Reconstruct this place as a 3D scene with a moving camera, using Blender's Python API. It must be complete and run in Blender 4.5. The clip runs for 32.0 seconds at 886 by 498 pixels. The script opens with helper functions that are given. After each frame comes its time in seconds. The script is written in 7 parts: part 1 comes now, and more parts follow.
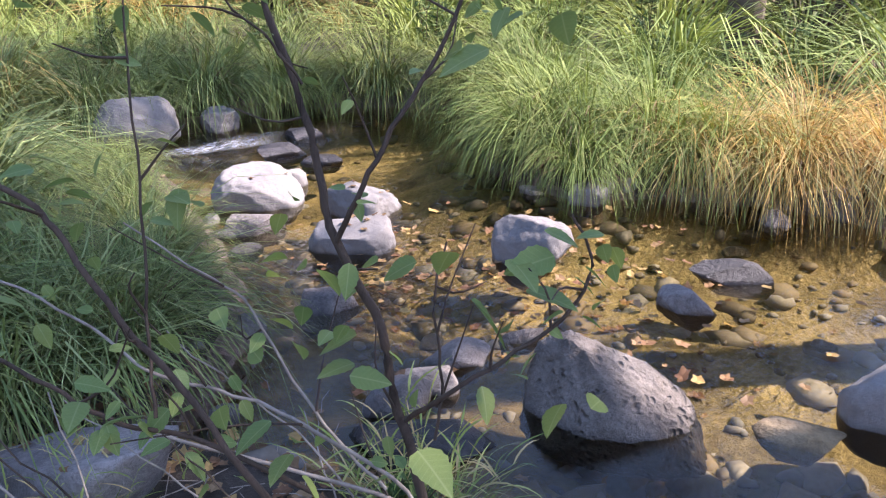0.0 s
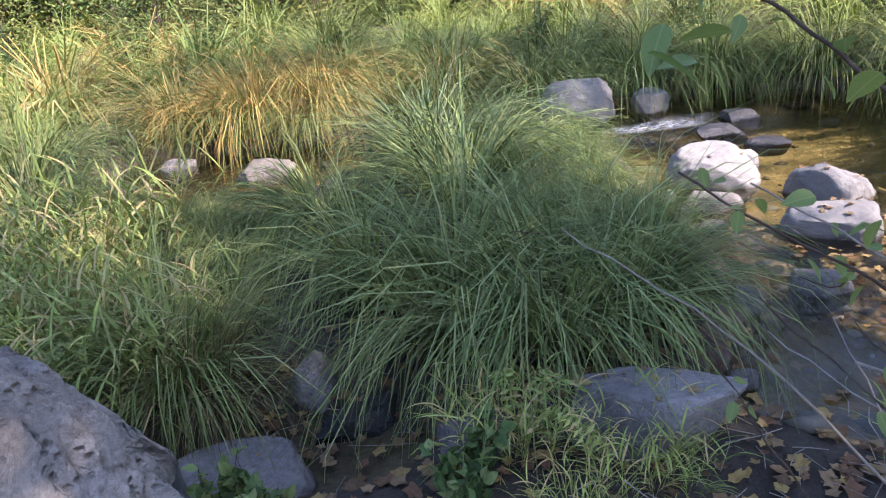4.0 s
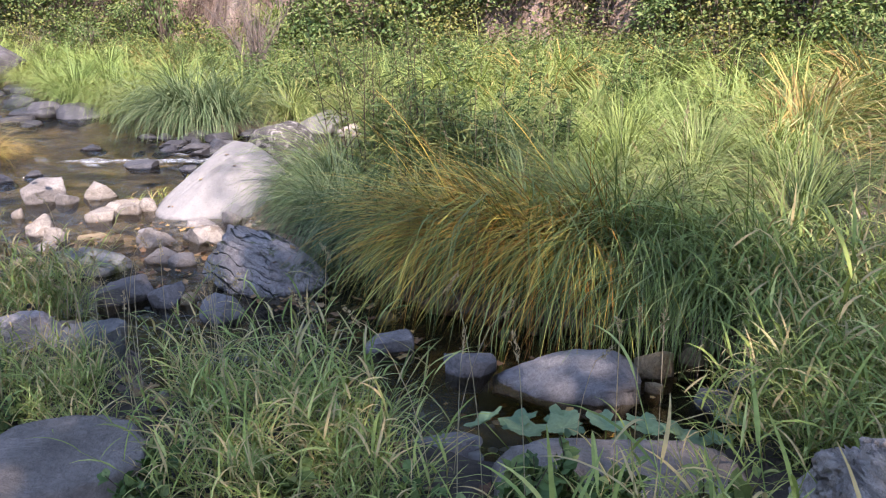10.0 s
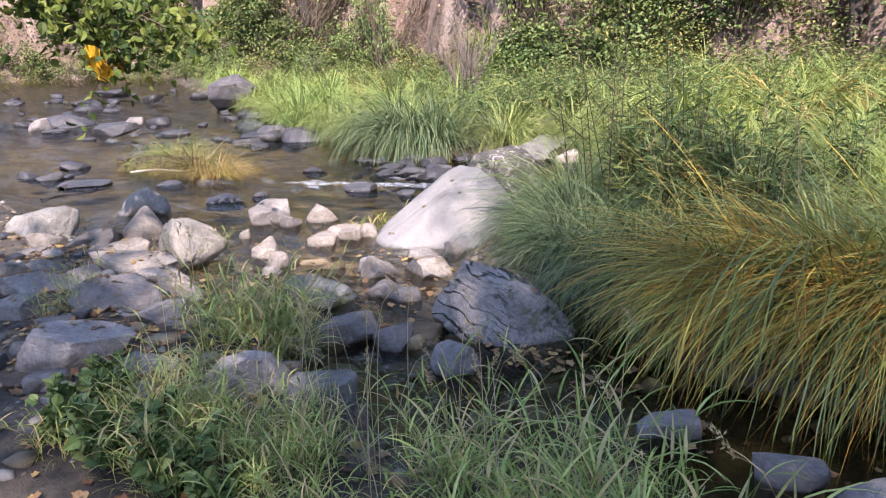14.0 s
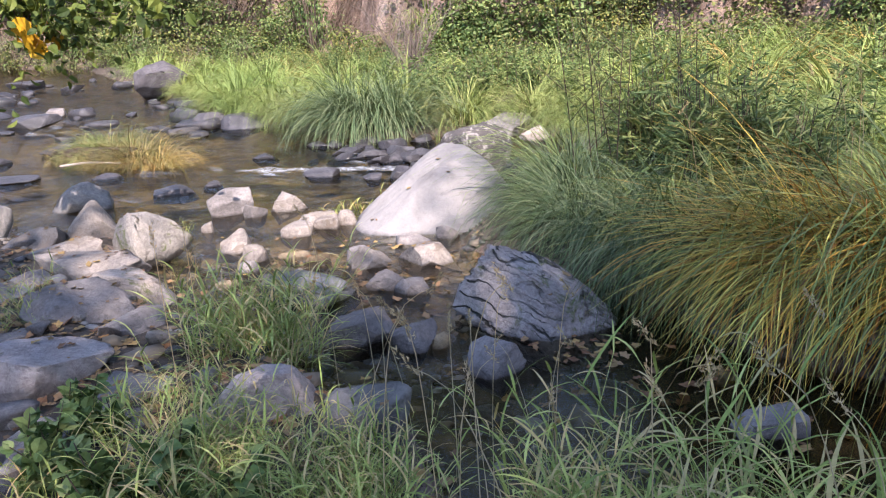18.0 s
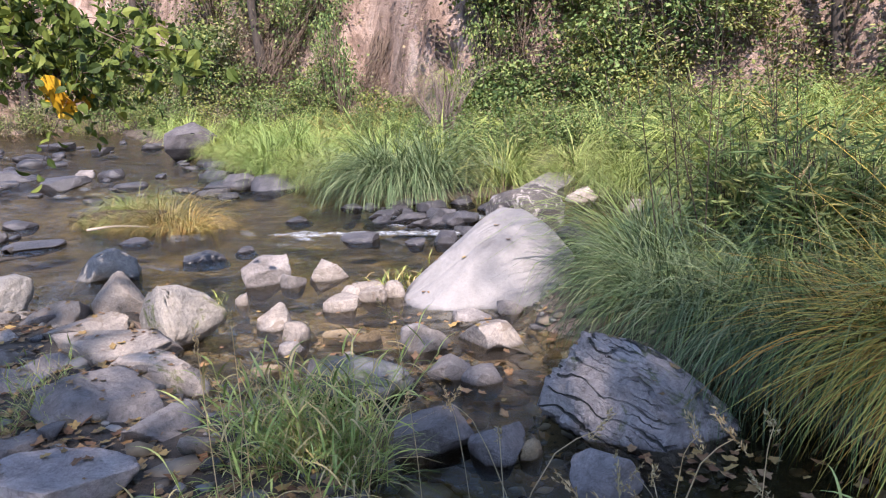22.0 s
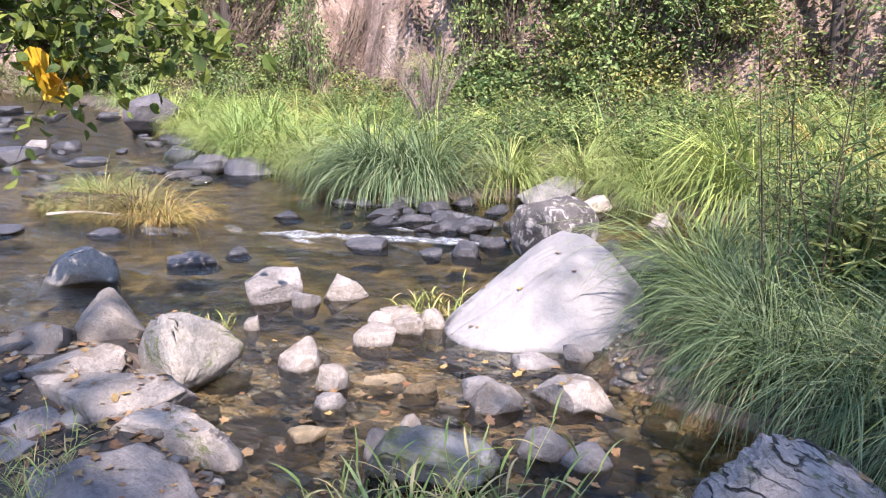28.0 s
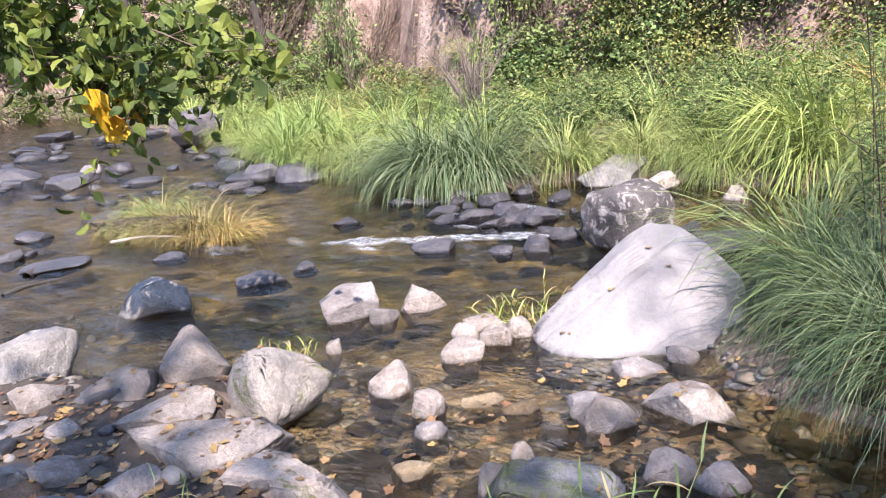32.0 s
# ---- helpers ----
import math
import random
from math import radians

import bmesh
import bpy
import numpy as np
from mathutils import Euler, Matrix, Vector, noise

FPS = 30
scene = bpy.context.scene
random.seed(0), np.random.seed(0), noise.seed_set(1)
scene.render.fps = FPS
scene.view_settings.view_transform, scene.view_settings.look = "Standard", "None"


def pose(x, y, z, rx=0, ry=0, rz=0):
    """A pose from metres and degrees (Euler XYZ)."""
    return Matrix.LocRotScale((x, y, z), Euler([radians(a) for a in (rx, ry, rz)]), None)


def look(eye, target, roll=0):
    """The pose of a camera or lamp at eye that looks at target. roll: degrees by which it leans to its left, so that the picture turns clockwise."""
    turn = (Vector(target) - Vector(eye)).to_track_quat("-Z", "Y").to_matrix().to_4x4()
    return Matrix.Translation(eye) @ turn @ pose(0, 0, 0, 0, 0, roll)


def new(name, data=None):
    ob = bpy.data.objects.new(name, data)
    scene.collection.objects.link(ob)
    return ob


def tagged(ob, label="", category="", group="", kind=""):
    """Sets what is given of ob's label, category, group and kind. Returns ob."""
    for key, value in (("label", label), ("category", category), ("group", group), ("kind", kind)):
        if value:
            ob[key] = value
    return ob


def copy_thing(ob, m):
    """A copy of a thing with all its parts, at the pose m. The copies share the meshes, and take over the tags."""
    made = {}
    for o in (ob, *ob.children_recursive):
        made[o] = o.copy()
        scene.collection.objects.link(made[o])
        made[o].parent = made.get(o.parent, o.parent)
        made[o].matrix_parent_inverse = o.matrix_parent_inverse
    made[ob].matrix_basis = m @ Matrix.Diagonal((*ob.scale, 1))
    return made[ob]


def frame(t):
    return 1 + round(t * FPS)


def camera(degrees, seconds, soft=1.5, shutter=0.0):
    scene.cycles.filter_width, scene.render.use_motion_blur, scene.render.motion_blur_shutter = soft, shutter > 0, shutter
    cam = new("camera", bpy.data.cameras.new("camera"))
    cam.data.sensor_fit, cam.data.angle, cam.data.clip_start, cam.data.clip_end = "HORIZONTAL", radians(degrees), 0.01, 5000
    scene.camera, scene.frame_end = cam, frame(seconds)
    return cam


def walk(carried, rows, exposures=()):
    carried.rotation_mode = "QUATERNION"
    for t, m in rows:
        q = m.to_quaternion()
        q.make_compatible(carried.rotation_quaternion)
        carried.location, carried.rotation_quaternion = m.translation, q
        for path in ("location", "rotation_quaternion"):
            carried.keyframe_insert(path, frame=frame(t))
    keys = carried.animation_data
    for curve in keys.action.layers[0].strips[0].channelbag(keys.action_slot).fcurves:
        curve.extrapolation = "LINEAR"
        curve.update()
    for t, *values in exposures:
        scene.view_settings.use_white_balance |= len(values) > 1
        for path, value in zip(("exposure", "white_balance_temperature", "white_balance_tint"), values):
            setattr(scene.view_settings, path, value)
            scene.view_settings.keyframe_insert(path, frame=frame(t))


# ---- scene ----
# ---- camera ----
cam = camera(61.2, 32.0, soft=1.15)

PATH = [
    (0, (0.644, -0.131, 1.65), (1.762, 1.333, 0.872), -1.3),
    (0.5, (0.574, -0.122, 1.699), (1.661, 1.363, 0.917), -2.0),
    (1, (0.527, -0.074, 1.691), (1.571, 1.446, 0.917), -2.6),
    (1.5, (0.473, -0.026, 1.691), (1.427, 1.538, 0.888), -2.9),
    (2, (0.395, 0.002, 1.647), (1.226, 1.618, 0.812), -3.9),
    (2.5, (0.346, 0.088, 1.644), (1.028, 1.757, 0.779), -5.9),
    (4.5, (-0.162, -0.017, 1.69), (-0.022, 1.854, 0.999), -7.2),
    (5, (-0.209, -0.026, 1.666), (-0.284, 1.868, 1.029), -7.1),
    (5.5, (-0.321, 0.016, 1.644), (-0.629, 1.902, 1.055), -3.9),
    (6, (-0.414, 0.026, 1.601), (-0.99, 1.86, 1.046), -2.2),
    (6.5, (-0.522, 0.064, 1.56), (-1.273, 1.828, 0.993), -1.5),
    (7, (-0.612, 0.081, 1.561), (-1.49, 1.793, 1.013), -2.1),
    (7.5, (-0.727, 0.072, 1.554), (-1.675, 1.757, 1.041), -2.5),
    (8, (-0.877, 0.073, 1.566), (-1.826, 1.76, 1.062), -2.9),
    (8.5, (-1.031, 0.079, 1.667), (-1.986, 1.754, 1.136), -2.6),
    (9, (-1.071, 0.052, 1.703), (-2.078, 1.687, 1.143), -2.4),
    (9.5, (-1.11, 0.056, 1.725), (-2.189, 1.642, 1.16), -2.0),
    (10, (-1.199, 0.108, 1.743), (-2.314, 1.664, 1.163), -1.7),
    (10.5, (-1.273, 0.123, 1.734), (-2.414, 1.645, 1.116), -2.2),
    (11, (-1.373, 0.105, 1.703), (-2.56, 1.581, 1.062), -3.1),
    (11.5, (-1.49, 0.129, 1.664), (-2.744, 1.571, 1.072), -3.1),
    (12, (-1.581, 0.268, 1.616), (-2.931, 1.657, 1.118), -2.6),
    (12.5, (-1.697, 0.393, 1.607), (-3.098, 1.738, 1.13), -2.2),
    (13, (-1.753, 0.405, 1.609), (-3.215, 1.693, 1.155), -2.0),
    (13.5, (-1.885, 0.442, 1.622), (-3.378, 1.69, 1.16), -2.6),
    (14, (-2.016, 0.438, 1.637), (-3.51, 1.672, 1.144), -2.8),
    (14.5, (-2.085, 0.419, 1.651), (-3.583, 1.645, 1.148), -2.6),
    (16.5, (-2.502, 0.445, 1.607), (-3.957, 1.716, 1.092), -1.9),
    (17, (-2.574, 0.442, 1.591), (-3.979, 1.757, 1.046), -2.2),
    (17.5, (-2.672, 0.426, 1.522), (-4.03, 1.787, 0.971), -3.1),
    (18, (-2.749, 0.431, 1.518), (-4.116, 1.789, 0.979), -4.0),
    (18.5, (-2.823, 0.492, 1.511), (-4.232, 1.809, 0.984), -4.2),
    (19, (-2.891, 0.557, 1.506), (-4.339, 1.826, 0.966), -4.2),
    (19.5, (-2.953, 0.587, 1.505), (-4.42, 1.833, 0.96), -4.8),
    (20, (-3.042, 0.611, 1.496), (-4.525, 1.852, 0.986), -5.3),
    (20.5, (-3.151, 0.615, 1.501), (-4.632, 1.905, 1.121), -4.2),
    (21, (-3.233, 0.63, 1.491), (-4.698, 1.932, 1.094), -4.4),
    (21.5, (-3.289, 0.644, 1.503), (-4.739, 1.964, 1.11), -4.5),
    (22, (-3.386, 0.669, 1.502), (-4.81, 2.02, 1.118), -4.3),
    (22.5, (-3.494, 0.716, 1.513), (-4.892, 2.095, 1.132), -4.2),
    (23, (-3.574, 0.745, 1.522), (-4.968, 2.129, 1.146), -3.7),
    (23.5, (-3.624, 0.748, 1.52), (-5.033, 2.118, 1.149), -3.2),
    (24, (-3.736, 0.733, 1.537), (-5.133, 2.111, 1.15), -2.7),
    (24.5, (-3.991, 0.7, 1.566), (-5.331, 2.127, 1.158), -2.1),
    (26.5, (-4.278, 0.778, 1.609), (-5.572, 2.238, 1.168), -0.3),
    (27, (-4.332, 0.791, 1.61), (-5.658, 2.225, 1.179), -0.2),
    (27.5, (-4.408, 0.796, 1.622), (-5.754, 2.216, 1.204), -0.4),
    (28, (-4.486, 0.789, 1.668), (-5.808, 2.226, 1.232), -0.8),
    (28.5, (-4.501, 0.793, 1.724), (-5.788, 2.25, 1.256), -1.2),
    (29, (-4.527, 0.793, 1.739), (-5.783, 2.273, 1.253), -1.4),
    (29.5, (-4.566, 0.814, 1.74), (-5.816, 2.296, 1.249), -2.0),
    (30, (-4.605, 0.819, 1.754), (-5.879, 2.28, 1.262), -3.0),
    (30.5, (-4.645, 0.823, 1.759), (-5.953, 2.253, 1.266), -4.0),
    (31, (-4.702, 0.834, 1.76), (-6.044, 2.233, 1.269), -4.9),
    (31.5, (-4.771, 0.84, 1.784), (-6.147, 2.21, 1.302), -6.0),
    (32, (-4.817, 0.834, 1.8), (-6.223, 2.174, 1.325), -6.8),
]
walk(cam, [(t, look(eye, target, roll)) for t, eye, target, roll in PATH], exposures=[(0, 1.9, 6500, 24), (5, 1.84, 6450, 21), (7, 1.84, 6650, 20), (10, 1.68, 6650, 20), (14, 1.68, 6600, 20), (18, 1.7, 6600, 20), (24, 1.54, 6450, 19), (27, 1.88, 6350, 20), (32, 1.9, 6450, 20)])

# ---- world, sun and exposure ----
SUN_AZ, SUN_EL = math.atan2(-0.57, 0.82), radians(48)      # the way to the sun in the plan, and its height
to_sun = Vector((math.cos(SUN_AZ) * math.cos(SUN_EL), math.sin(SUN_AZ) * math.cos(SUN_EL), math.sin(SUN_EL)))
world = bpy.data.worlds.new("sky")
world.use_nodes = True
scene.world = world
sky = world.node_tree.nodes.new("ShaderNodeTexSky")
sky.sky_type, sky.sun_disc = "NISHITA", False
sky.sun_elevation, sky.sun_rotation = SUN_EL, math.pi / 2 - SUN_AZ
sky.air_density, sky.dust_density, sky.ozone_density = 1.0, 0.3, 1.4
background = world.node_tree.nodes["Background"]
background.inputs["Strength"].default_value = 0.145
world.node_tree.links.new(sky.outputs[0], background.inputs["Color"])
sun_data = bpy.data.lights.new("sun", "SUN")
sun_data.energy, sun_data.angle, sun_data.color = 4.4, radians(0.53), (1.0, 0.925, 0.84)
sun = new("sun", sun_data)
sun.rotation_euler = (-to_sun).to_track_quat("-Z", "Y").to_euler()


# ---- materials ----
class Nodes:
    """A node material under construction."""

    def __init__(self, name):
        self.m = bpy.data.materials.new(name)
        self.m.use_nodes = True
        self.t = self.m.node_tree
        self.bsdf = self.t.nodes["Principled BSDF"]
        self.out = self.t.nodes["Material Output"]

    def add(self, kind, **values):
        n = self.t.nodes.new("ShaderNode" + kind)
        for k, v in values.items():
            if k == "operation":
                n.operation = v
            elif k == "attribute_name":
                n.attribute_name = v
            else:
                self.put(n.inputs[k], v)
        return n

    def put(self, socket, v):
        if isinstance(v, bpy.types.NodeSocket):
            self.t.links.new(v, socket)
        else:
            socket.default_value = (*v, 1) if isinstance(v, tuple) and len(v) == 3 and socket.type == "RGBA" else v

    def noise(self, scale, detail=4, rough=0.6, vector=None, warp=0.0):
        n = self.add("TexNoise", Scale=scale, Detail=detail, Roughness=rough, Distortion=warp)
        self.put(n.inputs["Vector"], vector or self.add("TexCoord").outputs["Object"])
        return n.outputs["Fac"]

    def ramp(self, fac, *stops):
        r = self.add("ValToRGB", Fac=fac)
        e = r.color_ramp.elements
        while len(e) < len(stops):
            e.new(0.5)
        for q, (p, c) in zip(e, stops):
            q.position, q.color = p, (*c, 1) if isinstance(c, tuple) else (c, c, c, 1)
        return r.outputs["Color"]

    def mix(self, fac, a, b, blend="MIX"):
        n = self.t.nodes.new("ShaderNodeMix")
        n.data_type, n.blend_type = "RGBA", blend
        self.put(n.inputs[0], fac), self.put(n.inputs[6], a), self.put(n.inputs[7], b)
        return n.outputs[2]

    def math(self, op, a, b=0.5, c=0.0):
        n = self.add("Math", operation=op)
        self.put(n.inputs[0], a), self.put(n.inputs[1], b), self.put(n.inputs[2], c)
        return n.outputs[0]

    def bump(self, height, strength=0.5, distance=0.02, normal=None):
        b = self.add("Bump", Height=height, Strength=strength, Distance=distance)
        if normal:
            self.put(b.inputs["Normal"], normal)
        return b.outputs[0]

    def height(self):
        """World z, in metres."""
        return self.add("SeparateXYZ", Vector=self.add("NewGeometry").outputs["Position"]).outputs["Z"]

    def done(self, **values):
        for k, v in values.items():
            self.put(self.bsdf.inputs[k.replace("_", " ")], v)
        return self.m


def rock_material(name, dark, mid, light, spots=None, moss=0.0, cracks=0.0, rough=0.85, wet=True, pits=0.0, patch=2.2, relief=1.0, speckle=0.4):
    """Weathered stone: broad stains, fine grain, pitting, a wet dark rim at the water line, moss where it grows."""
    n = Nodes(name)
    vec = n.add("Mapping", Vector=n.add("TexCoord").outputs["Object"])
    n.put(vec.inputs["Location"], n.add("CombineXYZ", X=n.math("MULTIPLY", n.add("ObjectInfo").outputs["Random"], 37.0)).outputs[0])
    v = vec.outputs[0]
    broad, grain = n.noise(patch, 5, 0.65, v, 0.6), n.noise(38, 6, 0.75, v)
    col = n.ramp(broad, (0.3, dark), (0.5, mid), (0.72, light))
    col = n.mix(speckle, col, n.ramp(grain, (0.3, 0.22), (0.5, 0.5), (0.72, 0.85)), "OVERLAY")
    vein = n.ramp(n.noise(4.6, 7, 0.78, v, 2.2), (0.47, 0.0), (0.5, 0.75), (0.53, 0.0))
    col = n.mix(n.math("MULTIPLY", vein, 1.5 * speckle), col, n.mix(1.0, col, (0.3, 0.29, 0.28), "MULTIPLY"))
    tone = n.ramp(n.add("ObjectInfo").outputs["Random"], (0.0, 0.38), (1.0, 0.6))
    col = n.mix(1.0, col, tone, "OVERLAY")
    h = n.math("ADD", n.math("MULTIPLY", n.noise(9, 6, 0.7, v), 1.0), n.math("MULTIPLY", grain, 0.35))
    if spots:
        s = n.ramp(n.noise(7, 5, 0.7, v, 1.2), (0.52, 0.0), (0.6, 1.0))
        col = n.mix(s, col, spots)
    if cracks:
        tilt = n.add("Mapping", Vector=v, Rotation=(0.25, 1.15, 0.2), Scale=(1.0, 1.0, 1.0))
        w = n.add("TexWave", Vector=tilt.outputs[0], Scale=3.4, Distortion=6.5, Detail=4.0)
        w.inputs["Detail Scale"].default_value = 1.4
        line = n.ramp(w.outputs["Fac"], (0.0, 1.0), (0.02, 0.9), (0.055, 0.0))
        patchy = n.ramp(n.noise(3.1, 3, 0.6, v), (0.4, 0.0), (0.55, 1.0))
        line = n.math("MULTIPLY", n.math("MULTIPLY", line, patchy), cracks)
        fine_w = n.add("TexWave", Vector=tilt.outputs[0], Scale=9.0, Distortion=9.0, Detail=4.0)
        hair = n.math("MULTIPLY", n.ramp(fine_w.outputs["Fac"], (0.0, 0.8), (0.04, 0.0)), n.ramp(n.noise(5.0, 3, 0.6, v), (0.48, 0.0), (0.6, 1.0)))
        line = n.math("MAXIMUM", line, hair)
        col = n.mix(line, col, (0.035, 0.034, 0.03))
        h = n.math("SUBTRACT", h, n.math("MULTIPLY", line, 1.6))
    if pits:
        p = n.add("TexVoronoi", Vector=n.mix(0.12, v, n.add("TexNoise", Vector=v, Scale=6.0).outputs["Color"], "ADD"), Scale=26.0)
        pit = n.math("MULTIPLY", n.ramp(p.outputs["Distance"], (0.05, 1.0), (0.4, 0.0)), n.ramp(n.noise(6, 2, 0.5, v), (0.5, 0.0), (0.68, 1.0)))
        h = n.math("SUBTRACT", h, n.math("MULTIPLY", pit, pits))
        col = n.mix(n.math("MULTIPLY", pit, 0.55), col, (0.05, 0.045, 0.045))
    if moss:
        g = n.ramp(n.noise(5.5, 6, 0.75, v, 0.8), (0.58 - 0.16 * moss, 0.0), (0.66 - 0.12 * moss, 1.0))
        col = n.mix(n.math("MULTIPLY", g, 0.85), col, n.ramp(grain, (0.3, (0.035, 0.045, 0.012)), (0.7, (0.13, 0.15, 0.03))))
    r = rough
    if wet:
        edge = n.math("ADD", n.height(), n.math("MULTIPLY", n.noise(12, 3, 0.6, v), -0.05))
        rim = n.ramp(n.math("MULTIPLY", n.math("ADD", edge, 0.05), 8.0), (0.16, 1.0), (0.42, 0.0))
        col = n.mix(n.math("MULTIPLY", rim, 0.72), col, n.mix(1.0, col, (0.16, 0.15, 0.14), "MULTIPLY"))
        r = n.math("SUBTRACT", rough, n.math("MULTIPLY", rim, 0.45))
    return n.done(Base_Color=col, Roughness=r, Normal=n.bump(h, 0.9, 0.04 * relief))


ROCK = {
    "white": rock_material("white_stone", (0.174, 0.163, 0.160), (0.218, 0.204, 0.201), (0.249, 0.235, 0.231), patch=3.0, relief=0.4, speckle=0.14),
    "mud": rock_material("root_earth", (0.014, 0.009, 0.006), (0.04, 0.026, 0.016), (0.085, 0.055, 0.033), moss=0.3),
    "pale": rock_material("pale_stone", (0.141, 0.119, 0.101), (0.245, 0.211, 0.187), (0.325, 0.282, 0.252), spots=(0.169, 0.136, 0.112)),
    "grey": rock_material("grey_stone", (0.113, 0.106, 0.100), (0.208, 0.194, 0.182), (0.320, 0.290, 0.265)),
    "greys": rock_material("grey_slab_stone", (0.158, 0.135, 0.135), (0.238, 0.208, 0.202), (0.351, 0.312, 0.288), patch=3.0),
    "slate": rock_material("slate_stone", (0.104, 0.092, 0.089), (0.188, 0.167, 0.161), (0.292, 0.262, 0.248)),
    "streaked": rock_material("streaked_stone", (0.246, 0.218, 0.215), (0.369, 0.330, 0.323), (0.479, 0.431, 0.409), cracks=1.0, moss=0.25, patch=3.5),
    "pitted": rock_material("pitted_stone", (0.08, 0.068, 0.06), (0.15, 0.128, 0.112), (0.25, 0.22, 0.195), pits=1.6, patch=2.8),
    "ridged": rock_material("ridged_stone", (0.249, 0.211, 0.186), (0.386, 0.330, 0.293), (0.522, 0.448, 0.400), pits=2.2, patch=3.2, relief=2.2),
    # pale spots on the dark boulder: lichen, and sun dapples put into the colour
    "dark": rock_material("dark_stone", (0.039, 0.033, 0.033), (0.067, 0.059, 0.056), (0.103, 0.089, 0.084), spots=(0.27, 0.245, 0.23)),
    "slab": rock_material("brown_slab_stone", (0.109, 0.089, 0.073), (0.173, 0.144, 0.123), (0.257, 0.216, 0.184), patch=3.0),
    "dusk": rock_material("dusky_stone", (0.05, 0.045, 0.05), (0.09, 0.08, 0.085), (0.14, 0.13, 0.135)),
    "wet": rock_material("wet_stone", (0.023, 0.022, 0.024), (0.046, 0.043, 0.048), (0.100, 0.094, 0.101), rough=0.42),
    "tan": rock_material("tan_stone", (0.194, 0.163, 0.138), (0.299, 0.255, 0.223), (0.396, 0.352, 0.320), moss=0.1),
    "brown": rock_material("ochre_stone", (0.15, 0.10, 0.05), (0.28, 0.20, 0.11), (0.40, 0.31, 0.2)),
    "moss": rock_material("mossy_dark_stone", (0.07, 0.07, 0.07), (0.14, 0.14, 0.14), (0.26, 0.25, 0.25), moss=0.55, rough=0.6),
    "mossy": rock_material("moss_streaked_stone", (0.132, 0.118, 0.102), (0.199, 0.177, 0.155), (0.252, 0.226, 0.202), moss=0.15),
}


def leaf_material(name, *colours, see=0.2, rough=0.6, veins=False):
    """Thin leaves and blades: colour varies from blade to blade and from plant to plant, and light comes through."""
    n = Nodes(name)
    stops = [(0.12 + 0.76 * i / max(1, len(colours) - 1), c) for i, c in enumerate(colours)]
    col = n.ramp(n.add("NewGeometry").outputs["Random Per Island"], *stops)
    col = n.mix(0.8, col, n.ramp(n.add("ObjectInfo").outputs["Random"], (0.0, (0.40, 0.425, 0.43)), (0.5, (0.52, 0.5, 0.5)), (1.0, (0.62, 0.53, 0.47))), "OVERLAY")
    col = n.mix(0.35, col, n.ramp(n.noise(60, 3), (0.3, 0.3), (0.7, 0.7)), "OVERLAY")
    if veins:
        at = n.add("SeparateXYZ", Vector=n.add("TexCoord").outputs["Object"])
        off = n.math("ABSOLUTE", at.outputs["Y"])
        side = n.math("FRACT", n.math("MULTIPLY", n.math("SUBTRACT", at.outputs["X"], n.math("MULTIPLY", off, 0.8)), 8.0))
        line = n.math("MAXIMUM", n.ramp(side, (0.0, 0.7), (0.14, 0.0)), n.ramp(off, (0.008, 1.0), (0.022, 0.0)))
        col = n.mix(n.math("MULTIPLY", line, 0.45), col, (0.36, 0.42, 0.2))
    n.put(n.bsdf.inputs["Base Color"], col)
    n.put(n.bsdf.inputs["Roughness"], rough)
    n.put(n.bsdf.inputs["Specular IOR Level"], 0.22)
    lit = n.add("BsdfTranslucent", Color=n.mix(1.0, col, (1.0, 1.0, 0.68), "MULTIPLY"))
    both = n.add("MixShader")
    n.put(both.inputs[0], see)
    n.t.links.new(n.bsdf.outputs[0], both.inputs[1]), n.t.links.new(lit.outputs[0], both.inputs[2])
    n.t.links.new(both.outputs[0], n.out.inputs["Surface"])
    return n.m


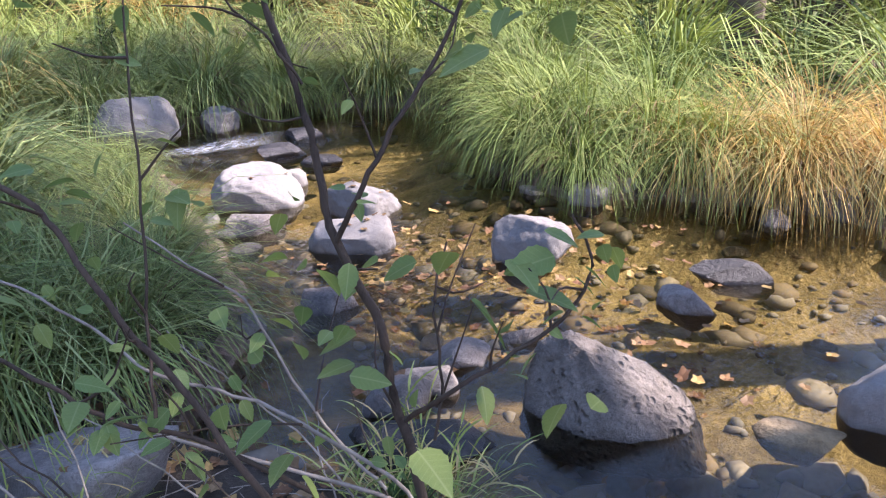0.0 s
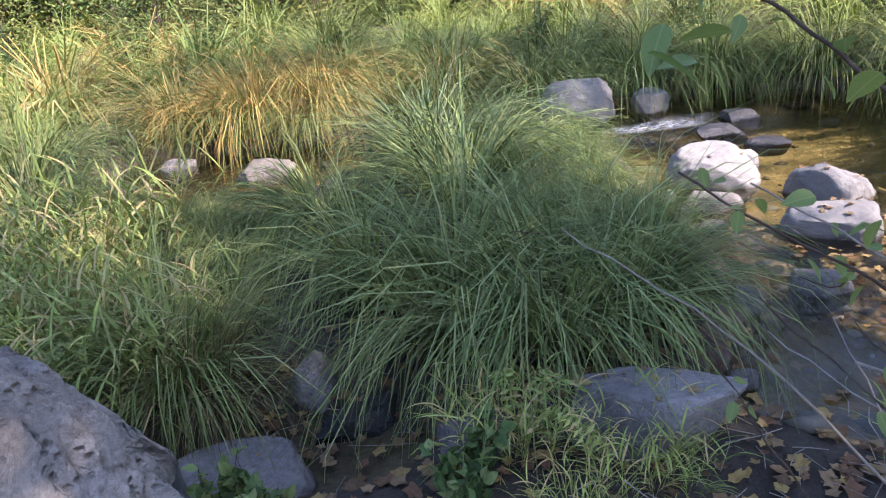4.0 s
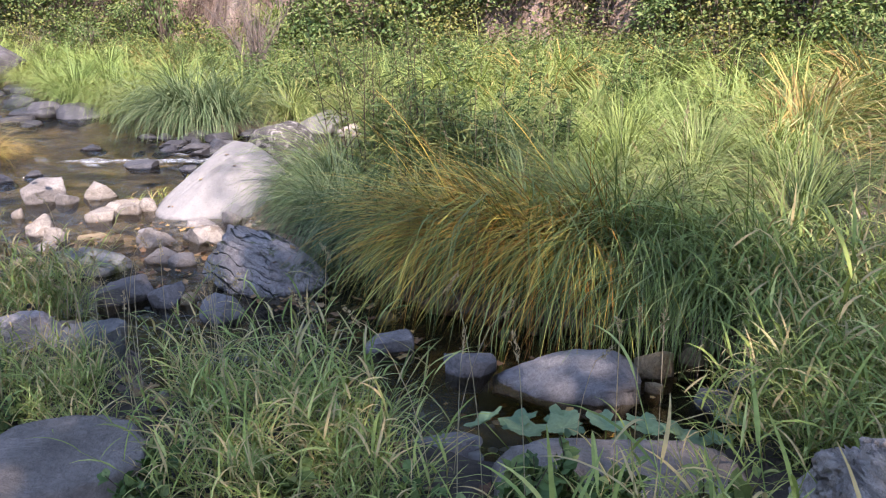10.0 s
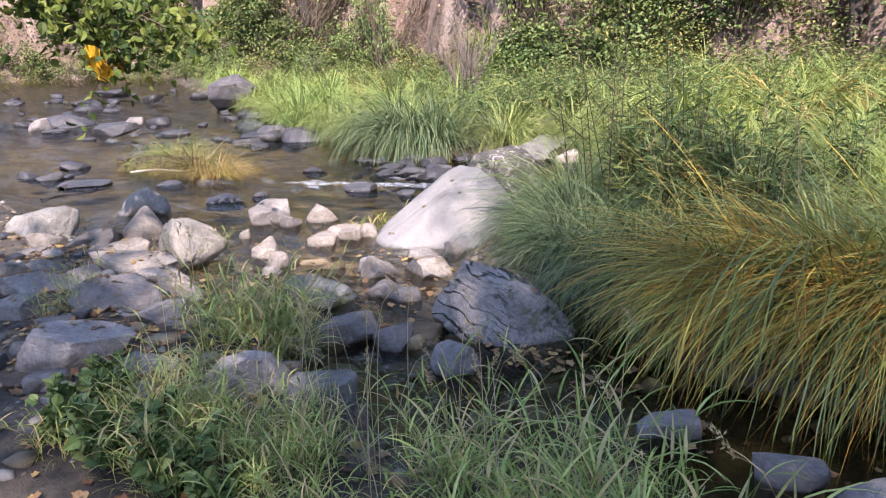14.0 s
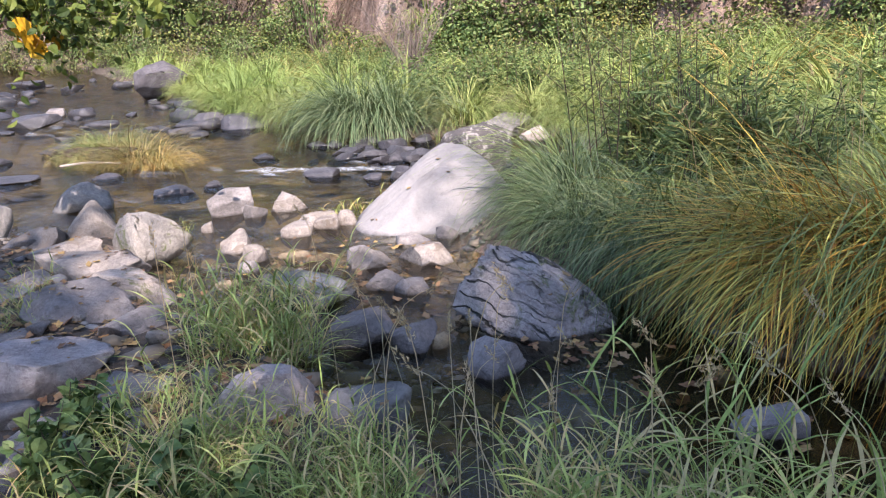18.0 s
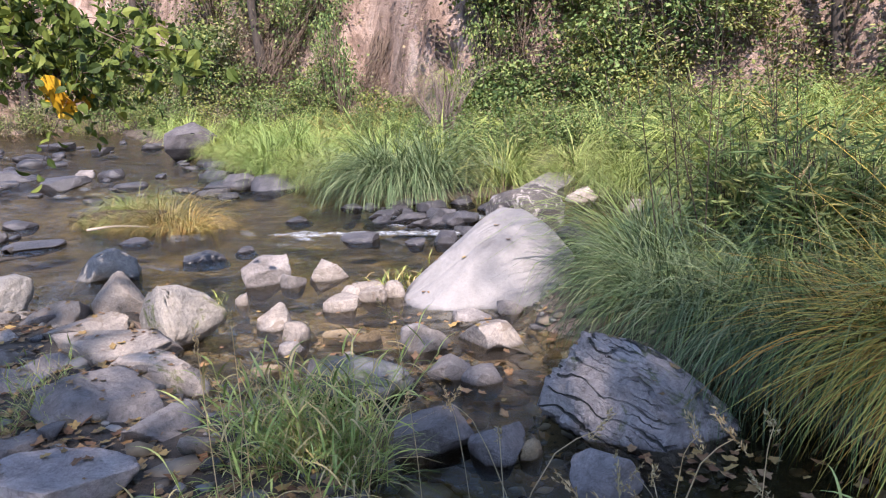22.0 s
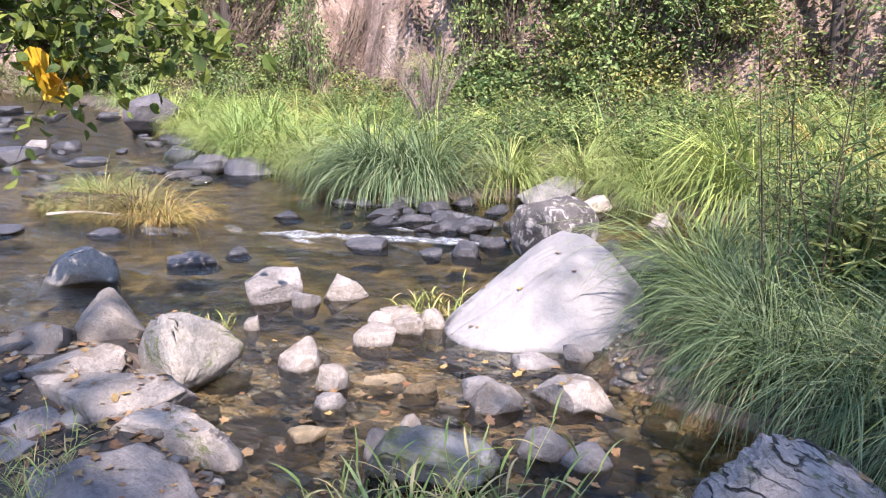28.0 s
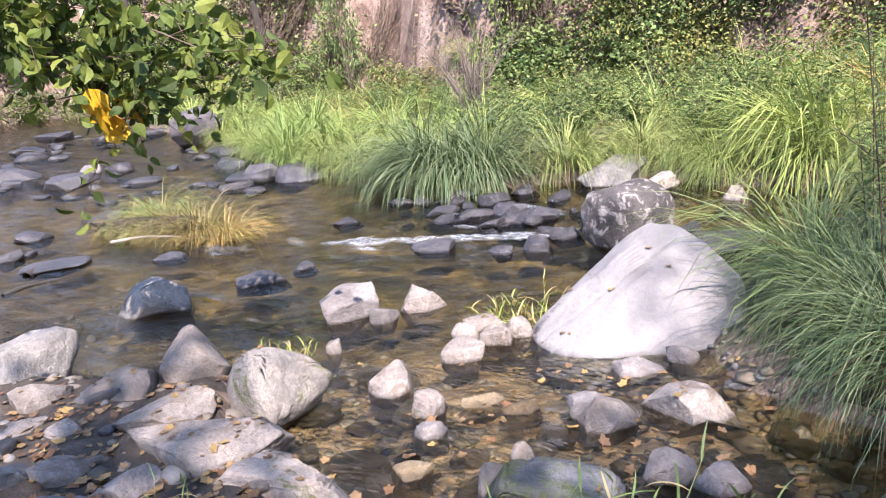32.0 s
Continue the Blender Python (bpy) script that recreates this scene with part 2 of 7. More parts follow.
GRASS = {
    "green": leaf_material("green_sedge", (0.17, 0.19, 0.07), (0.091, 0.130, 0.043), (0.139, 0.196, 0.062), (0.186, 0.249, 0.076), (0.234, 0.297, 0.099), (0.300, 0.350, 0.147)),
    "lime": leaf_material("lime_sedge", (0.135, 0.192, 0.056), (0.193, 0.267, 0.079), (0.251, 0.324, 0.097), (0.267, 0.345, 0.106)),
    "gold": leaf_material("golden_sedge", (0.202, 0.121, 0.048), (0.403, 0.276, 0.090), (0.492, 0.364, 0.120), (0.191, 0.243, 0.090), (0.492, 0.430, 0.203)),
    "orange": leaf_material("orange_sedge", (0.300, 0.173, 0.060), (0.540, 0.317, 0.096), (0.600, 0.432, 0.132), (0.570, 0.418, 0.156), (0.300, 0.302, 0.096)),
    "fine": leaf_material("dark_fine_sedge", (0.037, 0.059, 0.025), (0.073, 0.119, 0.052), (0.126, 0.182, 0.084), (0.231, 0.276, 0.150)),
    "bank": leaf_material("bank_grass", (0.516, 0.406, 0.195), (0.159, 0.215, 0.055), (0.237, 0.307, 0.081), (0.315, 0.385, 0.108), (0.415, 0.470, 0.163)),
    "dry": leaf_material("dry_sedge", (0.072, 0.056, 0.024), (0.136, 0.120, 0.048), (0.240, 0.208, 0.088), (0.096, 0.120, 0.040), (0.320, 0.264, 0.120)),
    "hummock": leaf_material("hummock_sedge", (0.234, 0.108, 0.031), (0.596, 0.285, 0.056), (0.600, 0.436, 0.087), (0.269, 0.259, 0.051), (0.486, 0.353, 0.077), (0.600, 0.559, 0.143)),
    # dead blades, browned darker to carry the shade inside the tussocks
    "thatch": leaf_material("dead_thatch", (0.05, 0.034, 0.02), (0.10, 0.07, 0.04), (0.17, 0.125, 0.07), see=0.1),
    "straw": leaf_material("straw", (0.36, 0.28, 0.15), (0.48, 0.40, 0.24), (0.26, 0.19, 0.10)),
}
LEAF = {
    "green": leaf_material("green_leaf", (0.053, 0.092, 0.031), (0.094, 0.153, 0.048), (0.148, 0.215, 0.071), (0.211, 0.255, 0.095)),
    "dark": leaf_material("dark_leaf", (0.040, 0.065, 0.023), (0.073, 0.117, 0.034), (0.130, 0.179, 0.055), (0.212, 0.234, 0.078)),
    "yellow": leaf_material("yellowing_leaf", (0.115, 0.152, 0.048), (0.182, 0.209, 0.068), (0.249, 0.224, 0.068), (0.096, 0.133, 0.040)),
    "grey": leaf_material("grey_green_leaf", (0.084, 0.096, 0.054), (0.144, 0.156, 0.090), (0.204, 0.204, 0.120), (0.264, 0.228, 0.150)),
    "bough": leaf_material("bough_leaf", (0.038, 0.064, 0.016), (0.068, 0.105, 0.024), (0.098, 0.143, 0.032), (0.150, 0.188, 0.040), see=0.3),
    "gold": leaf_material("golden_leaf", (0.429, 0.266, 0.018), (0.515, 0.315, 0.024)),
    "sapling": leaf_material("sapling_leaf", (0.10, 0.16, 0.065), (0.15, 0.225, 0.085), (0.20, 0.29, 0.10), (0.34, 0.37, 0.11), see=0.4, rough=0.45, veins=True),
    "willow": leaf_material("willow_leaf", (0.097, 0.144, 0.053), (0.138, 0.201, 0.067), (0.186, 0.249, 0.087), (0.251, 0.264, 0.093)),
    "dry": leaf_material("dry_brush", (0.10, 0.07, 0.05), (0.17, 0.125, 0.09), (0.24, 0.185, 0.135), (0.15, 0.14, 0.085), see=0.2),
    "fallen": leaf_material("fallen_leaf", (0.150, 0.079, 0.042), (0.225, 0.130, 0.063), (0.285, 0.187, 0.098), (0.120, 0.072, 0.042), (0.330, 0.223, 0.084), see=0.12),
}


def bark_material(name, dark, light):
    n = Nodes(name)
    stretch = n.add("Mapping", Vector=n.add("TexCoord").outputs["Object"], Scale=(1.0, 1.0, 0.22))
    g = n.noise(26, 6, 0.7, stretch.outputs[0], 0.5)
    return n.done(Base_Color=n.ramp(g, (0.3, dark), (0.7, light)), Roughness=0.9, Normal=n.bump(g, 0.8, 0.01))


BARK = bark_material("brown_bark", (0.05, 0.036, 0.026), (0.16, 0.12, 0.09))
DARK_BARK = bark_material("dark_furrowed_bark", (0.015, 0.011, 0.009), (0.07, 0.052, 0.042))
TWIG = bark_material("dark_twig_bark", (0.03, 0.019, 0.012), (0.10, 0.066, 0.045))
PALE_TWIG = bark_material("pale_dead_twig", (0.16, 0.13, 0.105), (0.36, 0.31, 0.26))
GREY_TWIG = bark_material("grey_brown_twig", (0.09, 0.065, 0.055), (0.22, 0.17, 0.15))


def ground_material():
    """Silty bed under water, darkened for the shade of the pool, dark soil and leaf litter on the banks, pink earth on
    the steep bluff.
    """
    n = Nodes("creek_ground")
    geo = n.add("NewGeometry")
    pos = geo.outputs["Position"]
    z = n.height()
    steep = n.add("SeparateXYZ", Vector=geo.outputs["True Normal"]).outputs["Z"]
    fine, broad = n.noise(30, 6, 0.7, pos), n.noise(2.2, 5, 0.65, pos)
    bed = n.mix(0.6, n.ramp(broad, (0.3, (0.035, 0.03, 0.014)), (0.5, (0.12, 0.092, 0.042)), (0.72, (0.26, 0.19, 0.09))), n.ramp(fine, (0.3, 0.25), (0.7, 0.75)), "OVERLAY")
    bed = n.mix(n.ramp(n.math("MULTIPLY", n.math("SUBTRACT", n.add("SeparateXYZ", Vector=pos).outputs["X"], 2.6), 0.8), (0.0, 0.0), (0.8, 0.6)), bed, n.mix(0.7, n.ramp(broad, (0.3, (0.09, 0.07, 0.03)), (0.5, (0.28, 0.215, 0.095)), (0.7, (0.48, 0.38, 0.19))), n.ramp(fine, (0.3, 0.2), (0.7, 0.8)), "OVERLAY"))
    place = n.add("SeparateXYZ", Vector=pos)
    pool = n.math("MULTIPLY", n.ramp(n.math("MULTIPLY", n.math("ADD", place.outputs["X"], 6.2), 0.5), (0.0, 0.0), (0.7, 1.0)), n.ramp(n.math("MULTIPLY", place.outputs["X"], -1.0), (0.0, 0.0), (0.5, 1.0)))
    near = n.add("VectorMath", operation="LENGTH", Vector=n.add("Mapping", Vector=pos, Location=(7.3, -3.6, 0.0), Scale=(1.0, 1.0, 0.0)).outputs[0])
    bed = n.mix(n.ramp(n.math("MULTIPLY", near.outputs["Value"], 0.5), (0.45, 0.85), (0.95, 0.0)), bed, n.mix(0.7, n.ramp(n.noise(5.0, 6, 0.7, pos), (0.32, (0.16, 0.11, 0.07)), (0.5, (0.38, 0.27, 0.18)), (0.68, (0.52, 0.41, 0.29))), n.ramp(fine, (0.3, 0.25), (0.7, 0.75)), "OVERLAY"))
    # the shade over the pool is put into its bed as near-black silt
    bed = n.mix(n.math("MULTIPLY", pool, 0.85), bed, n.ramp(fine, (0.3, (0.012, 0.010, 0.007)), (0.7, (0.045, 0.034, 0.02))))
    soil = n.mix(0.6, n.ramp(broad, (0.3, (0.025, 0.019, 0.015)), (0.55, (0.065, 0.05, 0.038)), (0.75, (0.14, 0.108, 0.08))), n.ramp(fine, (0.3, 0.25), (0.7, 0.75)), "OVERLAY")
    streak = n.add("Mapping", Vector=pos, Scale=(1.0, 1.0, 0.35))
    bluff = n.ramp(n.noise(0.8, 7, 0.66, streak.outputs[0], 0.9), (0.34, (0.06, 0.04, 0.03)), (0.46, (0.21, 0.14, 0.11)), (0.58, (0.38, 0.27, 0.22)), (0.75, (0.52, 0.41, 0.35)))
    col = n.mix(n.ramp(n.math("MULTIPLY", n.math("ADD", z, 0.06), 6.0), (0.2, 0.0), (0.6, 1.0)), bed, soil)
    col = n.mix(n.ramp(steep, (0.62, 1.0), (0.84, 0.0)), col, bluff)
    h = n.math("ADD", fine, n.math("MULTIPLY", n.noise(7, 5, 0.7, pos), 1.5))
    h = n.math("ADD", h, n.math("MULTIPLY", n.math("MULTIPLY", n.noise(2.2, 9, 0.75, pos, 1.0), n.ramp(steep, (0.62, 1.0), (0.84, 0.0))), 14.0))
    return n.done(Base_Color=col, Roughness=0.92, Normal=n.bump(h, 0.8, 0.04))


def water_material():
    """Clear brownish creek water: looks through to the bed, mirrors by Fresnel, ruffled and foaming where it runs."""
    n = Nodes("creek_water")
    pos = n.add("NewGeometry").outputs["Position"]
    flow = n.add("Attribute", attribute_name="flow").outputs["Fac"]
    stretch = n.add("Mapping", Vector=pos, Rotation=(0, 0, 0.5), Scale=(0.55, 1.35, 1.0))
    calm = n.noise(2.4, 2, 0.5, stretch.outputs[0], 0.4)
    rough = n.noise(5.0, 4, 0.6, stretch.outputs[0], 1.4)
    ripple = n.noise(13, 3, 0.55, stretch.outputs[0], 0.9)
    h = n.math("ADD", n.math("MULTIPLY", calm, 0.08), n.math("MULTIPLY", n.math("MULTIPLY", rough, flow), 5.0))
    h = n.math("ADD", h, n.math("MULTIPLY", ripple, n.math("ADD", n.math("MULTIPLY", flow, 2.6), 0.008)))
    crossed = n.add("Mapping", Vector=pos, Rotation=(0, 0, -0.35), Scale=(0.5, 1.7, 1.0))
    h = n.math("ADD", h, n.math("MULTIPLY", n.noise(24, 2, 0.5, crossed.outputs[0], 0.6), n.math("MULTIPLY", flow, 1.1)))
    bump = n.bump(h, 1.0, 0.045)
    clear = n.add("BsdfTransparent", Color=(0.88, 0.85, 0.70))
    gloss = n.add("BsdfGlossy", Roughness=0.03, Normal=bump)
    fresnel = n.add("Fresnel", IOR=1.42, Normal=bump)
    mix = n.add("MixShader")
    n.put(mix.inputs[0], fresnel.outputs[0])
    n.t.links.new(clear.outputs[0], mix.inputs[1]), n.t.links.new(gloss.outputs[0], mix.inputs[2])
    foam = n.add("BsdfDiffuse", Color=(0.66, 0.69, 0.74), Normal=bump)
    crest = n.math("MULTIPLY", n.ramp(n.noise(19, 6, 0.78, stretch.outputs[0], 1.2), (0.38, 0.0), (0.64, 0.75)), n.ramp(flow, (0.5, 0.0), (0.85, 1.0)))
    top = n.add("MixShader")
    n.put(top.inputs[0], crest)
    n.t.links.new(mix.outputs[0], top.inputs[1]), n.t.links.new(foam.outputs[0], top.inputs[2])
    n.t.links.new(top.outputs[0], n.out.inputs["Surface"])
    return n.m


GROUND, WATER = ground_material(), water_material()


# ---- mesh helpers ----
def raw_mesh(name, verts, faces, material, smooth=False):
    """A mesh from arrays of places and of faces (all of one size, or a list of arrays of several sizes)."""
    me = bpy.data.meshes.new(name)
    groups = faces if isinstance(faces, list) else [faces]
    loops = np.concatenate([f.ravel() for f in groups]).astype(np.int32)
    sizes = np.concatenate([np.full(len(f), f.shape[1]) for f in groups]).astype(np.int32)
    me.vertices.add(len(verts)), me.loops.add(len(loops)), me.polygons.add(len(sizes))
    me.vertices.foreach_set("co", np.asarray(verts, np.float32).ravel())
    me.loops.foreach_set("vertex_index", loops)
    me.polygons.foreach_set("loop_start", (np.cumsum(sizes) - sizes).astype(np.int32))
    me.polygons.foreach_set("use_smooth", np.full(len(sizes), smooth))
    me.update(calc_edges=True)
    me.materials.append(material)
    return me


def part(name, mesh, parent, label=""):
    ob = new(name, mesh)
    ob.parent = parent
    return tagged(ob, label)


def thing(name, x, y, z, label, category, group="", kind="", turn=0.0, size=1.0):
    """An Empty at the base of a thing with parts."""
    ob = new(name)
    ob.empty_display_size = 0.1
    ob.matrix_basis = pose(x, y, z, 0, 0, turn) @ Matrix.Diagonal((size, size, size, 1))
    return tagged(ob, label, category, group, kind)


SPHERES = {}


def sphere(level):
    if level not in SPHERES:
        bm = bmesh.new()
        bmesh.ops.create_icosphere(bm, subdivisions=level, radius=1.0)
        SPHERES[level] = (np.array([v.co[:] for v in bm.verts]), np.array([[v.index for v in f.verts] for f in bm.faces]))
        bm.free()
    return SPHERES[level]


def fbm(points, octaves=3):
    return np.array([noise.fractal(Vector(p), 1.0, 2.1, octaves) for p in points])


def stone_mesh(name, w, d, top, sink, material, seed, level=3, boxy=0.8, cuts=17, rough=0.045, profile=None, bite=(0.48, 0.86), grooves=(), grain=0.032, taper=None, ridges=None):
    """A worn, faceted stone of width w and depth d, from -sink to top; taper narrows its depth upward and leans the ridge back, ridges are (depth, stretch)."""
    rng = np.random.RandomState(seed)
    v, f = sphere(level)
    v = np.sign(v) * np.abs(v) ** boxy
    for i in range(cuts):
        a = rng.normal(size=3) * (1, 1, 0.7)
        if i == 0:
            a = np.array([*rng.normal(0, 0.26, 2), 1.0])
        a /= np.linalg.norm(a)
        over = np.maximum(0, v @ a - rng.uniform(*bite))
        v = v - 0.985 * over[:, None] * a
    off = rng.uniform(-50, 50, 3)
    v = v * (1 + rough * fbm(v * 1.3 + off, 4))[:, None]
    if level > 2:
        v = v * (1 + grain * fbm(v * 6 + off, 4))[:, None]
    for across, at, deep, thick in grooves:
        a = np.array(across) / np.linalg.norm(across)
        gap = v @ a - at - 0.12 * fbm(v * 2.2 + off, 3)
        v = v * (1 - deep * np.exp(-(gap / thick) ** 2))[:, None]
    if ridges:
        deep, stretch = ridges
        crease = np.exp(-((fbm(v * stretch + off, 4) / 0.16) ** 2))
        v = v * (1 - deep * crease + 0.8 * deep * fbm(v * np.array(stretch) * 0.6 - off, 4) - 1.5 * deep * np.maximum(0, fbm(v * (7, 7, 4) + off, 3)) ** 2)[:, None]
    lo, hi = v.min(0), v.max(0)
    v = (v - (lo + hi) / 2) / (hi - lo)
    if taper:
        up = v[:, 2] + 0.5
        v[:, 1] = v[:, 1] * (1 - taper[0] * up) + taper[1] * up
    if profile:
        up = v[:, 2] + 0.5
        v[:, 2] = up * np.interp(v[:, 0] * 2, *profile) - 0.5
    v = v * (w, d, top + sink) + (0, 0, (top + sink) / 2 - sink)
    return raw_mesh(name, v, f, material, True)


TOPS = []


def stone(name, x, y, z, w, d, h, turn, look_of, seed, label, level=3, group="creek stones", **shape):
    """One stone standing at (x, y) with its foot sunk below z and its crown h above it."""
    z = max(z + rise(x), ground_at(x, y) - 0.03)
    if look_of in ("pale", "slate", "tan"):
        h = 0.9 * h
    if look_of == "wet":
        h, w, d = 0.7 * h, 1.25 * w, 1.15 * d
    sink = 0.07 + 0.45 * min(h, 0.25)
    if level == 3:
        level = 2 if w < 0.14 else 5 if w > 0.36 and x > -9.0 else 4 if w > 0.2 else 3
    if look_of == "white" and "boxy" not in shape:
        shape = dict(shape, boxy=0.92, cuts=10, bite=(0.62, 0.95), rough=0.08)
    me = stone_mesh(name, w, d, h, sink, ROCK[look_of], seed, level, **shape)
    ob = new(name, me)
    ob.matrix_basis = pose(x, y, z, 0, 0, turn)
    TOPS.append((np.array([ob.matrix_basis @ v.co for v in me.vertices]), [tuple(p.vertices) for p in me.polygons]))
    return tagged(ob, label, "boulder" if name == "boulder" else "stone", group)


def ribbons(path, side, width):
    """Blades from their middle lines: path (n, k, 3), side (n, 3), width (n, k)."""
    n, k, _ = path.shape
    half = side[:, None, :] * (width[..., None] / 2)
    verts = np.stack([path - half, path + half], 2).reshape(-1, 3)
    base = (np.arange(n) * k * 2)[:, None, None]
    i = np.arange(k - 1)[None, :, None] * 2
    quads = base + i + np.array([0, 1, 3, 2])[None, None]
    return verts, quads.reshape(-1, 4)


def arching(rng, base, az, L, th0, bend, width, k, curl=0.17):
    """Blades from their feet (n, 3): heading, length, first lean and total bend of each, all in radians."""
    n = len(base)
    s = np.linspace(0, 1, k)
    mid = (s[1:] + s[:-1]) / 2
    th = np.minimum(th0[:, None] + bend[:, None] * mid[None] ** 1.15, 2.9)
    swing = az[:, None] + rng.normal(0, curl, n)[:, None] * mid[None]
    step = (L / (k - 1))[:, None]
    d = np.stack([np.sin(th) * np.cos(swing) * step, np.sin(th) * np.sin(swing) * step, np.cos(th) * step], -1)
    path = np.concatenate([base[:, None], base[:, None] + np.cumsum(d, 1)], 1)
    side = np.stack([-np.sin(az), np.cos(az), rng.uniform(-0.4, 0.4, n)], -1)
    side /= np.linalg.norm(side, axis=1)[:, None]
    w = rng.uniform(*width, n)[:, None] * np.clip(1.15 - s[None] ** 2, 0.12, 1.0) * np.clip(0.5 + 2.5 * s[None], 0, 1)
    return ribbons(path, side, w)


def blades(rng, n, root, length, lean, droop, width, k=6, out=1.0, toward=None, locks=0.5):
    """Arching blades: root radius (or toward = the way and scatter of a combed mass), length and lean ranges, total bend in radians."""
    r, a = root * np.sqrt(rng.uniform(0, 1, n)), rng.uniform(0, 2 * np.pi, n)
    base = np.c_[r * np.cos(a), r * np.sin(a), np.zeros(n)]
    az = rng.normal(*toward, n) if toward else a + rng.normal(0, 0.28 / out, n)
    L = rng.uniform(*length, n)
    th0 = rng.uniform(*lean, n)
    bend = droop * rng.uniform(0.5, 1.25, n)
    # many blades hang together in locks
    lock = rng.randint(0, max(3, n // 13), n)
    tied = rng.uniform(size=n) < locks
    for values, loose in ((az, 0.13), (th0, 0.08), (bend, 0.18), (L, 0.12)):
        lead = values[np.minimum(lock * 13, n - 1)]
        values[tied] = lead[tied] + rng.normal(0, loose, n)[tied]
    lead = base[np.minimum(lock * 13, n - 1)]
    base[tied] = lead[tied] * 0.8 + base[tied] * 0.2
    return arching(rng, base, az, L, th0, bend, width, k)


def merge(*pieces):
    verts, faces, at = [], {}, 0
    for v, f in pieces:
        verts.append(v)
        faces.setdefault(f.shape[1], []).append(f + at)
        at += len(v)
    return np.concatenate(verts), [np.concatenate(f) for f in faces.values()]


def tube(points, radius, sides=6):
    """A round stem along points (k, 3) with radii (k,)."""
    p = np.asarray(points, float)
    k = len(p)
    r = np.broadcast_to(np.asarray(radius, float), (k,))
    t = np.gradient(p, axis=0)
    t /= np.linalg.norm(t, axis=1)[:, None] + 1e-9
    ref = np.where(np.abs(t[:, 2:3]) > 0.9, [[1.0, 0, 0]], [[0, 0, 1.0]])
    u = np.cross(t, ref)
    u /= np.linalg.norm(u, axis=1)[:, None] + 1e-9
    w = np.cross(t, u)
    a = np.arange(sides) * 2 * np.pi / sides
    ring = p[:, None] + r[:, None, None] * (np.cos(a)[None, :, None] * u[:, None] + np.sin(a)[None, :, None] * w[:, None])
    i, j = np.meshgrid(np.arange(k - 1), np.arange(sides), indexing="ij")
    f = np.stack([i * sides + j, i * sides + (j + 1) % sides, (i + 1) * sides + (j + 1) % sides, (i + 1) * sides + j], -1)
    return ring.reshape(-1, 3), f.reshape(-1, 4)


def smooth_line(points, k):
    """k places on a rounded line through points."""
    p = np.asarray(points, float)
    s = np.linspace(0, len(p) - 1, k)
    i = np.clip(s.astype(int), 0, len(p) - 2)
    u = (s - i)[:, None]
    q = np.concatenate([[2 * p[0] - p[1]], p, [2 * p[-1] - p[-2]]])
    a, b, c, d = q[i], q[i + 1], q[i + 2], q[i + 3]
    return 0.5 * (2 * b + (c - a) * u + (2 * a - 5 * b + 4 * c - d) * u**2 + (3 * b - a - 3 * c + d) * u**3)


def leaf_cards(rng, centres, size, along=None, slim=0.55, droop=0.3, fine=False):
    """Small folded leaves at centres: two halves bent along the rib, with a rounder outline where fine."""
    n = len(centres)
    d = rng.normal(size=(n, 3)) if along is None else along + 0.5 * rng.normal(size=(n, 3))
    d[:, 2] -= droop
    d /= np.linalg.norm(d, axis=1)[:, None]
    s = np.cross(d, rng.normal(size=(n, 3)))
    s /= np.linalg.norm(s, axis=1)[:, None] + 1e-9
    u = np.cross(s, d)
    L = (rng.uniform(*size, n) if isinstance(size, tuple) else np.full(n, size))[:, None]
    w = L * slim / 2
    c = np.asarray(centres)
    tip = c + d * L - u * L * 0.12
    i = np.arange(n)[:, None]
    if fine:
        rim = [c + d * L * at + e * s * w * wide + u * w * 0.3 * wide for e in (1, -1) for at, wide in ((0.16, 0.7), (0.42, 1.0), (0.74, 0.62))]
        verts = np.stack([c, *rim[:3], tip, *rim[3:], c + d * L * 0.45], 1).reshape(-1, 3)
        i = i * 9
        f = np.concatenate([i + [q] for q in ([0, 1, 2, 8], [8, 2, 3, 4], [0, 8, 6, 5], [8, 4, 7, 6])])
        return verts, f
    m1, m2 = c + d * L * 0.42 + s * w + u * w * 0.35, c + d * L * 0.42 - s * w + u * w * 0.35
    verts = np.stack([c, m1, tip, m2], 1).reshape(-1, 3)
    f = np.concatenate([i * 4 + [[0, 1, 2]], i * 4 + [[0, 2, 3]]])
    return verts, f


# ---- the lie of the land ----
# water's edge of the main creek with its near pool, and of the reach with the side channel
CREEK = np.array([(-70, 4), (-25, 2.2), (-12.6, 2.3), (-10.5, 2.0), (-9.5, 2.6), (-9.0, 2.95), (-8.2, 2.55), (-7.5, 2.3), (-7.0, 2.2), (-6.5, 2.35), (-6.0, 2.3), (-5.5, 2.2),
                  (-4.9, 2.25), (-4.3, 1.95), (-3.9, 2.3), (-3.3, 2.3), (-2.7, 2.35), (-2.0, 2.7), (-1.7, 3.4), (-2.0, 3.9), (-2.7, 4.05), (-3.05, 3.8), (-4.1, 3.7),
                  (-4.5, 3.9), (-4.9, 4.1), (-5.5, 4.25), (-5.9, 4.2), (-6.4, 4.35), (-6.8, 4.8), (-7.0, 5.6), (-7.2, 7.0), (-7.0, 8.2), (-6.6, 9.2), (-7.5, 9.55),
                  (-9, 9.4), (-10, 9.8), (-11.1, 9.4), (-11.5, 8.9), (-12.4, 8.3), (-13.5, 8.5), (-15.4, 9.0), (-17, 9.1), (-20.8, 10.2), (-24, 10.8), (-70, 22)])
